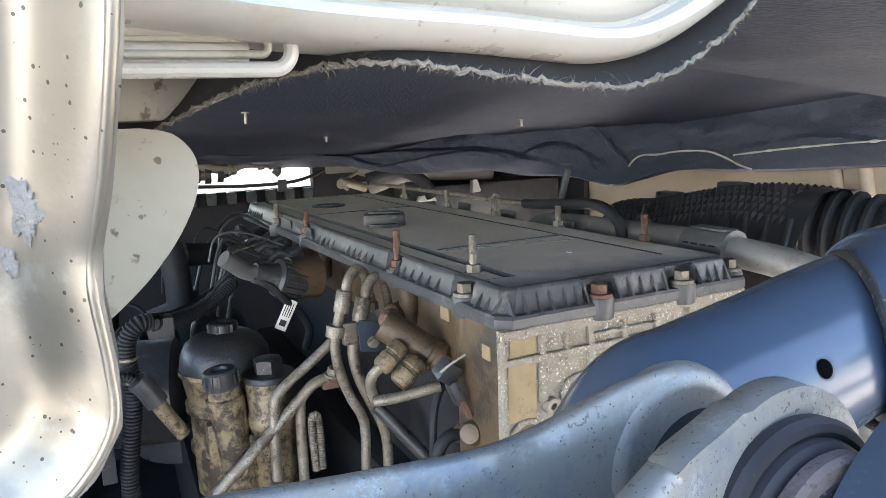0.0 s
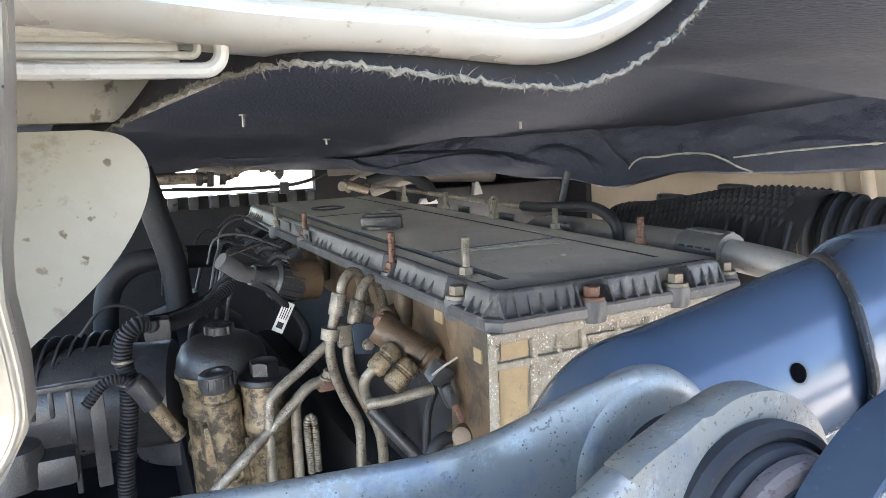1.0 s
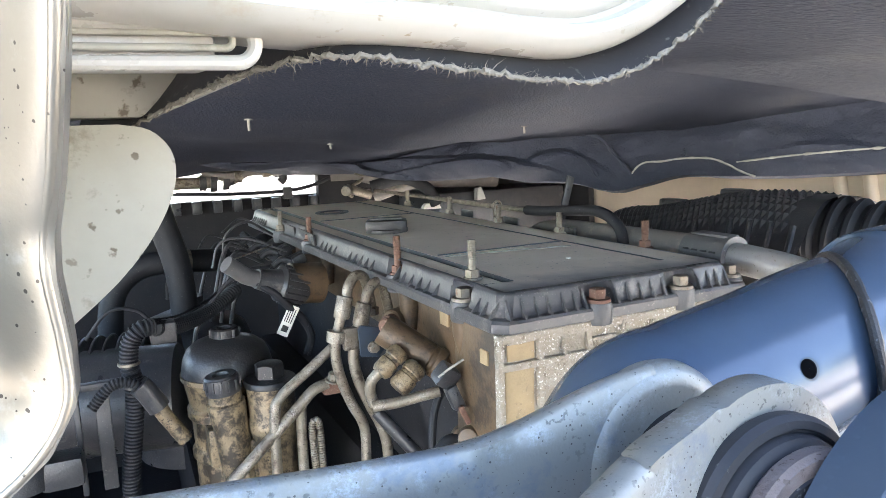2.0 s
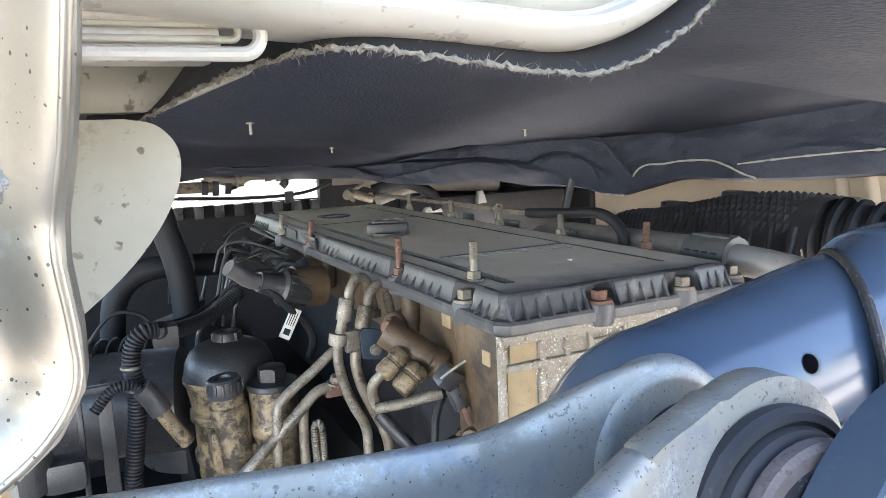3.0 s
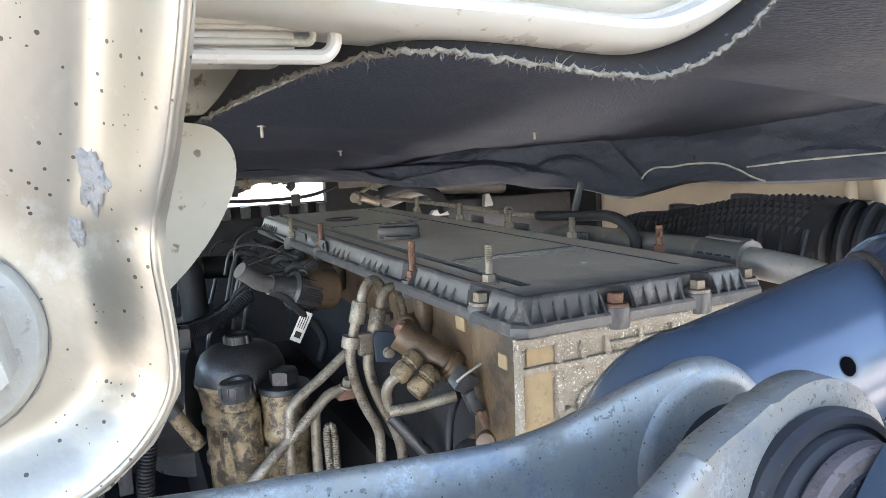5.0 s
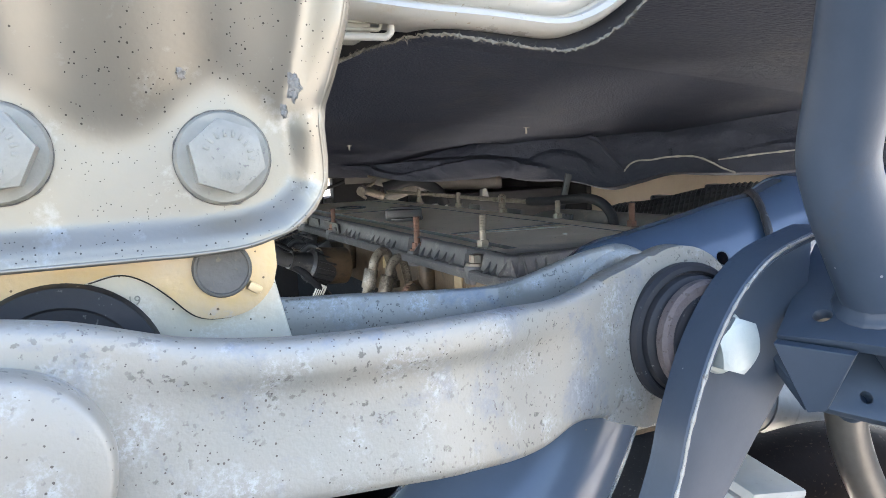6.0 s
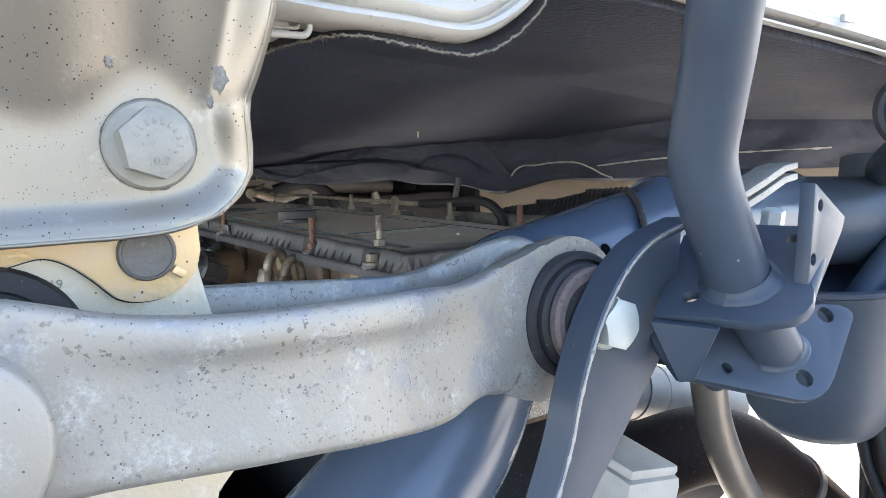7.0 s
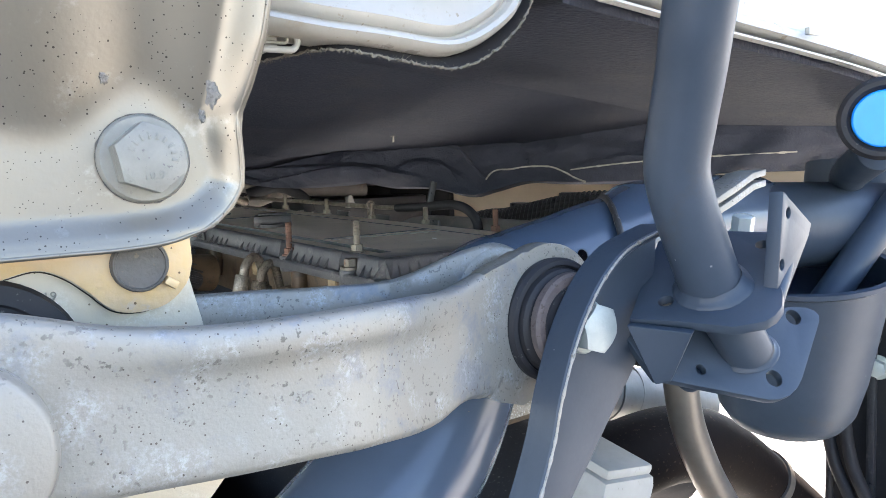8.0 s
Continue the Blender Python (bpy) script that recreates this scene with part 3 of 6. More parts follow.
# welted seams of the folded mat beside the tunnel
for seam in ([(0.895, 1.208, 1.556), (0.939, 1.157, 1.546), (0.960, 1.132, 1.509), (0.981, 1.108, 1.470)], [(0.894, 1.210, 1.518), (0.924, 1.175, 1.499), (0.938, 1.158, 1.466)], [(1.043, 1.035, 1.513), (1.044, 1.034, 1.506), (1.043, 1.035, 1.498)]):
    part("welt", sweep(seam, lambda f: 0.0038 + 0.0010 * math.sin(f * 23), 8, 6), FELT, cab, "black welted seam")

# bracket ends behind the plate: rolled channel, gusset and cream mounting horn
def channel_loop(x, z, r, y, tube):
    """One rolled edge of the channel: two flat runs joined by a half round end."""
    bend = [(x + r * math.cos(radians(a)), y, z + r * math.sin(radians(a))) for a in range(90, -91, -15)]
    runs = [-0.05, x - 0.03, x - 0.006, x - 0.002, x - 0.0008]
    return sweep([(u, y, z + r) for u in runs] + bend + [(u, y, z - r) for u in reversed(runs)], tube, 10, 4)


channel = part("channel_end", merged(channel_loop(0.0975, 1.5456, 0.0038, 0.1255, 0.0015), span(-0.05, 0.094, 0.1275, 0.150, 1.5426, 1.5486, 0.002)), WHITE, cab, "rolled white channel end")
part("inner_loop", channel_loop(0.0955, 1.5462, 0.0015, 0.1262, 0.0008), CREAM, channel)
part("gusset", slab([(-0.05, 1.5525), (0.114, 1.5525), (0.110, 1.5470), (0.084, 1.5362), (0.070, 1.5362), (-0.05, 1.5362)], 0.006, (), 0.0008, pose(0, 0.196, 0, 90, 0, 0)), CREAM, cab, "grey-white gusset")
horn = [(-0.02, 1.534), (0.074, 1.5342), (0.0815, 1.5325), (0.0862, 1.5275), (0.0872, 1.521), (0.0850, 1.513), (0.0795, 1.5035), (0.0715, 1.494), (0.060, 1.484), (0.045, 1.473), (0.02, 1.462), (-0.02, 1.455)]
part("mounting_horn", slab(spline2(horn[1:-1], 4) + [horn[-1], horn[0]], 0.03, (), 0.004, pose(0.0008, 0.215, 0, 90, 0, 0)), CREAM, cab, "cream painted rounded mounting horn")
# sill on the other side of the arch
SILL = [(0.255, 1.5855), (0.30, 1.5815), (0.40, 1.573), (0.486, 1.5665), (0.60, 1.5555), (0.9, 1.52)]
rows = [[(x, 0.110 + dy, z + dz) for x, z in spline2(SILL, 5)] for dy, dz in ((0.02, 0.001), (0.004, 0.0), (0.0, 0.002), (0.001, 0.006), (0.004, 0.009), (0.004, 0.25))]
sill = part("side_sill", grid(rows), WHITE, cab, "white sunlit sill with a clipped joint")
part("clip", span(0.478, 0.494, 0.1065, 0.110, 1.5725, 1.5775, 0.0008), WHITE, sill)
rows = [[(x, 0.113 + dy, z + dz) for x, z in spline2(SILL, 5)] for dy, dz in ((0.0, -0.0075), (-0.003, -0.0062), (-0.003, -0.0048), (0.01, -0.004))]
part("sill_lip", grid(rows), WHITE, cab, "pale lower lip")
rows = [[(x, 0.122 + dy, z + dz) for x, z in spline2(SILL, 5)] for dy, dz in ((0, 0.004), (0.0, -0.010), (0.35, 0.02))]
part("arch_lining", grid(rows), FELT, cab)

# ---- galvanised mounting plate ----
plate_thing = thing("mounting_plate", "galvanised pressed steel mounting plate, speckled, with two hex bolts", "mounting plate")
PX = [0.020, 0.036, 0.046, 0.0525, 0.060, 0.0645, 0.0648, 0.0640, 0.0645, 0.0668, 0.0695, 0.0712, 0.074, 0.080]
PZ = [1.4655, 1.4665, 1.4690, 1.4715, 1.478, 1.4860, 1.4950, 1.5060, 1.5125, 1.5215, 1.5365, 1.5510, 1.580, 1.70]
PY = [0.1005, 0.1005, 0.1005, 0.1000, 0.0995, 0.0985, 0.0975, 0.096, 0.095, 0.089, 0.080, 0.076, 0.073, 0.070]
PLATE_BOLTS = ((0.031, 1.497), (-0.034, 1.501))


def plate_edge(z):
    return lerp_table(z, PZ, PX)


EDGE_LINE = [Vector((x, 0, z)) for x, z in [(-0.3, 1.4655)] + list(zip(PX, PZ))]


def edge_distance(x, z):
    p = Vector((x, 0, z))
    best = 1.0
    for a, b in zip(EDGE_LINE, EDGE_LINE[1:]):
        ab = b - a
        t = max(0, min(1, (p - a).dot(ab) / ab.length_squared))
        best = min(best, (p - a - ab * t).length)
    return best


def plate_relief(x, z):
    """Raised bolt pads below, a dished and fluted field above."""
    rim = 1.5045 + sum(0.018 * math.exp(-((x - bx) / 0.0175) ** 2) for bx, _ in PLATE_BOLTS)
    over = z - rim
    bend = over if over > 0.006 else (max(0.0, over + 0.006) ** 2) / 0.024
    return -0.36 * bend


def pressed_plate():
    rows = []
    nz, nx = 110, 110
    for i in range(nz):
        f = i / (nz - 1)
        z = 1.4655 + 0.2345 * (f ** 1.9)
        xr = plate_edge(z)
        row = []
        for j in range(nx):
            g = j / (nx - 1)
            x = -0.26 + (xr + 0.26) * (1 - (1 - g) ** 1.6)
            s = edge_distance(x, z)
            k = step(s, 0.0, 0.0135)
            row.append((x, (0.105 + plate_relief(x, z)) * k + lerp_table(z, PZ, PY) * (1 - k), z))
        rows.append(row)
    bm = grid(rows)
    bm.verts.ensure_lookup_table()
    border = [bm.verts[j] for j in range(nx)] + [bm.verts[i * nx + nx - 1] for i in range(1, nz)]
    back = [bm.verts.new(v.co + Vector((0, 0.012, 0))) for v in border]
    for a, b, c, d in zip(border, border[1:], back[1:], back):
        bm.faces.new((a, b, c, d))
    return bm


def corrosion(cx, cz, size, tall):
    """Flaky patch lying on the pressed plate."""
    bm = bmesh.new()
    def on(x, z, lift):
        k = step(edge_distance(x, z), 0.0, 0.0135)
        return bm.verts.new((x, (0.105 + plate_relief(x, z)) * k + lerp_table(z, PZ, PY) * (1 - k) - lift, z))
    mid = on(cx, cz, 0.0006)
    outer, inner = [], []
    for k in range(44):
        a = 2 * math.pi * k / 44
        r = size * (1 + 0.75 * noise.noise((math.cos(a) * 1.7, math.sin(a) * 1.7, cx * 90)) + 0.30 * noise.noise((math.cos(a) * 5, math.sin(a) * 5, cz * 70)))
        inner.append(on(cx + r * 0.8 * math.cos(a), cz + r * 0.8 * tall * math.sin(a), 0.0006))
        outer.append(on(cx + r * math.cos(a), cz + r * tall * math.sin(a), -0.0001))
    for k in range(44):
        j = (k + 1) % 44
        bm.faces.new((mid, inner[k], inner[j]))
        bm.faces.new((inner[k], outer[k], outer[j], inner[j]))
    return bm


for cx, cz, size, tall in ((0.0550, 1.5190, 0.0023, 1.9), (0.0520, 1.5115, 0.0013, 1.8), (0.0200, 1.5240, 0.0017, 1.0)):
    part("corrosion_patch", corrosion(cx, cz, size, tall), FLAKE, plate_thing, "grey flaky corrosion patch", 60, (0, -1, 0))
plate_ob = part("plate", pressed_plate(), GALV, plate_thing, sharp=60, front=(0, -1, 0))
sol = plate_ob.modifiers.new("thickness", "SOLIDIFY")
sol.thickness, sol.offset = 0.0035, -1
lip_pts = [(x, 0.1005, 1.4655) for x in (-0.26, -0.16, -0.09, -0.05, -0.025, -0.005, 0.008)] + [(x, y, z) for x, y, z in zip(PX, PY, PZ)]
part("rolled_lip", sweep([(x - 0.0012, y + 0.0006, z + 0.0006) for x, y, z in lip_pts], 0.0009, 12, 8), GALV, plate_thing, "thin rolled lip")
for k, (bx, bz) in enumerate(PLATE_BOLTS):
    bolt = part("bolt", bolt_head(0.0212, 0.0115, 0.0155, 0.0030, facing(bx, 0.1052, bz, (0, -1, 0)), 70 + 25 * k), ZINC_BOLT, plate_thing, "grey flanged hex bolt with raised grade marks")
    grime = [(bx + 0.0157 * math.cos(q), 0.1042 + 0.0004 * noise.noise((q * 3, k, 0)), bz + 0.0157 * math.sin(q)) for q in (2 * math.pi * j / 40 for j in range(41))]
    part("dirt_ring", sweep(grime, lambda f: 0.0001 + 0.0007 * max(0.0, noise.noise((f * 26, k, 1))), 6, 3), PIN, bolt, "grime round the flange")
    part("grade_mark", put(text_mesh("10.9", 0.0042), facing(bx, 0.0906, bz - 0.0062, (0, -1, 0))), ZINC_BOLT, bolt)
    for n_mark in range(9):
        a = -0.15 + 0.36 * n_mark
        rx, rz = 0.0072 * math.cos(a), 0.0072 * math.sin(a)
        part("raised_mark", box(0.0010, 0.0005, 0.0022, 0.0001, Matrix.Translation((bx + rx, 0.0906, bz + rz)) @ pose(0, 0, 0, 0, -math.degrees(a) + 90, 0)), ZINC_BOLT, bolt)

# ---- yellow zinc latch casting with its pin ----
latch = thing("latch_bracket", "yellow-zinc latch casting with a dark steel pin", "bracket")
body = [(-0.12, 1.480), (0.0475, 1.480), (0.0478, 1.466), (0.0482, 1.453), (0.0530, 1.430), (0.0560, 1.400), (0.0575, 1.368), (0.050, 1.360), (0.046, 1.34), (-0.12, 1.34)]
part("body", slab(body, 0.012, (), 0.0018, pose(0, 0.135, 0, 90, 0, 0)), CAST_YELLOW, latch)
hook = [(-0.03, 1.452), (-0.014, 1.4585), (-0.004, 1.4603), (0.004, 1.4570), (0.011, 1.4510), (0.019, 1.4432), (0.028, 1.4412), (0.038, 1.4432), (0.0455, 1.4500), (0.0482, 1.458)]
part("hook_plate", slab([(-0.1, 1.452)] + spline2(hook, 6) + [(0.0475, 1.479), (-0.1, 1.479)], 0.0072, (), 0.0014, pose(0, 0.1240, 0, 90, 0, 0)), HOOK, latch, "golden hooked front plate")
part("dirt_seam", sweep([(x, 0.1236, z - 0.0010) for x, z in hook[1:9]], 0.0007, 8, 6), WELD, latch, "dirt-filled seam")
part("pin", lathe([(0, 0), (0.0101, 0), (0.0101, 0.0060), (0.0096, 0.0070), (0.0088, 0.0072), (0.0085, 0.0067), (0.0040, 0.0066), (0, 0.0064)], 40, facing(0.0288, 0.1200, 1.4590, (0, -1, 0))), PIN, latch, "dark worn steel pin")
part("stop_lug", box(0.005, 0.004, 0.0032, 0.0008, Matrix.Translation((0.0395, 0.1160, 1.4510)) @ pose(0, 0, 0, 0, 35, 0)), HOOK, latch)
part("cast_number", put(text_mesh("19", 0.0046), facing(-0.0004, 0.1227, 1.4500, (0, -1, 0))), ZINC_BOLT, latch, "small stamped number")
disc = part("rubber_disc", lathe([(0, 0), (0.0320, 0), (0.0325, 0.002), (0.0312, 0.0055), (0.0250, 0.0065), (0.0240, 0.0052), (0, 0.0052)], 56, facing(-0.0235, 0.1190, 1.4270, (0, -1, 0))), RUBBER, latch, "dark rubber disc with slots")
for dx, dz, w in ((-0.007, 0.0165, 0.010), (0.0075, 0.0150, 0.009)):
    part("slot", box(w, 0.0012, 0.005, 0.0003, Matrix.Translation((-0.022 + dx, 0.1134, 1.4270 + dz))), INK, disc)

# ---- lever arm with bushed eye ----
lever = thing("lever_arm", "weathered galvanised channel-section lever arm with a bushed eye", "lever")
FX = [-0.10, 0.00, 0.05, 0.09, 0.12, 0.15, 0.18, 0.205, 0.23, 0.30]
FY = [0.066, 0.066, 0.067, 0.070, 0.082, 0.100, 0.117, 0.1275, 0.1325, 0.1385]
TOPX = [-0.10, -0.017, 0.011, 0.038, 0.063, 0.097, 0.136, 0.160, 0.178, 0.197, 0.216, 0.233, 0.249]
TOPZ = [1.466, 1.4535, 1.4445, 1.4405, 1.439, 1.438, 1.4345, 1.4310, 1.4315, 1.4350, 1.4380, 1.4420, 1.4445]
LOWX = [-0.10, 0.006, 0.040, 0.060, 0.082, 0.111, 0.135, 0.152, 0.162, 0.171, 0.182, 0.208, 0.234]
LOWZ = [1.392, 1.391, 1.3875, 1.3855, 1.3835, 1.3785, 1.3730, 1.3705, 1.3715, 1.3725, 1.3715, 1.3635, 1.3540]
EYE = (0.250, 1.402)


def smooth_lerp(x, xs, ys):
    return (lerp_table(x - 0.008, xs, ys) + 2 * lerp_table(x, xs, ys) + lerp_table(x + 0.008, xs, ys)) / 4


ROLL = ((0.012, 0.010), (0.008, -0.004), (0.004, -0.004), (0.0012, 0.010), (0.0, 0.04), (-0.0005, 0.10), (-0.0006, 0.16), (0.0006, 0.21), (0.0030, 0.27), (0.0042, 0.33), (0.0045, 0.42),
        (0.0043, 0.55), (0.0038, 0.70), (0.0030, 0.84), (0.0026, 0.92), (0.0040, 0.975), (0.009, 1.0), (0.020, 1.005))
X0 = 0.196


def lever_column(x):
    """Over the rolled top edge, down the face with its crease, round the lower edge."""
    y, zt, zl = smooth_lerp(x, FX, FY), smooth_lerp(x, TOPX, TOPZ), smooth_lerp(x, LOWX, LOWZ)
    waist = step(x, -0.02, 0.05) * (1 - step(x, 0.13, 0.186))
    return [(x, y + (dy if (f < 0.03 or f > 0.95) else dy * waist), zt + (zl - zt) * f) for dy, f in ROLL]


def lever_skin():
    """Channel face flowing into the sheet round the bush hole."""
    wall = grid([lever_column(-0.10 + (X0 + 0.10) * i / 89) for i in range(90)])
    seam = lever_column(X0)[3:16][::-1]
    arc = [(EYE[0] + 0.0432 * math.cos(radians(a)), EYE[1] + 0.0432 * math.sin(radians(a))) for a in range(112, -106, -6)]
    zt0, zl0 = smooth_lerp(X0, TOPX, TOPZ), smooth_lerp(X0, LOWX, LOWZ)
    free = [(X0 + 0.0003, zt0), (0.2025, 1.4360), (0.209, 1.4371), (0.216, 1.4384), (0.223, 1.4402), (0.229, 1.4422)] + arc + [(0.226, 1.3570), (0.214, 1.3612), (0.204, 1.3650), (X0 + 0.0003, zl0 + 0.002)]
    rows = []
    for f in (-0.02, 0.0, 0.12, 0.35, 0.6, 0.85, 1.0, 1.03, 1.04):
        row = []
        for k, (x, y, z) in enumerate(seam + [(x, None, z) for x, z in free]):
            a = math.atan2(z - EYE[1], x - EYE[0])
            hx, hz = EYE[0] + 0.0335 * math.cos(a), EYE[1] + 0.0335 * math.sin(a)
            g = min(f, 1.0)
            px, pz = hx + (x - hx) * g, hz + (z - hz) * g
            py = smooth_lerp(px, FX, FY) + (0.010 if f < 0 else 0.0)
            if k < len(seam) and f >= 1.0:
                px, py, pz = x, y, z
            elif f > 1:
                py += 0.004 if f < 1.035 else 0.012
            row.append((px, py, pz))
        rows.append(row)
    eye = grid(rows, True)
    skin = merged(wall, eye)
    bmesh.ops.remove_doubles(skin, verts=skin.verts, dist=2e-5)
    bmesh.ops.dissolve_degenerate(skin, edges=skin.edges, dist=1e-5)
    return skin


lever_face = part("front_wall", lever_skin(), LEVER, lever, "channel wall with a rounded eye", 60, (0, -1, 0))
so = lever_face.modifiers.new("thickness", "SOLIDIFY")
so.thickness, so.offset = 0.004, -1
part("back_eye", lathe([(0, 0), (0.0300, 0), (0.0328, 0.0015), (0.0338, 0.0045), (0.0332, 0.0085), (0.0310, 0.0115), (0.0275, 0.0130), (0.0255, 0.0130), (0.0235, 0.0120), (0, 0.0120)], 56, facing(0.2432, 0.1835, 1.4102, (0, -1, 0))), LEVER, lever)
BTX = [-0.06, 0.03, 0.068, 0.089, 0.118, 0.149, 0.166, 0.183, 0.202, 0.221, 0.239]
BTZ = [1.450, 1.4395, 1.4355, 1.4345, 1.4320, 1.4300, 1.4292, 1.4315, 1.4365, 1.4415, 1.4435]
rows = []
for i in range(60):
    x = -0.06 + 0.300 * i / 59
    zt, zl = smooth_lerp(x, BTX, BTZ), smooth_lerp(x, LOWX, LOWZ) + 0.006 + 0.022 * step(x, 0.10, 0.18)
    rows.append([(x, 0.172 + dy, zt + (zl - zt) * f) for dy, f in ((0.008, 0.02), (0.005, -0.006), (0.002, -0.006), (0.0, 0.03), (0.0, 0.3), (0.001, 0.7), (-0.003, 0.95), (-0.008, 1.0))])
back_wall = part("back_wall", grid(rows), LEVER, lever, sharp=60, front=(0, -1, 0))
sb = back_wall.modifiers.new("thickness", "SOLIDIFY")
sb.thickness, sb.offset = 0.004, -1
rows = []
for i in range(40):
    x = -0.06 + 0.225 * i / 39
    zl = smooth_lerp(x, LOWX, LOWZ) + 0.008
    y0 = smooth_lerp(x, FX, FY) + 0.004
    rows.append([(x, y0 + (0.170 - y0) * k / 6, zl + 0.002 * math.sin(math.pi * k / 6) + 0.01 * step(x, 0.10, 0.16) * k / 6) for k in range(7)])
web = part("web", grid(rows), LEVER, lever, sharp=60)
part("pivot_boss", lathe([(0, 0), (0.0285, 0), (0.0285, 0.010), (0.0274, 0.0122), (0.0262, 0.0130), (0.012, 0.0134), (0, 0.0134)], 56, facing(-0.0365, 0.068, 1.4165, (0, -1, 0))), LEVER, lever, "round pivot boss")
bush = part("bushing", lathe([(0, 0), (0.0250, 0), (0.0250, 0.030), (0.0335, 0.031), (0.0335, 0.042), (0.0352, 0.0435), (0.0355, 0.0475), (0.0340, 0.0500), (0.0315, 0.0505), (0.0308, 0.0490), (0.0300, 0.0490), (0.0292, 0.0520), (0.0270, 0.0535), (0.0225, 0.0545), (0.0215, 0.0625), (0, 0.0625)], 56, facing(EYE[0], 0.1760, EYE[1], (0, -1, 0))), RUBBER, lever, "black rubber bushing")
part("washer", lathe([(0.012, 0), (0.027, 0), (0.0280, 0.0012), (0.0280, 0.0052), (0.0262, 0.0068), (0.012, 0.0070)], 48, facing(EYE[0] + 0.001, 0.1215, EYE[1], (0, -1, 0))), RUST_DISC, bush, "rusty brown washer")

# ---- clevis blade in front of the bush ----
clevis = thing("clevis_bracket", "slate-grey thick curved clevis bracket bolted to the lever eye", "bracket")
left_edge = [(0.304, 1.4530), (0.295, 1.4510), (0.270, 1.4440), (0.254, 1.4340), (0.2415, 1.4210), (0.2285, 1.4010), (0.2165, 1.3720), (0.2100, 1.3500), (0.1990, 1.3240), (0.180, 1.285), (0.160, 1.24)]
right_edge = [(0.198, 1.24), (0.221, 1.285), (0.239, 1.312), (0.252, 1.327), (0.272, 1.352), (0.284, 1.366), (0.2945, 1.380), (0.3000, 1.395), (0.3045, 1.412), (0.3085, 1.432), (0.3100, 1.451)]
part("blade", slab(spline2(left_edge, 5) + spline2(right_edge, 4), 0.0065, (), 0.0012, pose(0, 0.1125, 0, 90, 0, 0)), SLATE, clevis)


def flange_strip(edge, width, y0, y1):
    """A wall standing on the blade's outer edge."""
    line = spline2(edge, 6)
    inner = []
    for k, (x, z) in enumerate(line):
        a, b = line[max(0, k - 1)], line[min(len(line) - 1, k + 1)]
        tx, tz = b[0] - a[0], b[1] - a[1]
        ln = math.hypot(tx, tz)
        inner.append((x - tz / ln * width, z + tx / ln * width))
    rows = []
    for (x, z), (u, v) in zip(line, inner):
        m = ((x + u) / 2, (z + v) / 2)
        rows.append([(x, y1, z), (x, y0 + 0.0015, z), (x * 0.7 + u * 0.3, y0, z * 0.7 + v * 0.3), (x * 0.3 + u * 0.7, y0, z * 0.3 + v * 0.7), (u, y0 + 0.0015, v), (u, y1, v)])
    bm = grid(rows, True)
    return bm


part("flange", flange_strip(left_edge, 0.0042, 0.0920, 0.1120), SLATE, clevis)
part("worn_edge", sweep([(x + 0.0012, 0.0922, z - 0.0008) for x, z in left_edge[1:-1]], lambda f: 0.0007 + 0.0009 * max(0, noise.noise((f * 40, 0, 0))), 6, 14), LEVER, clevis, "edge worn to bare metal")
part("bolt", bolt_head(0.0240, 0.0105, 0.0150, 0.002, facing(EYE[0] - 0.001, 0.1062, EYE[1], (0.05, -1, 0)), 10), GREEN_BOLT, clevis, "pale green-white zinc hex bolt")

# ---- bent tube welded to a folded bracket ----
bracket = thing("tube_bracket", "slate-grey folded bracket with a bent tube welded through it", "bracket")


def plane_frame(o, n, toward):
    w = Vector(n).normalized()
    u = Vector(toward)
    u = (u - w * u.dot(w)).normalized()
    v = w.cross(u)
    return Matrix(((u.x, v.x, w.x, o[0]), (u.y, v.y, w.y, o[1]), (u.z, v.z, w.z, o[2]), (0, 0, 0, 1)))


def on_plane(f, pts):
    inv = f.inverted()
    return [tuple((inv @ Vector(p)).xy) for p in pts]


UP_F = plane_frame((0.293, 0.087, 1.412), (-0.5, -0.15, 0.85), (1, 0, 0.5))
up_pts = on_plane(UP_F, [(0.2750, 0.0976, 1.4033), (0.2845, 0.0704, 1.4041), (0.2918, 0.0448, 1.4038), (0.3008, 0.0335, 1.4067), (0.3060, 0.0310, 1.4095), (0.3120, 0.0310, 1.4135), (0.3190, 0.0345, 1.4180), (0.357, 0.065, 1.446), (0.351, 0.087, 1.446), (0.3309, 0.1214, 1.4404)])
hole_a = on_plane(UP_F, [(0.293, 0.087, 1.412)])[0]
hole_b = on_plane(UP_F, [(0.347, 0.063, 1.44)])[0]
part("upper_plate", slab(up_pts, 0.006, [circle_pts(*hole_a, 0.0042), circle_pts(*hole_b, 0.0036)], 0.0009, UP_F @ Matrix.Translation((0, 0, -0.006))), SLATE, bracket)
LOW_F = plane_frame((0.351, 0.057, 1.363), (-0.32, -0.75, 0.57), (1, -0.5, 0))
low_w = [(0.2800, 0.1114, 1.3996), (0.386, 0.066, 1.3990), (0.3945, 0.0620, 1.3978), (0.3992, 0.0596, 1.3948), (0.4003, 0.0578, 1.3915), (0.3979, 0.0567, 1.3880), (0.3660, 0.0495, 1.3612), (0.3600, 0.0490, 1.3570), (0.3530, 0.0493, 1.3540), (0.3460, 0.0515, 1.3525), (0.3399, 0.0542, 1.3531), (0.2932, 0.0849, 1.3673), (0.2864, 0.0887, 1.3684)]
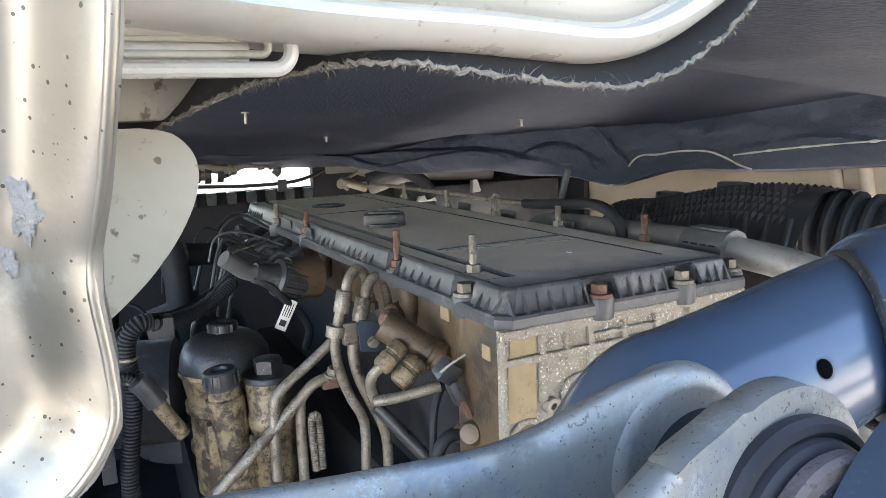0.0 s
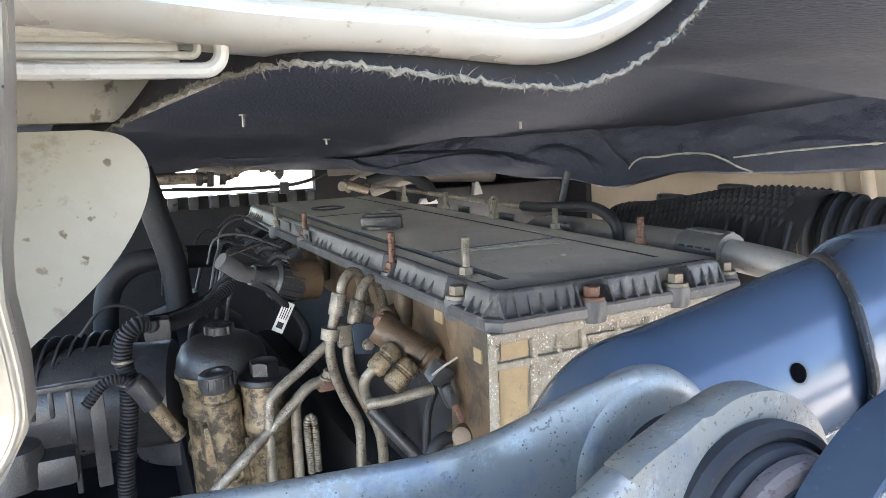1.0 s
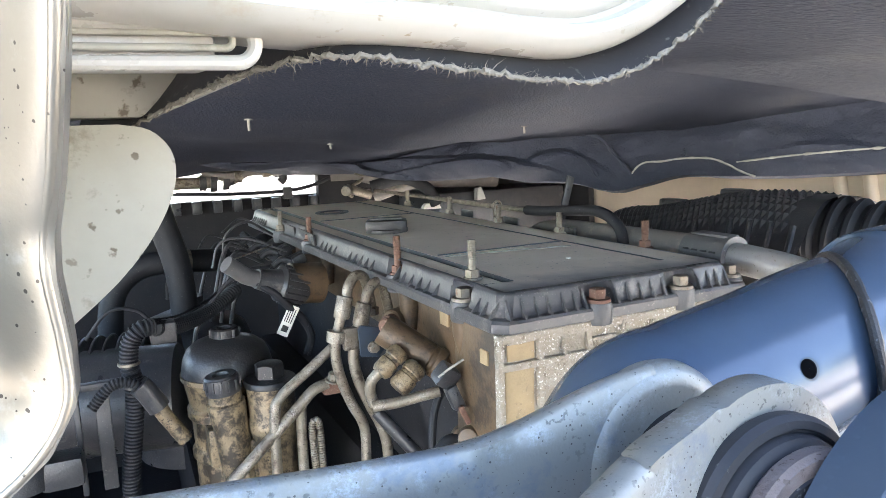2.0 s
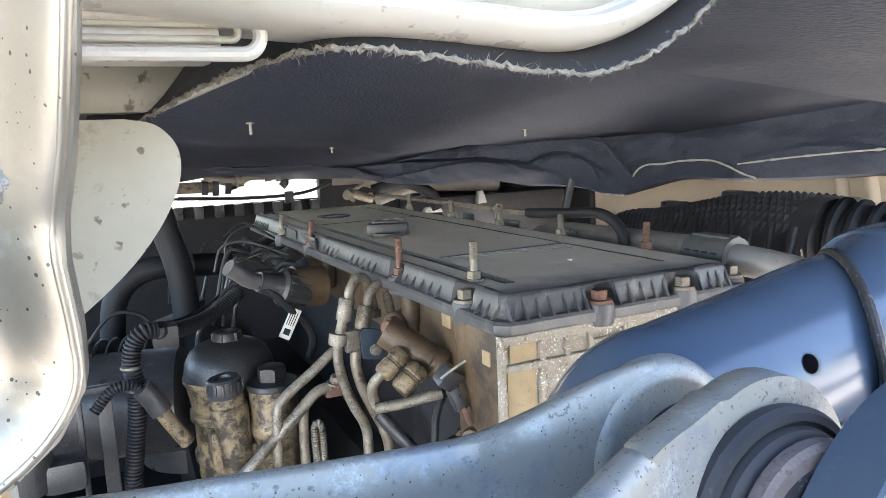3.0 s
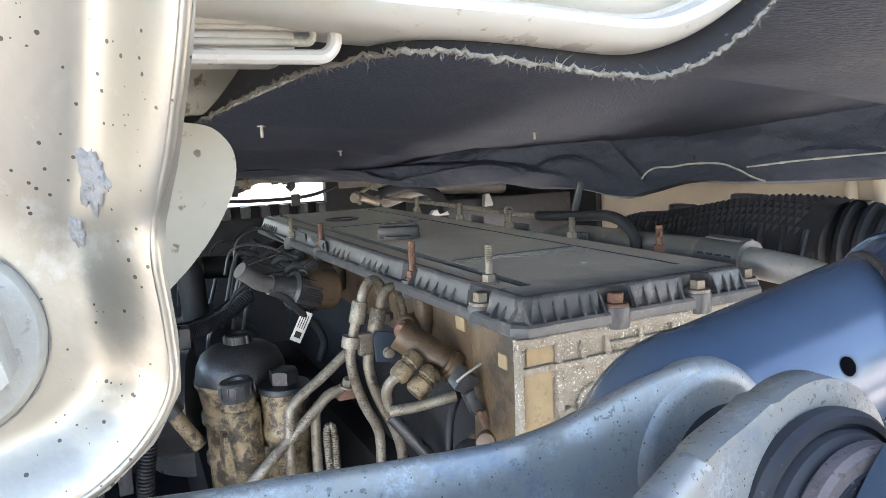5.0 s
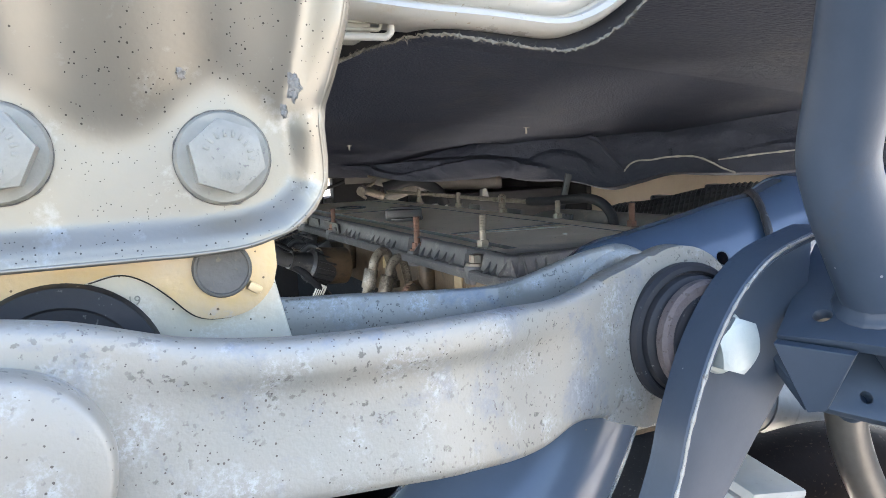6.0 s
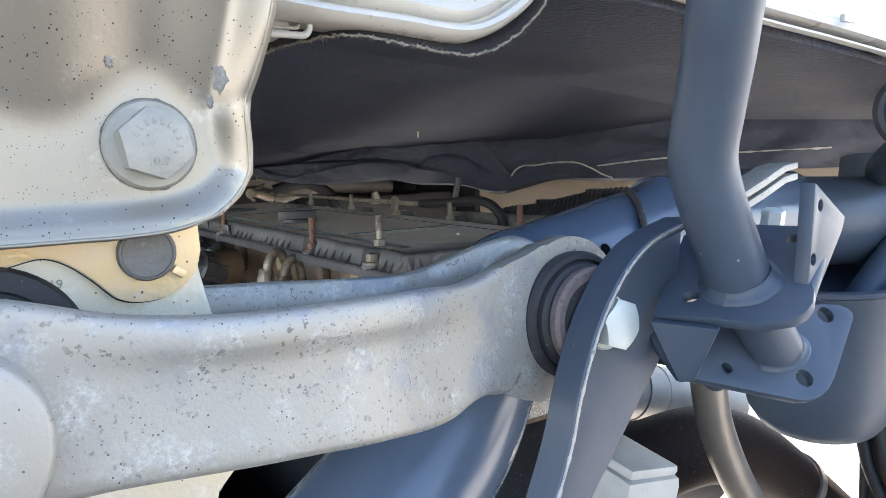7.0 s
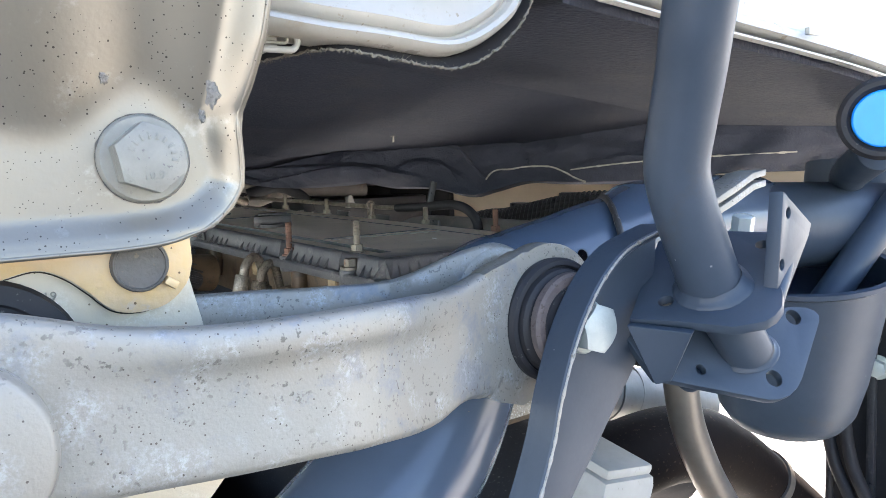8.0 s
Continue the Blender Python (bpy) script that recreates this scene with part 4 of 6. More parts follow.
holes = [circle_pts(*on_plane(LOW_F, [p])[0], r) for p, r in (((0.384, 0.065, 1.392), 0.0048), ((0.350, 0.057, 1.363), 0.0048), ((0.313, 0.079, 1.371), 0.0030))]
part("blind_boss", put(lathe([(0, 0), (0.008, 0), (0.008, 0.01), (0, 0.01)], 20), LOW_F @ Matrix.Translation((*on_plane(LOW_F, [(0.313, 0.079, 1.371)])[0], -0.0165))), SLATE, bracket)
part("lower_plate", slab(on_plane(LOW_F, low_w), 0.006, holes, 0.0011, LOW_F @ Matrix.Translation((0, 0, -0.006))), SLATE, bracket)


def folded_web(corners, depth):
    """Bent side of the bracket, a plate on four corners with softened edges."""
    n = (Vector(corners[1]) - Vector(corners[0])).cross(Vector(corners[3]) - Vector(corners[0])).normalized()
    bm = bmesh.new()
    front = [bm.verts.new(c) for c in corners]
    back = [bm.verts.new(Vector(c) + n * depth) for c in corners]
    for f in [front, back[::-1]] + [[front[k], back[k], back[(k + 1) % 4], front[(k + 1) % 4]] for k in range(4)]:
        bm.faces.new(f)
    bmesh.ops.recalc_face_normals(bm, faces=bm.faces)
    return rounded(bm, 0.0007, 3, 30)


part("web", folded_web([(0.2752, 0.0972, 1.4015), (0.2870, 0.0640, 1.4005), (0.2938, 0.0835, 1.3688), (0.2868, 0.0878, 1.3680)], -0.005), SLATE, bracket)
EAR_F = plane_frame((0.330, 0.040, 1.42), (0.15, -0.99, 0.0), (0.99, 0.15, 0))
ear_w = [(0.3208, 0.0386, 1.4212), (0.3282, 0.0397, 1.4703), (0.3674, 0.0457, 1.4503), (0.3635, 0.0451, 1.4436), (0.3252, 0.0393, 1.4076)]
ear_holes = [circle_pts(*on_plane(EAR_F, [p])[0], 0.0030) for p in [(0.3349, 0.0407, 1.4585), (0.3269, 0.0395, 1.4319)]]
part("ear", slab(on_plane(EAR_F, ear_w), 0.0075, ear_holes, 0.0009, EAR_F @ Matrix.Translation((0, 0, -0.0075))), SLATE, bracket)
part("fold", sweep([(0.3195, 0.0400, 1.4130), (0.3330, 0.0440, 1.4240), (0.3480, 0.0490, 1.4370), (0.3590, 0.0530, 1.4460)], 0.0050, 18), SLATE, bracket)
TUBE = [(0.246, 0.014, 1.620), (0.2535, 0.030, 1.585), (0.2607, 0.042, 1.5542), (0.2688, 0.052, 1.5319), (0.2751, 0.062, 1.5073), (0.2802, 0.0695, 1.4858), (0.2872, 0.071, 1.4672), (0.2970, 0.071, 1.4470), (0.3110, 0.0705, 1.4200), (0.3240, 0.0702, 1.4020), (0.3445, 0.0698, 1.3762), (0.3700, 0.0692, 1.3440)]
tube_mesh = sweep(TUBE, lambda f: 0.0165 - 0.0022 * step(f, 0.72, 0.86), 32, 8)
tube_way = (Vector(TUBE[-1]) - Vector(TUBE[-3])).normalized()
cut_n = (LOW_F.to_3x3().col[2] * 0.45 - tube_way).normalized()
for v in tube_mesh.verts:
    past = (v.co - Vector((0.3432, 0.0698, 1.3780))).dot(cut_n)
    if past < 0:
        v.co -= tube_way * (past / tube_way.dot(cut_n))
part("bent_tube", tube_mesh, SLATE, bracket)


def weld_fillet(center, normal, way, radius, width, seed):
    """Smeared weld collar where a tube of that direction and radius meets a plate."""
    f, d = facing(*center, normal), Vector(way).normalized()
    local = f.to_3x3().inverted() @ d
    tilt, lean = math.hypot(local.x, local.y), math.atan2(local.y, local.x)
    rows = [[] for _ in range(6)]
    for k in range(96):
        a = 2 * math.pi * k / 96
        r0 = radius / math.sqrt(max(0.05, 1 - (tilt * math.cos(a - lean)) ** 2)) * 0.985
        lump = 1 + 0.30 * noise.noise((math.cos(a) * 1.6, math.sin(a) * 1.6, seed)) + 0.08 * noise.noise((math.cos(a) * 7, math.sin(a) * 7, seed + 3))
        for row, (out, up) in zip(rows, ((0.0, 1.25), (0.12, 1.0), (0.38, 0.62), (0.68, 0.36), (0.94, 0.16), (1.06, -0.1))):
            row.append(f @ Vector(((r0 + width * out * lump) * math.cos(a), (r0 + width * out * lump) * math.sin(a), width * up * lump)))
    return grid(rows, True)


part("weld", weld_fillet((0.3110, 0.0705, 1.4200), (-0.5, -0.15, 0.85), (0.024, -0.0006, -0.045), 0.0165, 0.0046, 4.0), SLATE, bracket, "smeared weld collar", 70)
part("weld", weld_fillet((0.3432, 0.0698, 1.3778), tuple(cut_n), tuple(tube_way), 0.0143, 0.0022, 9.0), SLATE, bracket, "thin weld collar", 70)

# ---- blue cross tube bending down behind the lever ----
cross = thing("cross_tube", "blue-grey painted cab cross tube, bent downwards, with a welded sleeve", "cross tube")
CROSS = [(0.040, 0.190, 1.185), (0.095, 0.190, 1.245), (0.150, 0.195, 1.285), (0.197, 0.203, 1.315), (0.233, 0.211, 1.355), (0.250, 0.211, 1.386), (0.263, 0.2085, 1.4040), (0.285, 0.2085, 1.4085), (0.330, 0.2090, 1.4163), (0.378, 0.2100, 1.4250), (0.450, 0.2130, 1.4325)]
part("tube", sweep(CROSS, lambda f: 0.0380 + 0.009 * (1 - step(f, 0.30, 0.56)), 48, 14), BLUE, cross)


def coped_sleeve():
    """Outer tube whose end is cut to a saddle, reaching furthest along the front."""
    bm = sweep([(0.362, 0.2096, 1.4222), (0.400, 0.2112, 1.4290), (0.430, 0.213, 1.4325), (0.50, 0.216, 1.4335), (0.58, 0.218, 1.4310)], 0.0425, 48, 12)
    bm.verts.ensure_lookup_table()
    for i, v in enumerate(bm.verts):
        k = i // 48
        back = max(0.0, min(1.0, (v.co.y - 0.168) / 0.085))
        v.co.x += (0.058 * back - 0.008 * (1 - back) ** 2) * max(0.0, 1 - k / 20)
    edge = [bm.verts[k].co.copy() for k in range(48)]
    return bm, edge


sleeve_mesh, sleeve_edge = coped_sleeve()
part("sleeve", sleeve_mesh, BLUE, cross)
part("weld", sweep([p + Vector((-0.0012, 0, 0)) for p in sleeve_edge + sleeve_edge[:2]], lambda f: 0.0024 + 0.0009 * noise.noise((f * 40, 1, 0)), 10, 2), WELD, cross, "dark rough weld seam")
for hx, hz, hr in ((0.3213, 1.4290, 0.0048),):
    cy, cz = lerp_table(hx, [0.28, 0.38, 0.45], [0.2085, 0.2100, 0.213]), lerp_table(hx, [0.285, 0.330, 0.378, 0.45], [1.4085, 1.4163, 1.4250, 1.4345])
    rr = 0.0380 if hx < 0.376 else 0.0425
    d = Vector((0, -math.sqrt(rr * rr - (hz - cz) ** 2), hz - cz)).normalized()
    p = Vector((hx, cy, cz)) + d * (rr + 0.0007)
    along = Vector((0.984, 0.018, 0.178)).normalized()
    d = (d - along * d.dot(along)).normalized()
    across = along.cross(d)

    def skin_disc(u0, v0, radius, lift):
        rows = []
        for q in (0.02, 0.5, 1.0):
            row = []
            for k in range(28):
                u, v = u0 + radius * q * math.cos(2 * math.pi * k / 28), v0 + radius * q * math.sin(2 * math.pi * k / 28)
                row.append(Vector((hx, cy, cz)) + along * u + (d * math.cos(v / rr) + across * math.sin(v / rr)) * (rr + lift))
            rows.append(row)
        return grid(rows, True)

    part("rust_spot", skin_disc(-0.0465, -0.004, 0.0042, 0.0002), RUST, cross, "orange rust spot", 60, tuple(d))
    # discs on the uncut skin; the black core paints the hole's shaded depth
    part("hole", skin_disc(0, 0, hr, 0.0003), SLATE, cross, "disc for a dark drilled hole", 60, tuple(d))
    part("hole_core", skin_disc(-hr * 0.14, -hr * 0.06, hr * 0.84, 0.00045), HOLE, cross, "", 60, tuple(d))

# ---- parts at the far side of the bracket ----
nut = thing("flange_nut", "white zinc flange nut on a stud", "nut")
part("nut", bolt_head(0.0125, 0.0110, 0.0085, 0.002, facing(0.406, 0.113, 1.438, (-0.1, -0.2, 1)), 8), GREEN_BOLT, nut)
strap = thing("clamp_strap", "pale folded steel strap ends", "strap")
for dz in (0.0, -0.0078):
    part("strap", slab([(0.400, 1.4560), (0.426, 1.4645), (0.450, 1.4735), (0.464, 1.4755), (0.464, 1.4800), (0.448, 1.4780), (0.424, 1.4690), (0.400, 1.4608)], 0.022, (), 0.0008, pose(0, 0.152, dz, 90, 0, 0)), LEVER, strap)
pot = thing("spring_pot", "dark slate steel spring pot", "spring pot")
part("bowl", lathe([(0, -0.152), (0.036, -0.150), (0.052, -0.143), (0.060, -0.130), (0.067, -0.10), (0.081, 0.0), (0.086, 0.003), (0.086, 0.007), (0.080, 0.007), (0.078, -0.02), (0, -0.03)], 56, pose(0.595, 0.185, 1.385, 6, -8, 0)), SLATE, pot)
part("arm", sweep([(0.545, 0.215, 1.428), (0.62, 0.195, 1.425), (0.72, 0.180, 1.420), (0.88, 0.17, 1.41)], 0.040, 36), SLATE, pot)
part("stay", sweep([(0.560, 0.165, 1.320), (0.66, 0.14, 1.42), (0.75, 0.14, 1.47)], 0.014, 16), SLATE, pot)
damper = thing("damper_mount", "dark damper mount with a bright blue end cap", "damper")
part("body", sweep([(0.790, 0.225, 1.42), (0.800, 0.225, 1.476)], 0.050, 36), SLATE, damper)
part("eye", merged(ring(0.0215, 0.0310, 0.024, 0.003, 48, facing(0.572, 0.100, 1.5145, (-0.85, -0.45, -0.05)))), RUBBER, damper, "black rubber ring")
part("stem", sweep([(0.585, 0.107, 1.4900), (0.66, 0.165, 1.470), (0.78, 0.222, 1.455)], 0.016, 20), SLATE, damper)
part("cap", lathe([(0, 0), (0.0212, 0), (0.0212, 0.0240), (0.0200, 0.0255), (0, 0.0255)], 44, facing(0.572, 0.100, 1.5145, (-0.85, -0.45, -0.05))), CAP_BLUE, damper, "bright blue round cap")

# ---- seen below the bracket ----
riser = thing("steel_pipe", "dull steel pipe slanting downwards", "pipe")
part("pipe", sweep([(0.765, 0.45, 1.30), (0.788, 0.45, 1.195), (0.805, 0.45, 1.12), (0.845, 0.45, 1.04), (0.905, 0.45, 0.95), (0.95, 0.45, 0.85)], 0.024, 24), PLAIN_STEEL, riser)
muff = thing("exhaust_elbow", "brown heat-stained exhaust elbow", "exhaust pipe")
part("elbow", sweep([(0.66, 0.63, 0.960), (0.80, 0.62, 0.992), (0.93, 0.61, 1.004), (1.02, 0.60, 0.992), (1.12, 0.60, 0.945), (1.24, 0.60, 0.862), (1.40, 0.60, 0.735), (1.50, 0.60, 0.65)], lambda f: 0.066 - 0.010 * step(f, 0.45, 0.75), 40), BROWN, muff)
part("clamp_band", sweep([(1.232, 0.60, 0.868), (1.248, 0.60, 0.856)], 0.0615, 40), PLAIN_STEEL, muff, "worn clamp band")
part("silencer", merged(sweep([(0.90, 0.82, 1.070), (1.06, 0.80, 1.030), (1.28, 0.77, 0.965)], 0.056, 40), *[ring(0.054, 0.0585, 0.006, 0.001, 40, facing(x, 0.87 - 0.065 * x, 1.348 - 0.30 * x, (0.95, -0.08, -0.28))) for x in (1.02, 1.07, 1.12)]), SILVER, muff, "pale ribbed heat shield")
beam = thing("axle_beam", "dark forged front axle beam", "axle")
part("beam", sweep([(0.60, 0.95, 0.86), (0.90, 0.95, 0.90), (1.15, 0.94, 0.85), (1.38, 0.93, 0.76)], 0.105, 28), DARK, beam)
part("spring_pad", box(0.14, 0.24, 0.05, 0.012, Matrix.Translation((0.80, 0.95, 0.99))), DARK, beam)
bx = thing("control_box", "pale grey dirty plastic control box", "box")
part("housing", box(0.086, 0.10, 0.11, 0.014, pose(0.545, 0.39, 1.105, 8, 10, 0)), BOX_GREY, bx)
part("lid", box(0.074, 0.088, 0.012, 0.005, pose(0.545, 0.39, 1.105, 8, 10, 0) @ Matrix.Translation((0, 0, 0.059))), BOX_GREY, bx)
splash = thing("splash_panel", "black ribbed plastic splash panel with hoses clipped to it", "splash panel")
part("sheet", span(1.40, 1.415, -0.35, 0.545, 0.30, 1.20, 0.006), DARK, splash)
for k in range(5):
    part("rib", span(1.388, 1.402, 0.06 + 0.10 * k, 0.075 + 0.10 * k, 0.32, 1.18, 0.004), PLASTIC, splash)
part("edge_bead", sweep([(1.400, 0.545, 0.31), (1.398, 0.547, 0.70), (1.400, 0.548, 1.19)], 0.008, 12), PLASTIC, splash)
for dy in (0.0, 0.035):
    part("hose", sweep([(1.375, 0.455 + dy, 1.15), (1.365, 0.500 + dy, 1.02), (1.365, 0.490 + dy, 0.90), (1.370, 0.440 + dy, 0.78), (1.375, 0.40 + dy, 0.62)], 0.012, 14), RUBBER, splash, "black hose")
part("bolt", bolt_head(0.03, 0.016, 0.024, 0.004, facing(1.398, 0.460, 1.085, (-1, -0.2, 0)), 10), GREEN_BOLT, splash, "pale zinc bolt")
tyre = thing("spare_tyre", "black lorry tyre with grooved tread", "tyre")
TY = pose(2.22, 0.40, 0.52, 0, 90, 0)
prof = [(0.30, -0.13), (0.42, -0.145), (0.485, -0.135)]
for k in range(5):
    a = -0.12 + 0.05 * k
    prof += [(0.50, a), (0.50, a + 0.036), (0.488, a + 0.038), (0.488, a + 0.048)]
prof += [(0.485, 0.135), (0.42, 0.145), (0.30, 0.13)]
part("tread", lathe(prof, 72, TY), TYRE, tyre)
part("rim", lathe([(0.30, -0.12), (0.28, -0.10), (0.26, 0.0), (0.1, 0.03), (0, 0.03)], 48, TY), WHITE, tyre, "white steel rim")

# ---- engine ----
ENG = pose(0.392, 0.560, 1.392, 2.0, 0, 1.5)


def engine_thing(name, label, category, group=""):
    ob = thing(name, label, category, group)
    ob.matrix_world = ENG
    return ob


head = engine_thing("cylinder_head", "tan and oxidised cast aluminium cylinder head with ribbed rear face", "engine")
part("casting", merged(span(-0.014, 0.297, -0.006, 0.085, -0.25, -0.036, 0.004), span(0.008, 0.290, 0.06, 1.08, -0.115, -0.036, 0.004)), TAN, head)
# lower part of the casting, its shade put into a near-black colour
part("lower_side", span(0.012, 0.286, 0.065, 1.07, -0.30, -0.113, 0.006), DARK, head, "lower side, darkened for shade")


def crusted(x0, x1, z0, z1, y):
    """Flat casting skin roughened by corrosion."""
    nx, nz = int((x1 - x0) / 0.0016), int((z1 - z0) / 0.0016)
    rows = []
    for i in range(nz + 1):
        row = []
        for j in range(nx + 1):
            px, pz = x0 + (x1 - x0) * j / nx, z0 + (z1 - z0) * i / nz
            row.append((px, y - 0.0009 * max(0, noise.noise((px * 300, pz * 300, 1.0))) - 0.0008 * noise.noise((px * 700, pz * 700, 4.0)), pz))
        rows.append(row)
    return grid(rows)


part("rear_face", crusted(-0.013, 0.298, -0.24, -0.0365, -0.0100), CAST, head, "oxidised flaky rear face", 180, (0, -1, 0))
for x0, x1, z0, z1 in ((-0.016, 0.297, -0.0470, -0.0372), (-0.016, 0.297, -0.0725, -0.0660), (-0.0175, -0.0110, -0.55, -0.037), (0.0265, 0.0340, -0.114, -0.040), (0.0560, 0.0610, -0.070, -0.040), (0.0835, 0.0900, -0.120, -0.040),
                       (0.1260, 0.1315, -0.070, -0.040), (0.0900, 0.1700, -0.0585, -0.0550), (0.1690, 0.1765, -0.20, -0.040), (0.2150, 0.2220, -0.2, -0.040), (0.2580, 0.2650, -0.2, -0.040), (0.090, 0.170, -0.118, -0.112)):
    rb = span(x0, x1, -0.0155, -0.006, z0, z1, 0.0)
    bmesh.ops.subdivide_edges(rb, edges=[e for e in rb.edges if e.calc_length() > 0.012], cuts=14)
    for v in rb.verts:
        v.co += Vector((noise.noise(v.co * 210), noise.noise(v.co * 190 + Vector((3, 0, 0))), noise.noise(v.co * 170 + Vector((0, 7, 0))))) * 0.0011
    part("rib", rounded(rb, 0.0016, 2, 60), CAST, head, sharp=60)
for px, pz, w, h in ((0.0090, -0.0560, 0.030, 0.0170), (0.0070, -0.1015, 0.032, 0.056), (0.111, -0.094, 0.034, 0.030), (0.150, -0.09, 0.03, 0.03)):
    part("pocket", span(px - w / 2, px + w / 2, -0.0118, -0.004, pz - h / 2, pz + h / 2, 0.0012), TAN_PLAIN, head, "ochre cast pocket")
for px, pz, r in ((0.012, -0.150, 0.020), (0.0720, -0.1140, 0.0190), (0.145, -0.15, 0.022)):
    plug = part("core_plug", ring(r - 0.0035, r + 0.002, 0.0060, 0.0015, 40, facing(px, -0.0095, pz, (0, -1, 0))), CAST, head)
    part("plug_disc", lathe([(0, 0.002), (r - 0.005, 0.002), (r - 0.004, 0.0035), (r - 0.006, 0.004), (0, 0.0032)], 32, facing(px, -0.0095, pz, (0, -1, 0))), TAN, plug)
part("threaded_boss", ring(0.0035, 0.0085, 0.009, 0.001, 24, facing(0.0390, -0.0095, -0.120, (0, -1, 0))), CAST, head)
part("cast_patch", span(-0.0158, -0.012, 0.010, 0.026, -0.073, -0.058, 0.0018), TAN_PLAIN, head, "ochre square cast patch")
for py in (0.25, 0.60, 0.86):
    part("side_boss", lathe([(0, -0.06), (0.008, -0.055), (0.013, -0.03), (0.014, 0.0), (0, 0.0)], 20, Matrix.Translation((0.002, py - 0.01, -0.037))), TAN, head)
part("side_boss", lathe([(0, -0.045), (0.008, -0.04), (0.013, -0.02), (0.014, 0.0), (0, 0.0)], 20, Matrix.Translation((-0.006, 0.074, -0.037))), TAN, head)
for py, pz in ((0.15, -0.055), (0.42, -0.06)):
    part("cast_patch", span(0.0055, 0.0095, py - 0.011, py + 0.011, pz - 0.012, pz + 0.01, 0.001), TAN_PLAIN, head)

# valve cover: flange, sloped ribbed skirt, top with a let-in panel
cover = engine_thing("valve_cover", "dusty black plastic valve cover with ribbed skirt", "valve cover")
LEN = 1.065


def shear(y):
    return -0.024 * y / LEN


def rect_ring(x0, x1, y0, y1, z, cut=0.012, sides=(26, 26, 26, 26)):
    """Points round a rectangle with clipped corners, evenly along each side."""
    pts = []
    corners = [(x0 + cut, y0), (x1 - cut, y0), (x1, y0 + cut), (x1, y1 - cut), (x1 - cut, y1), (x0 + cut, y1), (x0, y1 - cut), (x0, y0 + cut)]
    for k, (a, b) in enumerate(zip(corners, corners[1:] + corners[:1])):
        m = sides[k // 2] if k % 2 == 0 else 3
        pts += [(a[0] + (b[0] - a[0]) * i / m, a[1] + (b[1] - a[1]) * i / m, z) for i in range(m)]
    return [(x + shear(y), y, z) for x, y, z in pts]


REAR_BOLTS = [(0.1005, -0.0085), (0.209, -0.0085), (0.294, 0.006)]
SIDE_BOLTS = [(-0.0065, 0.073), (-0.009, 0.247), (-0.020, 0.618), (-0.030, 0.79)]


def niche(x, y, z):
    """Sets the skirt back in a round niche behind each bolt."""
    if not -0.0240 < z < -0.0025:
        return x, y, z
    wide = 0.0185 + 0.10 * (z + 0.0232)
    for bx, by in REAR_BOLTS:
        if abs(x - bx) < wide and y < 0.03:
            y = max(y, min(0.013, by + 1.25 * math.sqrt(wide ** 2 - (x - bx) ** 2)))
    for bx, by in SIDE_BOLTS:
        if abs(y - by) < wide and x < 0.03:
            x = max(x, min(bx + 0.022, bx + 1.25 * math.sqrt(wide ** 2 - (y - by) ** 2)))
    return x, y, z


def cover_shell():
    prof = [(0.010, -0.0370), (0.0, -0.0365), (-0.0008, -0.0345), (-0.0008, -0.027), (0.001, -0.0242), (0.0065, -0.0232), (0.0078, -0.0215), (0.0095, -0.016), (0.0115, -0.0085), (0.0128, -0.0042), (0.0140, -0.0022), (0.0165, -0.0006), (0.020, -0.0004)]
    rows = []
    for o, z in prof:
        ring_pts = rect_ring(-0.0185 + o, 0.304 - o * 1.6, -0.0170 + o * 0.9, LEN - o, z, 0.012, (150, 26, 26, 330))
        wob = 0.0005 if z > -0.023 else 0.0003
        rows.append([niche(x + wob * noise.noise((x * 60, y * 60, z * 40)), y + wob * noise.noise((x * 55, y * 50, 3)), z + wob * noise.noise((x * 45, y * 45, 7))) for x, y, z in ring_pts])
    return grid(rows, True)


def cover_top():
    """Top with a lower ledge down each long side, stepped at the rear corners."""
    xs = [0.0005, 0.010, 0.020, 0.0278, 0.0284, 0.0356, 0.0362, 0.045, 0.08, 0.12, 0.16, 0.20, 0.2260, 0.2266, 0.2320, 0.2326, 0.24, 0.255, 0.272]
    ys = [0.0005, 0.010, 0.020, 0.032, 0.0400, 0.0406, 0.0500, 0.0506, 0.060, 0.07] + [0.09 + 0.05 * k for k in range(20)]
    rows = []
    for y in ys:
        row = []
        for x in xs:
            along = y > 0.0403 and (0.0281 < x < 0.0359 or 0.2263 < x < 0.2323)
            across = 0.0403 < y < 0.0503 and x < 0.0359
            z = -0.0080 if along or across else 0.0002
            if x < 0.0281 and not across and y > 0.0403:
                z = -0.0020
            row.append((x + shear(y), y, z + 0.0006 * noise.noise((x * 30, y * 30, 0))))
        rows.append(row)
    return grid(rows)


part("shell", cover_shell(), COVER, cover, sharp=28)
top_ob = part("top_panel", cover_top(), COVER_TOP, cover, "dust-covered top with stepped edges", 28, (0, 0, 1))
top_ob.data.materials.append(COVER)
for poly in top_ob.data.polygons:
    if poly.normal.z < 0.7 or poly.center.z < -0.004:
        poly.material_index = 1


def fin(x, y, along_y, ln=0.0108, h=0.0185, t=0.0024):
    """One triangular stiffening fin on the skirt."""
    pts = [(0, 0), (ln, 0), (ln, h)]
    b = slab(pts, t, (), 0.0)
    # local x runs inwards to the wall, y up, thickness along the edge
    m = pose(x, y, -0.0240, 90, 0, 90) if not along_y else pose(x, y, -0.0240, 90, 0, 0)
    return put(b, m)


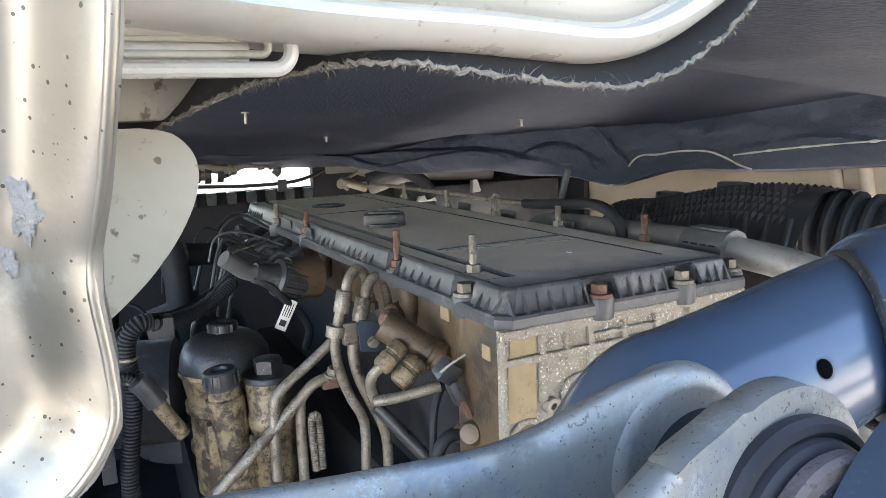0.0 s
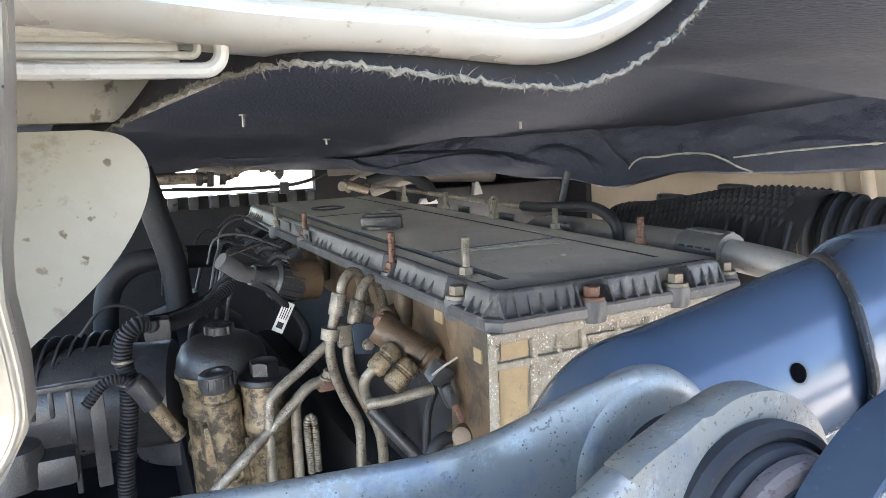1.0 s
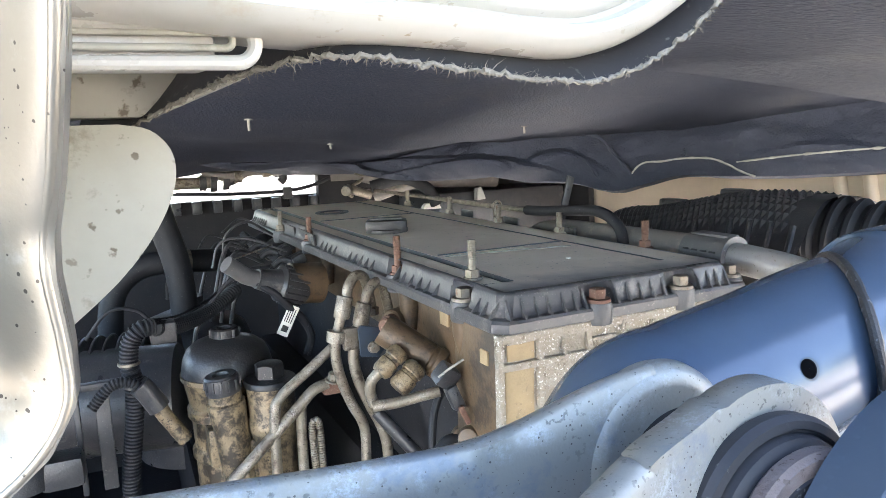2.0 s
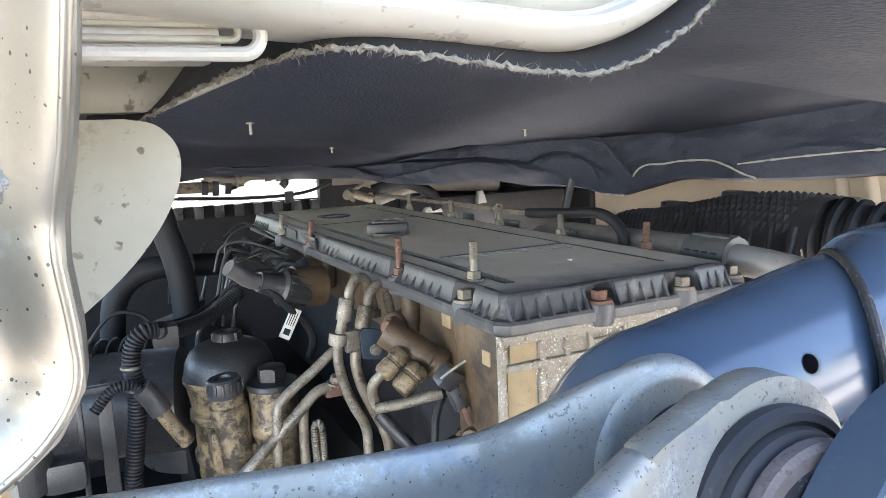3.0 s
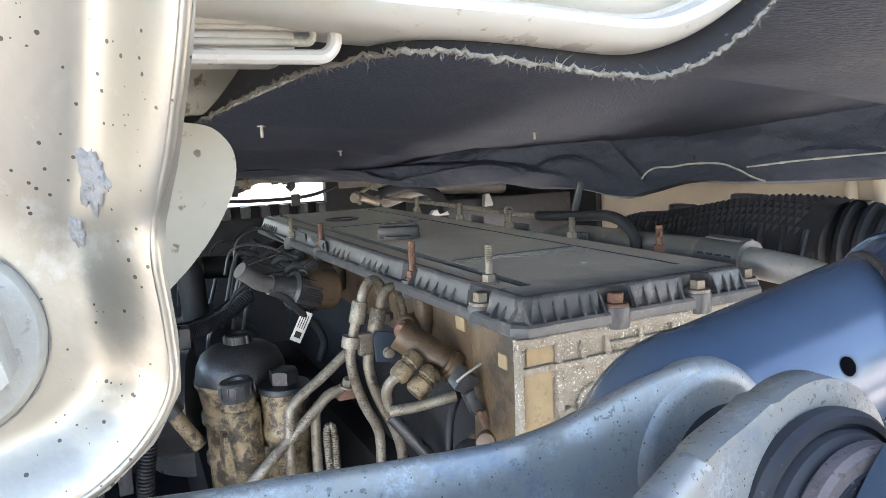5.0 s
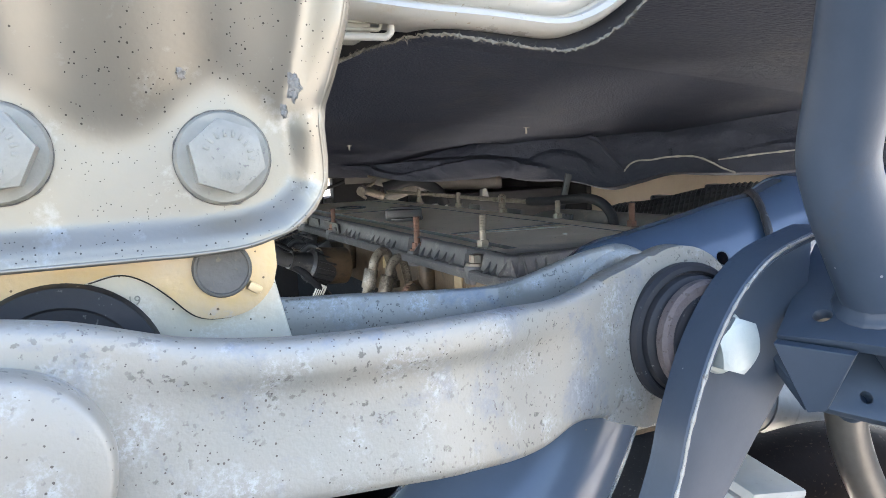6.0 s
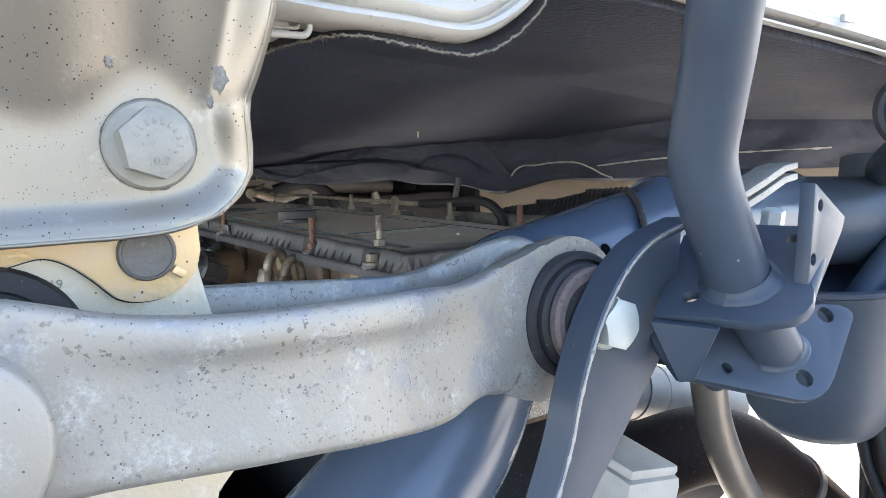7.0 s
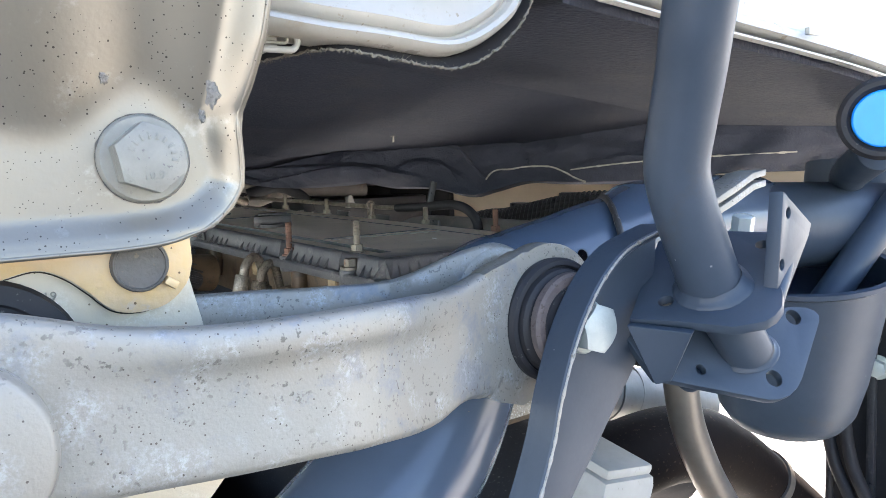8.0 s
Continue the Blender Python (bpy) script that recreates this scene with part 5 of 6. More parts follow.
fin_x = [-0.004, 0.012, 0.027, 0.041, 0.058, 0.071, 0.082, 0.121, 0.137, 0.153, 0.168, 0.183, 0.231, 0.246, 0.258, 0.271]
for x in fin_x:
    part("fin", fin(x, -0.0165, False), COVER, cover)
for y in [0.004, 0.020, 0.036] + [0.125 + 0.022 * k for k in range(6)] + [0.315 + 0.022 * k for k in range(5)] + [0.47 + 0.022 * k for k in range(4)] + [0.92 + 0.018 * k for k in range(7)]:
    part("fin", fin(-0.0180 + shear(y), y, True, 0.0125, 0.0155), COVER, cover)
# panel joints, plug and oil cap on the top
part("panel_joint", sweep([(0.040, 0.212, 0.0006), (0.08, 0.208, 0.0008), (0.12, 0.202, 0.0006), (0.158, 0.196, 0.0008), (0.209, 0.186, 0.0006)], lambda f: 0.0008 + 0.0005 * math.sin(f * 70) ** 2, 6, 12), SEALER, cover, "pale joint line")
part("panel_edge", span(0.037, 0.222, 0.2245, 0.2285, -0.0005, 0.0014, 0.0005), COVER, cover)
part("panel_edge", span(0.024, 0.210, 0.70, 0.704, -0.0005, 0.0014, 0.0005), COVER, cover)
part("paint_fleck", lathe([(0, 0), (0.0035, 0), (0.003, 0.0015), (0, 0.002)], 8, Matrix.Translation((0.152, 0.112, 0.0002))), LABEL, cover, "white fleck")
cap = part("oil_cap", merged(box(0.064, 0.040, 0.020, 0.005, pose(0.066, 0.476, 0.011, 0, 0, -24)), lathe([(0, 0), (0.033, 0), (0.033, 0.005), (0.030, 0.006), (0, 0.006)], 32, Matrix.Translation((0.068, 0.480, 0.001)))), PLASTIC, cover, "black oil filler cap")
part("grip", box(0.050, 0.012, 0.006, 0.002, pose(0.066, 0.476, 0.021, 0, 0, -24)), PLASTIC, cap)
part("recess_ring", ring(0.024, 0.034, 0.003, 0.001, 32, Matrix.Translation((0.085, 0.83, 0.0002))), PLASTIC, cover)


def bolt_tower(x, y, name="bolt_tower"):
    return part(name, lathe([(0, -0.042), (0.0140, -0.042), (0.0148, -0.040), (0.0148, -0.023), (0.0138, -0.0205), (0, -0.0205)], 28, Matrix.Translation((x, y, 0))), COVER, cover)


for k, (x, y) in enumerate(REAR_BOLTS + SIDE_BOLTS[:1]):
    rusty = k == 0
    bolt_tower(x, y)
    part("bolt", bolt_head(0.0150, 0.0100, 0.0132, 0.0034, Matrix.Translation((x, y, -0.0205)), 15), RUST if rusty else STUD, cover, "rusty flange bolt" if rusty else "weathered flange bolt")


def stud(x, y, h, rusty, tower=True, nut_z=-0.0195):
    if tower:
        bolt_tower(x, y)
    material = RUST if rusty else STUD
    ob = part("stud", sweep([(x, y, nut_z), (x, y, nut_z + h)], 0.0042, 12), material, cover, "rusty threaded stud" if rusty else "grey threaded stud")
    rows = [(0.0042 if k % 2 else 0.0047, nut_z + h * (0.5 + 0.5 * k / 22)) for k in range(22)]
    part("thread", lathe([(0.0, rows[0][1])] + rows + [(0, rows[-1][1])], 12, Matrix.Translation((x, y, 0.0005))), material, ob)
    part("nut", bolt_head(0.0135, 0.0085, 0.0105, 0.0025, Matrix.Translation((x, y, nut_z)), 20), material, ob)


for x, y, h, rusty, tow in ((0.010, 0.084, 0.042, False, False), (-0.009, 0.247, 0.048, True, True), (-0.020, 0.618, 0.040, True, True), (-0.030, 0.79, 0.038, False, True),
                       (0.276, 0.123, 0.036, True, False), (0.270, 0.300, 0.032, False, False), (0.262, 0.465, 0.032, False, False), (0.262, 0.65, 0.034, False, False), (0.268, 0.87, 0.034, False, False)):
    stud(x, y, h, rusty, tow, -0.0205 if tow else -0.0025)
part("bolt", bolt_head(0.012, 0.008, 0.010, 0.0025, Matrix.Translation((-0.010, 0.46, -0.0195)), 5), RUST, cover, "rusty flange bolt")
for y in (0.56, 0.69):
    part("side_shield", slab([(0, 0), (0.012, 0.030), (0.120, 0.030), (0.115, 0.0)], 0.004, (), 0.001, pose(-0.027, y, -0.036, 90, 0, 88)), PLASTIC, cover, "dark clip-on shield")

# fuel rail pipes with their nuts
fuel = engine_thing("fuel_pipes", "pair of hooked steel fuel pipes with union nuts and clamp", "pipe")
YP = 0.27
for dx, dz, end in ((0.0, 0.0, (-0.060, -0.255)), (0.024, -0.012, (-0.028, -0.262))):
    part("hook", sweep([(-0.071 + dx, YP, -0.050 + dz), (-0.067 + dx, YP, -0.033 + dz), (-0.055 + dx, YP + 0.004, -0.0215 + dz), (-0.043 + dx, YP + 0.010, -0.027 + dz), (-0.036 + dx, YP + 0.016, -0.048 + dz), (-0.032 + dx, YP + 0.018, -0.066 + dz)], 0.0066, 14), PIPE_STEEL, fuel)
    part("union_nut", lathe([(0, -0.014), (0.0098, -0.014), (0.0102, -0.012), (0.0102, 0.012), (0.0092, 0.014), (0, 0.014)], 22, pose(-0.0755 + dx, YP - 0.001, -0.058 + dz, 0, 14, 0)), PIPE_STEEL, fuel, "cylindrical union nut")
    part("collar", hexagon(0.0165, 0.010, 0.1, pose(-0.032 + dx, YP + 0.018, -0.078 + dz, 0, 0, 10)), PIPE_STEEL, fuel)
part("pipe", sweep([(-0.079, YP, -0.070), (-0.086, YP, -0.095), (-0.089, YP, -0.118), (-0.084, YP, -0.150), (-0.072, YP, -0.185), (-0.060, YP, -0.210), (-0.056, YP, -0.235), (-0.058, YP, -0.290)], 0.0066, 14), PIPE_STEEL, fuel)
part("pipe", sweep([(-0.056, YP, -0.080), (-0.064, YP, -0.110), (-0.066, YP, -0.130), (-0.060, YP, -0.160), (-0.046, YP, -0.195), (-0.033, YP, -0.225), (-0.027, YP, -0.255), (-0.027, YP, -0.30)], 0.0072, 14), PIPE_STEEL, fuel)
part("pipe_clamp", merged(lathe([(0, -0.007), (0.0125, -0.007), (0.0125, 0.007), (0, 0.007)], 20, pose(-0.087, YP - 0.002, -0.094, 0, 10, 0)), span(-0.080, -0.062, YP - 0.012, YP, -0.112, -0.084, 0.002)), PIPE_STEEL, fuel, "pale pipe clamp")
clampb = part("clamp_plate", slab([(-0.068, -0.082), (-0.064, -0.077), (-0.038, -0.083), (-0.036, -0.112), (-0.044, -0.120), (-0.066, -0.116)], 0.005, (), 0.0012, pose(0, 0.243, 0, 90, 0, 0)), SLATE, fuel, "dark blue-grey clamp plate")
part("bolt", bolt_head(0.0110, 0.006, 0.0075, 0.0015, facing(-0.050, 0.238, -0.106, (0, -1, 0)), 10), STUD, clampb, "pale hex bolt")

# pump fittings below the fuel pipes
pump = engine_thing("fuel_fitting", "brown metal fuel fitting with union nuts", "fitting")
bf = facing(-0.004, 0.150, -0.110, (0.56, -0.35, -0.44))
part("barrel", lathe([(0, -0.075), (0.0175, -0.075), (0.0185, -0.070), (0.0185, -0.012), (0.0170, -0.010), (0.0170, -0.006), (0.0185, -0.004), (0.0185, 0.004), (0.0150, 0.006), (0, 0.006)], 30, bf), TAN, pump)
part("plug", hexagon(0.021, 0.009, 0.1, bf @ Matrix.Translation((0, 0, 0.006))), TAN, pump)
part("rust_boss", lathe([(0, 0), (0.0125, 0), (0.0125, 0.010), (0.0105, 0.012), (0.0105, 0.016), (0.0085, 0.018), (0, 0.018)], 24, facing(-0.023, 0.238, -0.080, (-0.8, -0.55, 0))), RUST, pump, "rusty round boss")
part("port", lathe([(0, 0), (0.0150, 0), (0.0155, 0.010), (0.0155, 0.034), (0.0135, 0.036), (0, 0.036)], 26, facing(0.008, 0.262, -0.080, (-0.86, -0.5, 0))), TAN, pump)
for cx, cy, cz, r in ((-0.062, 0.150, -0.098, 0.0115), (-0.046, 0.140, -0.116, 0.0130)):
    f = facing(cx, cy, cz, (0.78, 0.1, 0.6))
    part("union_nut", lathe([(0, -0.018), (r * 0.8, -0.018), (r, -0.014), (r, -0.001), (r * 0.88, 0.0005), (r * 0.88, 0.004), (r, 0.0055), (r, 0.014), (r * 0.8, 0.018), (0, 0.018)], 20, f), DIRTY_ALU, pump)
part("pipe", sweep([(-0.073, 0.150, -0.106), (-0.083, 0.155, -0.118), (-0.084, 0.16, -0.132), (-0.078, 0.165, -0.150)], 0.0062, 12), PIPE_STEEL, pump)
part("pipe", sweep([(-0.085, 0.15, -0.146), (-0.060, 0.14, -0.143), (-0.035, 0.13, -0.137), (-0.015, 0.125, -0.134)], 0.0062, 12), PIPE_STEEL, pump)
part("connector", merged(box(0.022, 0.020, 0.024, 0.005, pose(-0.032, 0.070, -0.096, 20, 35, 10)), box(0.013, 0.015, 0.026, 0.004, pose(-0.027, 0.062, -0.118, -10, -20, 0))), PLASTIC, pump, "black plug")
part("tie", sweep([(-0.046, 0.058, -0.092), (-0.036, 0.054, -0.084), (-0.020, 0.052, -0.076)], 0.0013, 8), SEALER, pump, "pale cable tie")
part("clip", box(0.006, 0.005, 0.022, 0.002, pose(-0.022, 0.050, -0.134, 0, -25, 0)), RUST, pump, "rusty clip")
part("lug", lathe([(0, -0.020), (0.012, -0.020), (0.0135, -0.006), (0.010, 0.003), (0, 0.005)], 22, facing(-0.021, 0.045, -0.158, (-0.6, -0.6, 0.3))), TAN, pump, "rounded cast lug")
part("banjo", lathe([(0, -0.006), (0.013, -0.006), (0.013, 0.006), (0, 0.006)], 22, facing(0.000, 0.10, -0.182, (-0.3, -1, 0.2))), TAN, pump)
part("hose", sweep([(-0.003, 0.13, -0.125), (-0.020, 0.125, -0.150), (-0.028, 0.12, -0.180), (-0.030, 0.12, -0.24)], 0.0045, 10), RUBBER, pump, "thin black hose")
part("hose", sweep([(-0.005, 0.10, -0.182), (-0.022, 0.10, -0.185), (-0.034, 0.10, -0.205), (-0.036, 0.10, -0.26)], 0.0075, 12), RUBBER, pump, "black hose")

# pipes running down to the filter side
drain = engine_thing("return_pipes", "bent dirty steel return pipes bolted to the block", "pipe")
part("pipe", sweep([(-0.07, 0.33, -0.122), (-0.110, 0.33, -0.152), (-0.148, 0.33, -0.180), (-0.158, 0.33, -0.205), (-0.161, 0.33, -0.30)], 0.0068, 14), PIPE_STEEL, drain)
part("pipe", sweep([(-0.085, 0.33, -0.174), (-0.105, 0.33, -0.180), (-0.125, 0.33, -0.198), (-0.155, 0.33, -0.225), (-0.20, 0.33, -0.265), (-0.24, 0.33, -0.30)], 0.0075, 14), PIPE_STEEL, drain)
part("pipe", sweep([(-0.112, 0.34, -0.190), (-0.121, 0.34, -0.21), (-0.123, 0.34, -0.32)], 0.0070, 14), PIPE_STEEL, drain)
part("pipe", sweep([(-0.05, 0.24, -0.19), (-0.02, 0.22, -0.23), (0.01, 0.2, -0.27)], 0.0085, 14), PLASTIC, drain)
part("bolt", bolt_head(0.012, 0.010, 0.010, 0.002, pose(-0.080, 0.325, -0.170, 15, 10, 0), 10), STUD, drain)
part("bracket", span(-0.092, -0.066, 0.325, 0.345, -0.190, -0.172, 0.004), RUST, drain)
part("spring_hose", hose([(-0.108, 0.33, -0.30), (-0.110, 0.33, -0.235), (-0.105, 0.33, -0.222), (-0.100, 0.33, -0.235), (-0.099, 0.33, -0.30)], 0.0055, 0.0035), PIPE_STEEL, drain)

# oil and fuel filter module
filt = engine_thing("filter_module", "oil filter module with black domed cap on dirty aluminium housings", "oil filter")
FY0 = 0.47
dome_c = (-0.193, FY0, -0.18)
part("housing", merged(lathe([(0, -0.26), (0.052, -0.26), (0.054, -0.12), (0.058, -0.115), (0.058, -0.106), (0.054, -0.10), (0.055, -0.06), (0.060, -0.055), (0.060, -0.044), (0.056, -0.04), (0.062, -0.005), (0.066, 0.0), (0.066, 0.006), (0, 0.006)], 40, Matrix.Translation(dome_c))), DIRTY_ALU, filt, "dirty ribbed aluminium housing")
part("dome", lathe([(0.064, 0.004), (0.0635, 0.012), (0.0610, 0.026), (0.054, 0.040), (0.042, 0.049), (0.028, 0.0535), (0.020, 0.055), (0.0195, 0.066), (0.0175, 0.068), (0.010, 0.068), (0.0095, 0.062), (0, 0.062)], 44, Matrix.Translation(dome_c)), DOME_BLACK, filt, "black domed filter cap")
for k in range(6):
    a = k * math.pi / 3
    part("dome_rib", box(0.004, 0.0035, 0.012, 0.001, Matrix.Translation((dome_c[0] + 0.0195 * math.cos(a), FY0 + 0.0195 * math.sin(a), dome_c[2] + 0.0605))), PLASTIC, filt)
c1 = (-0.212, 0.388, -0.176)
part("filler_tube", lathe([(0, -0.22), (0.021, -0.22), (0.023, -0.05), (0.025, -0.03), (0.025, -0.018), (0.022, -0.016), (0.022, 0.0), (0, 0.0)], 28, Matrix.Translation(c1) @ pose(0, 0, 0, 0, -6, 0)), DIRTY_ALU, filt)
fc = part("filler_cap", lathe([(0, -0.004), (0.0225, -0.004), (0.0235, 0.002), (0.0225, 0.018), (0.020, 0.021), (0.011, 0.021), (0.010, 0.017), (0, 0.017)], 24, Matrix.Translation(c1) @ pose(0, 0, 0, 0, -6, 0)), PLASTIC, filt, "black knurled filler cap")
for k in range(14):
    a = 2 * math.pi * k / 14
    part("knurl", box(0.0032, 0.0025, 0.014, 0.0006, Matrix.Translation((c1[0] + 0.0235 * math.cos(a), c1[1] + 0.0235 * math.sin(a), c1[2] + 0.009)) @ pose(0, 0, 0, 0, 0, math.degrees(a))), PLASTIC, fc)
c2 = (-0.150, 0.385, -0.178)
part("second_housing", lathe([(0, -0.22), (0.028, -0.22), (0.030, -0.07), (0.034, -0.062), (0.034, -0.05), (0.031, -0.045), (0.033, 0.0), (0, 0.0)], 32, Matrix.Translation(c2)), DIRTY_ALU, filt)
part("second_cap", merged(lathe([(0, 0), (0.0355, 0), (0.0360, 0.004), (0.034, 0.008), (0.020, 0.010), (0, 0.010)], 32, Matrix.Translation(c2)), hexagon(0.035, 0.020, 0.12, Matrix.Translation((c2[0], c2[1], c2[2] + 0.009)))), DOME_BLACK, filt, "black hex filter cap")
part("flange", merged(span(-0.235, -0.13, 0.40, 0.46, -0.29, -0.235, 0.006), span(-0.205, -0.165, 0.375, 0.40, -0.33, -0.25, 0.006)), DIRTY_ALU, filt)
part("sensor_boss", ring(0.005, 0.012, 0.015, 0.002, 24, facing(-0.212, 0.388, -0.245, (0, -1, 0.1))), DIRTY_ALU, filt)
part("sensor_boss", ring(0.006, 0.012, 0.02, 0.002, 24, facing(-0.205, 0.38, -0.292, (0.2, -1, 0))), DIRTY_ALU, filt)

# injector harness plugs and wiring
plug = engine_thing("harness_connector", "grey twist-lock wiring connector with cable", "connector")
cf = facing(-0.110, 0.50, -0.062, (-0.86, -0.2, 0.32))
part("shell", lathe([(0, -0.050), (0.026, -0.050), (0.028, -0.045), (0.028, -0.008), (0.022, -0.004), (0.017, 0.014), (0.015, 0.03), (0, 0.03)], 28, cf), PLASTIC, plug)
for k in range(16):
    a = 2 * math.pi * k / 16
    part("grip_rib", put(box(0.0035, 0.0035, 0.034, 0.001), cf @ Matrix.Translation((0.0285 * math.cos(a), 0.0285 * math.sin(a), -0.028)) @ pose(0, 0, 0, 0, 0, math.degrees(a))), PLASTIC, plug)
part("elbow", sweep([cf @ Vector((0, 0, 0.02)), cf @ Vector((0, 0, 0.045)), (-0.168, 0.48, -0.033), (-0.182, 0.475, -0.022)], 0.0125, 16), SLEEVE_GREY, plug, "grey cable sleeve")
part("socket", lathe([(0, 0), (0.032, 0), (0.032, 0.05), (0, 0.05)], 28, facing(-0.035, 0.52, -0.075, (-0.9, -0.15, 0.1))), TAN, plug)
part("cable", sweep([(-0.145, 0.49, -0.050), (-0.115, 0.485, -0.075), (-0.095, 0.485, -0.098), (-0.075, 0.49, -0.12), (-0.062, 0.49, -0.150), (-0.07, 0.49, -0.18)], 0.0065, 10), RUBBER, plug, "black cable")
part("cable", sweep([(-0.165, 0.50, -0.020), (-0.120, 0.52, -0.012), (-0.10, 0.55, -0.012)], 0.0012, 6), STUD, plug, "pale thin wire")
tag = engine_thing("cable_tag", "white printed label with a square code, on a cable", "label")
TG = facing(-0.098, 0.480, -0.119, (-0.15, -1, 0.15)) @ pose(0, 0, 0, 0, 0, -28)
part("card", put(box(0.017, 0.048, 0.0012, 0.002), TG), LABEL, tag)
for k in range(4):
    part("text_bar", put(box(0.0012, 0.022, 0.0004, 0.0), TG @ Matrix.Translation((-0.0052 + 0.0033 * k, 0.008, 0.0008))), INK, tag)
part("code_patch", put(box(0.0095, 0.0095, 0.0004, 0.0), TG @ Matrix.Translation((0, -0.013, 0.0008))), INK, tag, "dark square patch")

loom = engine_thing("wiring_loom", "black corrugated wiring loom", "wiring")
part("conduit", hose([(-0.338, 0.45, -0.40), (-0.335, 0.45, -0.303), (-0.329, 0.45, -0.260), (-0.321, 0.45, -0.204), (-0.319, 0.45, -0.165), (-0.322, 0.45, -0.136), (-0.317, 0.45, -0.109), (-0.303, 0.45, -0.094), (-0.285, 0.455, -0.094)], 0.0125, 0.005), RUBBER, loom)
part("conduit", hose([(-0.285, 0.455, -0.096), (-0.250, 0.50, -0.108), (-0.200, 0.56, -0.106), (-0.150, 0.60, -0.085)], 0.0115, 0.005, 0.06), RUBBER, loom)
part("conduit", hose([(-0.372, 0.43, -0.185), (-0.348, 0.43, -0.160), (-0.325, 0.43, -0.158), (-0.308, 0.43, -0.172)], 0.0075, 0.0045), RUBBER, loom)
part("tape_band", sweep([(-0.3185, 0.45, -0.158), (-0.3195, 0.45, -0.172)], 0.0138, 18), PLASTIC, loom)
part("tie", ring(0.0125, 0.0145, 0.004, 0.0006, 24, facing(-0.322, 0.45, -0.140, (0, 0, 1), (0, 1, 0))), PIPE_STEEL, loom, "pale cable tie")
part("thin_cable", sweep([(-0.300, 0.46, -0.085), (-0.255, 0.50, -0.094), (-0.205, 0.55, -0.088), (-0.165, 0.58, -0.066), (-0.140, 0.60, -0.046)], 0.0022, 8), RUBBER, loom)
part("thin_cable", sweep([(-0.372, 0.50, -0.11), (-0.340, 0.50, -0.075), (-0.305, 0.50, -0.078), (-0.285, 0.50, -0.10)], 0.0025, 8), RUBBER, loom)
part("branch", sweep([(-0.313, 0.43, -0.164), (-0.304, 0.43, -0.176), (-0.291, 0.43, -0.200)], 0.0150, 18), PLASTIC, loom)
part("branch_collar", sweep([(-0.292, 0.43, -0.198), (-0.283, 0.43, -0.216), (-0.262, 0.43, -0.252)], 0.0105, 16), DIRTY_ALU, loom, "metal connector collar")
part("junction", box(0.035, 0.03, 0.03, 0.005, Matrix.Translation((-0.275, 0.47, -0.106))), PLASTIC, loom)

# dark ancillaries at the side of the engine
aux = engine_thing("coolant_hoses", "dark rubber coolant hoses beside the engine", "hose")
part("hose", sweep([(-0.345, 0.85, -0.22), (-0.336, 0.85, -0.138), (-0.319, 0.85, -0.100), (-0.289, 0.85, -0.076), (-0.251, 0.85, -0.068), (-0.190, 0.86, -0.072), (-0.12, 0.88, -0.08)], 0.022, 24), RUBBER, aux)
part("hose", sweep([(-0.262, 0.80, 0.10), (-0.247, 0.80, 0.046), (-0.237, 0.80, 0.002), (-0.224, 0.80, -0.051), (-0.217, 0.80, -0.100), (-0.215, 0.80, -0.16)], 0.024, 24), RUBBER, aux)
part("clamp", sweep([(-0.206, 0.857, -0.071), (-0.194, 0.859, -0.072)], 0.0245, 24), PIPE_STEEL, aux, "worm-drive hose clamp")
tank = engine_thing("expansion_vessel", "dark plastic vessel with a domed neck", "vessel")
TK = Matrix.Translation((-0.1995, 0.915, -0.175)) @ Matrix.Scale(1.15, 4)
part("body", lathe([(0, -0.25), (0.10, -0.25), (0.105, -0.06), (0.096, -0.034), (0.075, -0.018), (0.040, -0.004), (0, -0.004)], 36, TK), PLASTIC, tank)
neck = part("neck", lathe([(0, -0.006), (0.032, -0.006), (0.028, 0.002), (0.0265, 0.022), (0, 0.022)], 28, TK), PLASTIC, tank)
part("seam", ring(0.1035, 0.1075, 0.005, 0.001, 40, TK @ Matrix.Translation((0, 0, -0.075))), PLASTIC, tank)
comp = engine_thing("alternator", "black ribbed alternator housing", "alternator")
for k in range(13):
    part("fin", ring(0.060, 0.098 - 0.0008 * k, 0.0045, 0.0012, 44, facing(-0.475 + 0.0185 * k, 0.63 + 0.002 * k, -0.235, (1, -0.25, 0))), PLASTIC, comp)
part("core", lathe([(0, -0.02), (0.080, -0.02), (0.080, 0.245), (0.055, 0.26), (0, 0.26)], 40, facing(-0.49, 0.635, -0.235, (1, -0.25, 0))), PLASTIC, comp)
part("bracket", merged(span(-0.445, -0.335, 0.432, 0.446, -0.162, -0.153, 0.002), span(-0.393, -0.386, 0.425, 0.440, -0.30, -0.160, 0.002), span(-0.368, -0.350, 0.430, 0.436, -0.30, -0.168, 0.002), span(-0.436, -0.430, 0.432, 0.446, -0.195, -0.155, 0.002), span(-0.414, -0.408, 0.432, 0.446, -0.195, -0.155, 0.002)), PLASTIC, comp, "ribbed black bracket")
jars = engine_thing("reservoir_caps", "dull grey reservoir caps low beside the engine", "cap")
part("cap", lathe([(0, -0.05), (0.034, -0.05), (0.036, -0.012), (0.033, -0.002), (0.024, 0.003), (0, 0.004)], 32, Matrix.Translation((-0.456, 0.39, -0.205))), PLASTIC, jars)
part("cap", box(0.050, 0.045, 0.040, 0.010, Matrix.Translation((-0.410, 0.39, -0.242))), PLASTIC, jars)
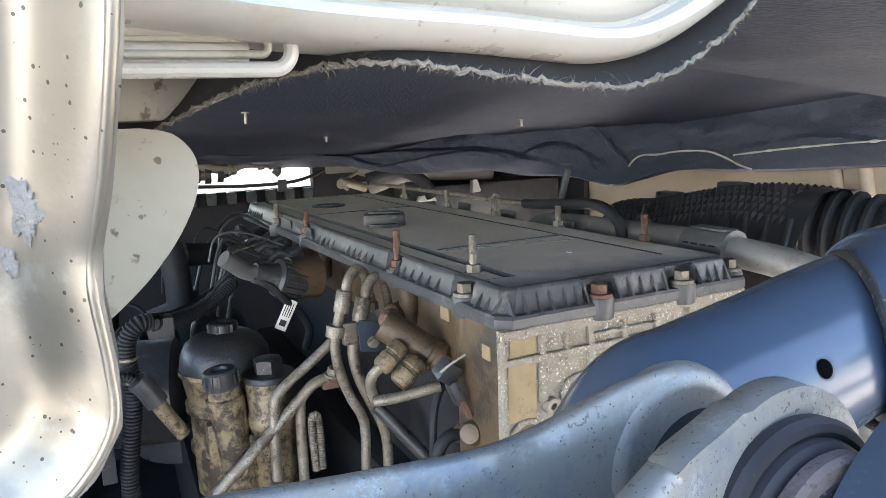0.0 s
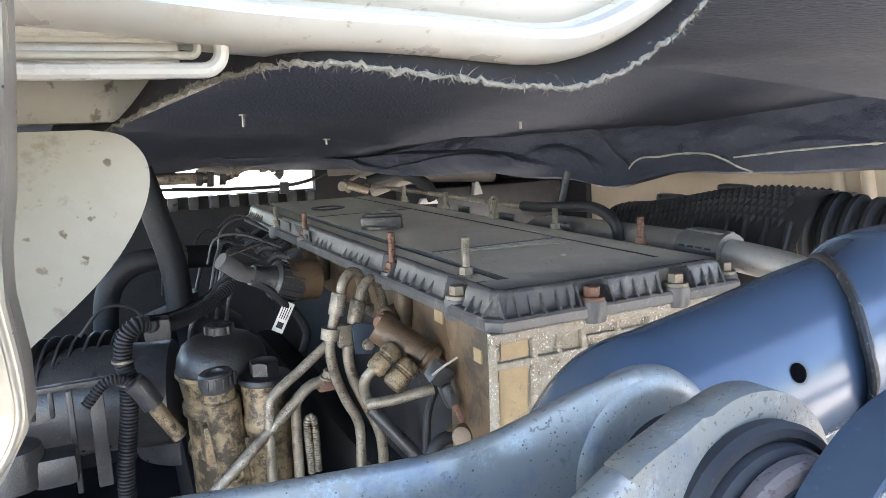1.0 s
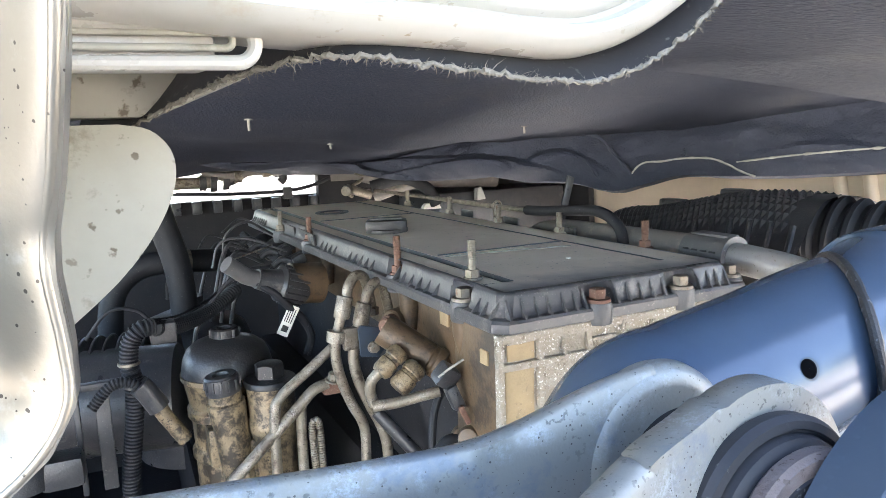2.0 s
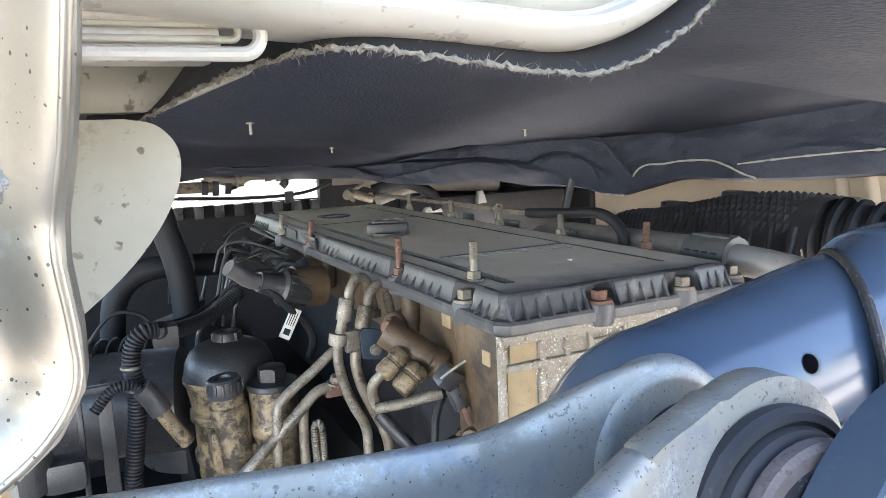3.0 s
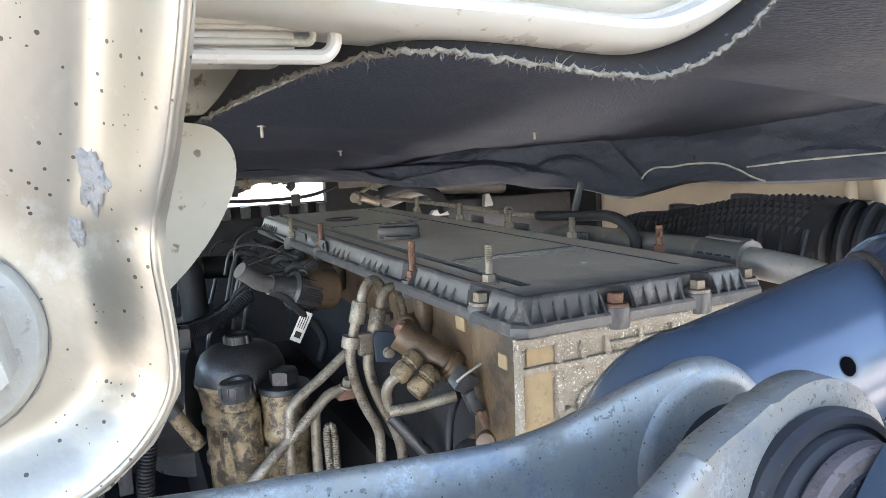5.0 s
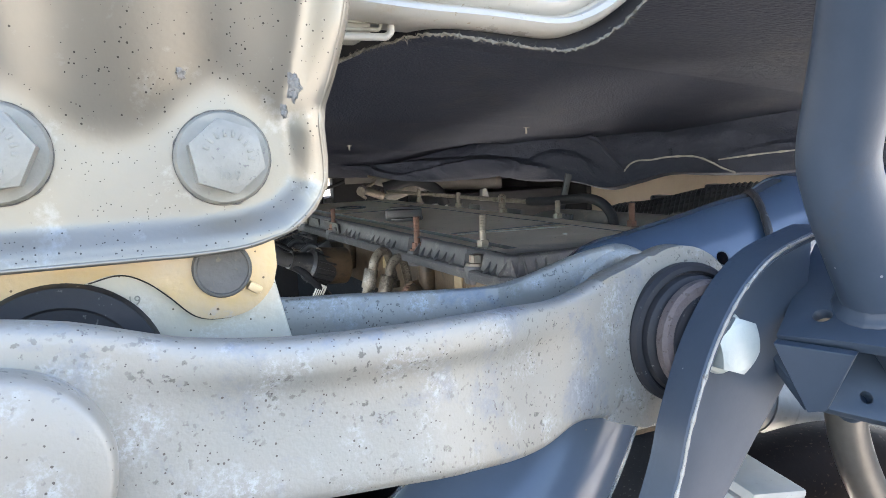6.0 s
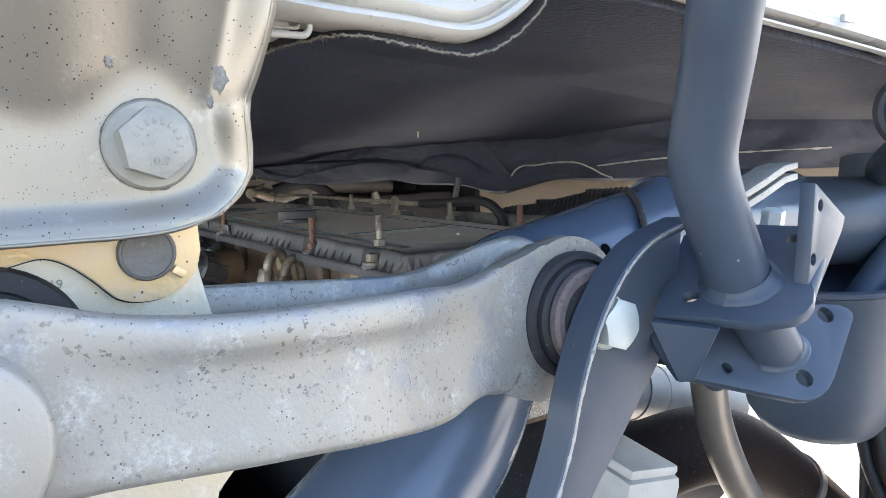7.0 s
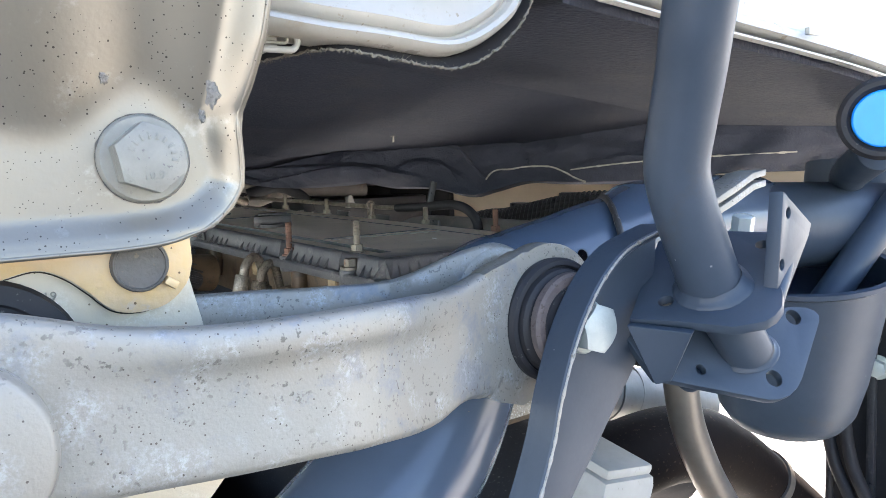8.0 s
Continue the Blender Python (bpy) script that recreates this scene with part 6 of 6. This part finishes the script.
for y, z in ((0.68, -0.058), (0.76, -0.050), (0.84, -0.050), (0.92, -0.045)):
    part("injector_plug", merged(box(0.030, 0.018, 0.016, 0.003, pose(-0.030, y, z, 0, -20, 0)), box(0.022, 0.012, 0.011, 0.002, pose(-0.052, y, z - 0.008, 0, -20, 0))), PLASTIC, head)
wire = engine_thing("sensor_wires", "thin looping sensor wires along the head", "wiring")
for pts in ([(-0.06, 0.62, -0.035), (-0.12, 0.66, -0.012), (-0.16, 0.68, -0.02), (-0.175, 0.68, -0.06)], [(-0.04, 0.80, -0.03), (-0.09, 0.80, 0.0), (-0.13, 0.80, -0.02), (-0.14, 0.80, -0.06)], [(-0.04, 0.90, -0.03), (-0.08, 0.92, -0.005), (-0.12, 0.92, -0.03)]):
    part("wire", sweep(pts, 0.0022, 8), PLASTIC, wire)

# injector harness under the cover's flange, with branches and clips
harness = engine_thing("injector_harness", "black corrugated injector harness with plugs and metal clips", "wiring")
part("conduit", hose([(-0.075, 0.56, -0.075), (-0.062, 0.64, -0.062), (-0.060, 0.76, -0.058), (-0.064, 0.88, -0.056), (-0.060, 1.02, -0.052)], 0.0095, 0.005), RUBBER, harness)
for k, y in enumerate((0.60, 0.70, 0.80, 0.90)):
    part("plug", merged(box(0.022, 0.020, 0.018, 0.004, pose(-0.046, y, -0.048, 0, -25, 6 * k)), sweep([(-0.055, y, -0.052), (-0.072, y + 0.004, -0.046), (-0.088, y + 0.006, -0.056)], 0.0055, 10)), PLASTIC, harness)
    part("clip", ring(0.0098, 0.0118, 0.006, 0.0006, 20, facing(-0.0615, y + 0.045, -0.0585, (0, 1, 0))), PIPE_STEEL, harness, "metal clip")
rng = random.Random(5)
for k in range(9):
    y = 0.58 + 0.05 * k
    x0, x1, z1 = -0.075 - rng.uniform(0, 0.015), -0.15 - rng.uniform(0, 0.09), -0.075 - rng.uniform(0, 0.06)
    part("wire", sweep([(x0, y, -0.060), ((x0 + x1) / 2 - 0.01, y - 0.01, -0.035 - rng.uniform(0, 0.03)), (x1, y - 0.02, z1), (x1 - 0.01, y - 0.01, z1 - 0.05)], 0.0024 + rng.uniform(0, 0.0018), 8), PLASTIC, harness)

# pipe along the other side of the cover
water = engine_thing("aluminium_pipe", "dull aluminium coolant pipe with a dark clamp sleeve", "pipe")
part("hose", sweep([(0.322, 0.46, -0.040), (0.326, 0.425, -0.022), (0.330, 0.37, -0.014), (0.333, 0.28, -0.012), (0.336, 0.18, -0.010), (0.338, 0.088, -0.009)], lambda f: 0.0215 - 0.005 * (1 - step(f, 0.0, 0.12)), 28), HOSE_BROWN, water, "brown-grey rubber hose")
part("pipe", sweep([(0.338, 0.10, -0.008), (0.342, 0.02, -0.0105), (0.352, -0.04, -0.018), (0.368, -0.085, -0.036), (0.380, -0.11, -0.075), (0.385, -0.12, -0.2)], 0.0185, 28), ALU, water)
clamp = part("clamp_sleeve", merged(sweep([(0.3375, 0.106, -0.0085), (0.3395, 0.040, -0.0085)], 0.0232, 32), span(0.332, 0.352, 0.044, 0.102, 0.0125, 0.0165, 0.0015)), SLEEVE_GREY, water, "grey clamp sleeve with a bolted strip")
part("band", sweep([(0.3393, 0.046, -0.0085), (0.3395, 0.038, -0.0085)], 0.0248, 32), SLEEVE_GREY, clamp)
for k in range(4):
    part("slot", box(0.0012, 0.009, 0.0022, 0.0003, pose(0.3155, 0.052 + 0.014 * k, -0.002, 0, 20, 0)), INK, clamp)
gas = engine_thing("breather_rod", "dark breather rod with rubber sleeve above the cover", "pipe")
part("rod", sweep([(0.305, 1.22, 0.012), (0.305, 0.80, 0.016), (0.302, 0.52, 0.018), (0.300, 0.43, 0.020)], 0.0045, 10), PIPE_STEEL, gas)
part("sleeve", sweep([(0.300, 0.435, 0.020), (0.300, 0.38, 0.023), (0.299, 0.30, 0.030), (0.300, 0.255, 0.033), (0.303, 0.225, 0.026), (0.307, 0.208, 0.010), (0.310, 0.205, -0.01)], 0.0080, 16), RUBBER, gas)
part("loop", merged(ring(0.005, 0.009, 0.006, 0.0015, 20, facing(0.296, 0.53, 0.022, (0, -1, 0))), span(0.290, 0.302, 0.527, 0.533, -0.02, 0.016, 0.002)), PIPE_STEEL, gas)
part("bar", sweep([(0.30, 1.2, 0.0), (0.24, 1.18, 0.02), (0.21, 1.12, 0.02)], 0.012, 12), PIPE_STEEL, gas)
for y in (0.30, 0.46, 0.62):
    part("bracket", span(0.296, 0.302, y, y + 0.05, -0.04, 0.004, 0.002), PLASTIC, gas)
stay = engine_thing("support_stay", "flat steel stay behind the pipe", "stay")
part("bar", box(0.016, 0.005, 0.12, 0.001, pose(0.490, 0.60, 0.0, 0, 16, 0)), PLASTIC, stay)

# air intake duct with diamond ribs and bellows
duct = engine_thing("air_intake", "black plastic air intake with raised diamond ribs and rubber bellows", "air intake")


def duct_point(u, v):
    """u runs towards the rear, v across the top and down the near side."""
    x = 0.76 - 0.22 * v - 0.03 * u
    y = 0.62 - 0.50 * u
    hump = 0.055 * step(u, 0.0, 0.8)
    z = -0.035 + hump + 0.018 * math.sin(math.pi * min(1, v * 1.3)) - 0.09 * step(v, 0.55, 1.0)
    return Vector((x, y, z))


rows = [[duct_point(i / 40, j / 24) for j in range(25)] for i in range(41)]
part("skin", grid(rows), PLASTIC, duct)


def pyramid(u, v, du, dv, h):
    b = bmesh.new()
    c = [duct_point(u - du, v), duct_point(u, v - dv), duct_point(u + du, v), duct_point(u, v + dv)]
    n = (c[2] - c[0]).cross(c[3] - c[1]).normalized()
    if n.z < 0:
        n = -n
    top = b.verts.new(duct_point(u, v) + n * h)
    vs = [b.verts.new(p + n * 0.0005) for p in c]
    for k in range(4):
        b.faces.new((vs[k], vs[(k + 1) % 4], top))
    return b


far_ribs = bmesh.new()
for i in range(33):
    for j in range(18):
        u, v = 0.03 + 0.0272 * i + (0.0136 if j % 2 else 0), 0.035 + 0.0395 * j
        if u < 0.92 and v < 0.74:
            if u > 0.47:
                part("rib_stud", pyramid(u, v, 0.0132, 0.037, 0.0040), PLASTIC, duct, sharp=20)
            else:
                far_ribs = merged(far_ribs, pyramid(u, v, 0.0132, 0.037, 0.0040))
tagged(part("rib_field", far_ribs, PLASTIC, duct, sharp=20), kind="stuff")
for k in range(6):
    u = 0.55 + 0.08 * k
    part("side_rib", sweep([duct_point(u, 0.72) + Vector((0, 0, 0.002)), duct_point(u + 0.02, 0.85), duct_point(u + 0.03, 1.0)], 0.005, 8), PLASTIC, duct)
for u in (0.10, 0.45):
    p = duct_point(u, 0.05)
    part("lug", box(0.03, 0.06, 0.03, 0.006, Matrix.Translation(p + Vector((0, 0, 0.012)))), PLASTIC, duct)
bel = [(0.054 + (0.008 if k % 4 in (1, 2) else 0.0), 0.0065 * k) for k in range(44)]
part("bellows", lathe([(0, 0)] + bel + [(0, 0.29)], 36, facing(0.668, 0.180, -0.024, (0.25, -1, -0.10))), RUBBER, duct, "ribbed rubber bellows")

# lower engine, near-black for shade; added gearbox and frame rails close off light below
block = engine_thing("engine_block", "near-black shaded lower engine block and added bell housing", "engine")
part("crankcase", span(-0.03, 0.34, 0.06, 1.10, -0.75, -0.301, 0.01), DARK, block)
# unseen housing added to block light from the ground
part("unseen_bell_housing", lathe([(0, 0), (0.24, 0), (0.25, 0.02), (0.25, 0.10), (0.20, 0.30), (0.15, 0.55), (0, 0.55)], 40, facing(0.15, 0.09, -0.50, (0, -1, 0))), DARK, block)
# dark chassis added to shade the bay from bounced light
rails = thing("added_frame_rail", "dark frame rail and deck added to block light", "frame rail")
part("web", span(0.13, 0.138, -3.2, 2.3, 0.78, 1.05, 0.002), DARK, rails)
part("flange", span(0.138, 0.21, -3.2, 2.3, 1.042, 1.05, 0.002), DARK, rails)
part("flange", span(0.138, 0.21, -3.2, 2.3, 0.78, 0.788, 0.002), DARK, rails)
part("crossmember", span(0.21, 0.90, -0.75, -0.60, 0.85, 1.03, 0.01), DARK, rails)
# unseen deck added to darken reflections in the plate and tube
part("blocker_deck", span(-0.95, 1.80, -4.2, -0.55, 1.056, 1.064, 0.003), DARK, rails)

# ---- enclosure of the engine bay, partly added to block light ----
bay = thing("engine_bay", "dark engine bay lining, partly added to block light, and radiator", "engine bay", kind="structure")
# unseen side sheet and floor added to block side and ground light
part("side_light_blocker", span(-0.62, -0.60, 0.60, 2.6, 0.7, 1.30, 0.004), DARK, bay)
part("ground_light_blocker", span(-0.6, 0.85, -0.45, 2.1, 0.70, 0.715, 0.004), DARK, bay)
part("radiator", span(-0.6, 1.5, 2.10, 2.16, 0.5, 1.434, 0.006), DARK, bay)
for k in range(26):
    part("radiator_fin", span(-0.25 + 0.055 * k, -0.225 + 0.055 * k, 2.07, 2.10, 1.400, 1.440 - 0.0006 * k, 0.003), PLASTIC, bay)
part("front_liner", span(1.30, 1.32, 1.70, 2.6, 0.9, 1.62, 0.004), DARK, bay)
# dark sheet added to hide bright ground
part("lower_dark_sheet", span(1.46, 1.48, 1.00, 1.7, 0.95, 1.27, 0.004), DARK, bay)
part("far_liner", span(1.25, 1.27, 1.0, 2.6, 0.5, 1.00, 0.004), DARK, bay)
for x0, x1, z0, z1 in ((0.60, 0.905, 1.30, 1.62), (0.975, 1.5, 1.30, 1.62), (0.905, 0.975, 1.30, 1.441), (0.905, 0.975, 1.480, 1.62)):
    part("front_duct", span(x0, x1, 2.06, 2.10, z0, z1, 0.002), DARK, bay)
wallp = thing("bodywork_panel", "beige painted inner bodywork panel", "panel")
part("sheet", span(1.32, 1.335, 0.80, 1.72, 1.30, 1.52, 0.004), BEIGE, wallp)
part("sheet", span(1.322, 1.335, 0.30, 0.80, 1.27, 1.462, 0.004), BEIGE, wallp)
for y in (0.905, 0.845):
    part("pressing", sweep([(1.318, y, 1.30), (1.314, y, 1.38), (1.318, y + 0.02, 1.50)], 0.012, 12), BEIGE, wallp)
# pipes and couplings silhouetted in the gap over the radiator
front = thing("front_pipes", "couplings and hoses over the radiator", "pipe")
part("pipe", sweep([(-0.10, 2.0, 1.494), (0.10, 2.0, 1.491), (0.30, 2.0, 1.487)], 0.016, 18), PIPE_STEEL, front)
for x, r in ((0.262, 0.022), (0.290, 0.026), (0.322, 0.023)):
    part("coupling", sweep([(x, 2.0, 1.488), (x + 0.017, 2.0, 1.487)], r, 22), PLASTIC, front)
part("pipe", sweep([(0.24, 2.02, 1.532), (0.32, 2.02, 1.524), (0.38, 2.02, 1.518), (0.46, 2.02, 1.520)], 0.012, 16), PIPE_STEEL, front)
for x, r in ((0.440, 0.019), (0.466, 0.023), (0.500, 0.020)):
    part("coupling", sweep([(x, 2.02, 1.513), (x + 0.016, 2.02, 1.512)], r, 22), PLASTIC, front)
part("pipe", sweep([(0.27, 1.99, 1.516), (0.34, 1.99, 1.499), (0.40, 1.99, 1.511), (0.47, 1.99, 1.508), (0.55, 1.99, 1.519), (0.63, 1.99, 1.512)], 0.0125, 16), HOSE_BROWN, front, "sagging brown hose")
for x, z in ((0.352, 1.500), (0.428, 1.510), (0.565, 1.519)):
    part("coupling", sweep([(x, 1.99, z), (x + 0.020, 1.99, z + 0.001)], 0.0185, 22), PIPE_STEEL, front)
part("elbow", sweep([(0.480, 2.0, 1.505), (0.487, 2.0, 1.488), (0.476, 2.0, 1.476)], 0.012, 14), PLASTIC, front)
part("connector", merged(box(0.060, 0.03, 0.024, 0.004, Matrix.Translation((0.592, 2.0, 1.502))), box(0.022, 0.03, 0.022, 0.003, Matrix.Translation((0.570, 2.0, 1.524)))), PLASTIC, front)
part("bracket", slab([(0.33, 1.470), (0.36, 1.478), (0.40, 1.500), (0.40, 1.512), (0.35, 1.512), (0.33, 1.50)], 0.01, (), 0.002, pose(0, 2.03, 0, 90, 0, 0)), PLASTIC, front)
part("cable", sweep([(0.20, 2.0, 1.462), (0.36, 2.0, 1.452), (0.50, 2.0, 1.452), (0.58, 2.0, 1.466), (0.66, 2.0, 1.498)], 0.0055, 10), RUBBER, front)
part("cable", sweep([(0.02, 2.0, 1.470), (0.15, 2.0, 1.463), (0.28, 2.0, 1.458)], 0.004, 8), RUBBER, front)
part("cable", sweep([(0.10, 2.0, 1.528), (0.17, 2.0, 1.512), (0.24, 2.0, 1.512)], 0.003, 8), RUBBER, front)
part("cable", sweep([(0.655, 1.9, 1.425), (0.640, 1.9, 1.440), (0.660, 1.9, 1.458), (0.695, 1.9, 1.478), (0.665, 1.9, 1.492)], 0.005, 10), PIPE_STEEL, front, "bent pale pipe")
part("clip", box(0.026, 0.02, 0.034, 0.003, Matrix.Translation((0.495, 2.0, 1.446))), PLASTIC, front)
part("sleeve", sweep([(0.69, 1.9, 1.480), (0.75, 1.88, 1.462), (0.79, 1.86, 1.455)], 0.017, 18), HOSE_BROWN, front, "grey-brown hose sleeve")
part("fitting", lathe([(0, -0.03), (0.012, -0.03), (0.016, -0.01), (0.016, 0.012), (0.011, 0.02), (0.011, 0.04), (0, 0.04)], 20, facing(0.79, 1.85, 1.450, (1, -0.2, -0.1))), PLASTIC, front)
rows = []
for i in range(14):
    rows.append([(0.62 + 0.03 * i, 1.99 + 0.02 * noise.noise((i * 0.7, j * 0.9, 3)), 1.470 + 0.018 * j + 0.006 * noise.noise((i * 0.5, j, 8))) for j in range(6)])
part("heat_wrap", grid(rows), HOSE_BROWN, front, "crumpled brown heat wrap", 60, (0, -1, 0))
part("hose", sweep([(0.66, 1.75, 1.455), (0.74, 1.72, 1.472), (0.80, 1.70, 1.440), (0.82, 1.7, 1.40)], 0.016, 12), RUBBER, front)
part("hose", sweep([(0.70, 1.85, 1.43), (0.80, 1.8, 1.462), (0.92, 1.8, 1.458), (1.05, 1.8, 1.45)], 0.022, 14), HOSE_BROWN, front)
part("tray", span(0.85, 1.25, 1.75, 2.1, 1.30, 1.425, 0.01), PLASTIC, front)
part("bracket", slab([(0.900, 1.437), (0.915, 1.452), (0.930, 1.470), (0.955, 1.474), (0.980, 1.452), (0.985, 1.485), (0.895, 1.485)], 0.02, (), 0.002, pose(0, 2.055, 0, 90, 0, 0)), PLASTIC, front)
# small pale slabs for the bright patches beyond the valve cover
part("pale_piece", slab([(0.790, 1.388), (0.800, 1.402), (0.838, 1.403), (0.846, 1.386)], 0.02, (), 0.003, pose(0, 1.745, 0, 90, 0, 0)), LABEL, front, "white piece")
part("pale_piece", slab([(0.952, 1.400), (0.955, 1.434), (0.968, 1.438), (0.980, 1.402)], 0.02, (), 0.003, pose(0, 1.745, 0, 90, 0, 0)), BOX_GREY, front, "pale grey piece")
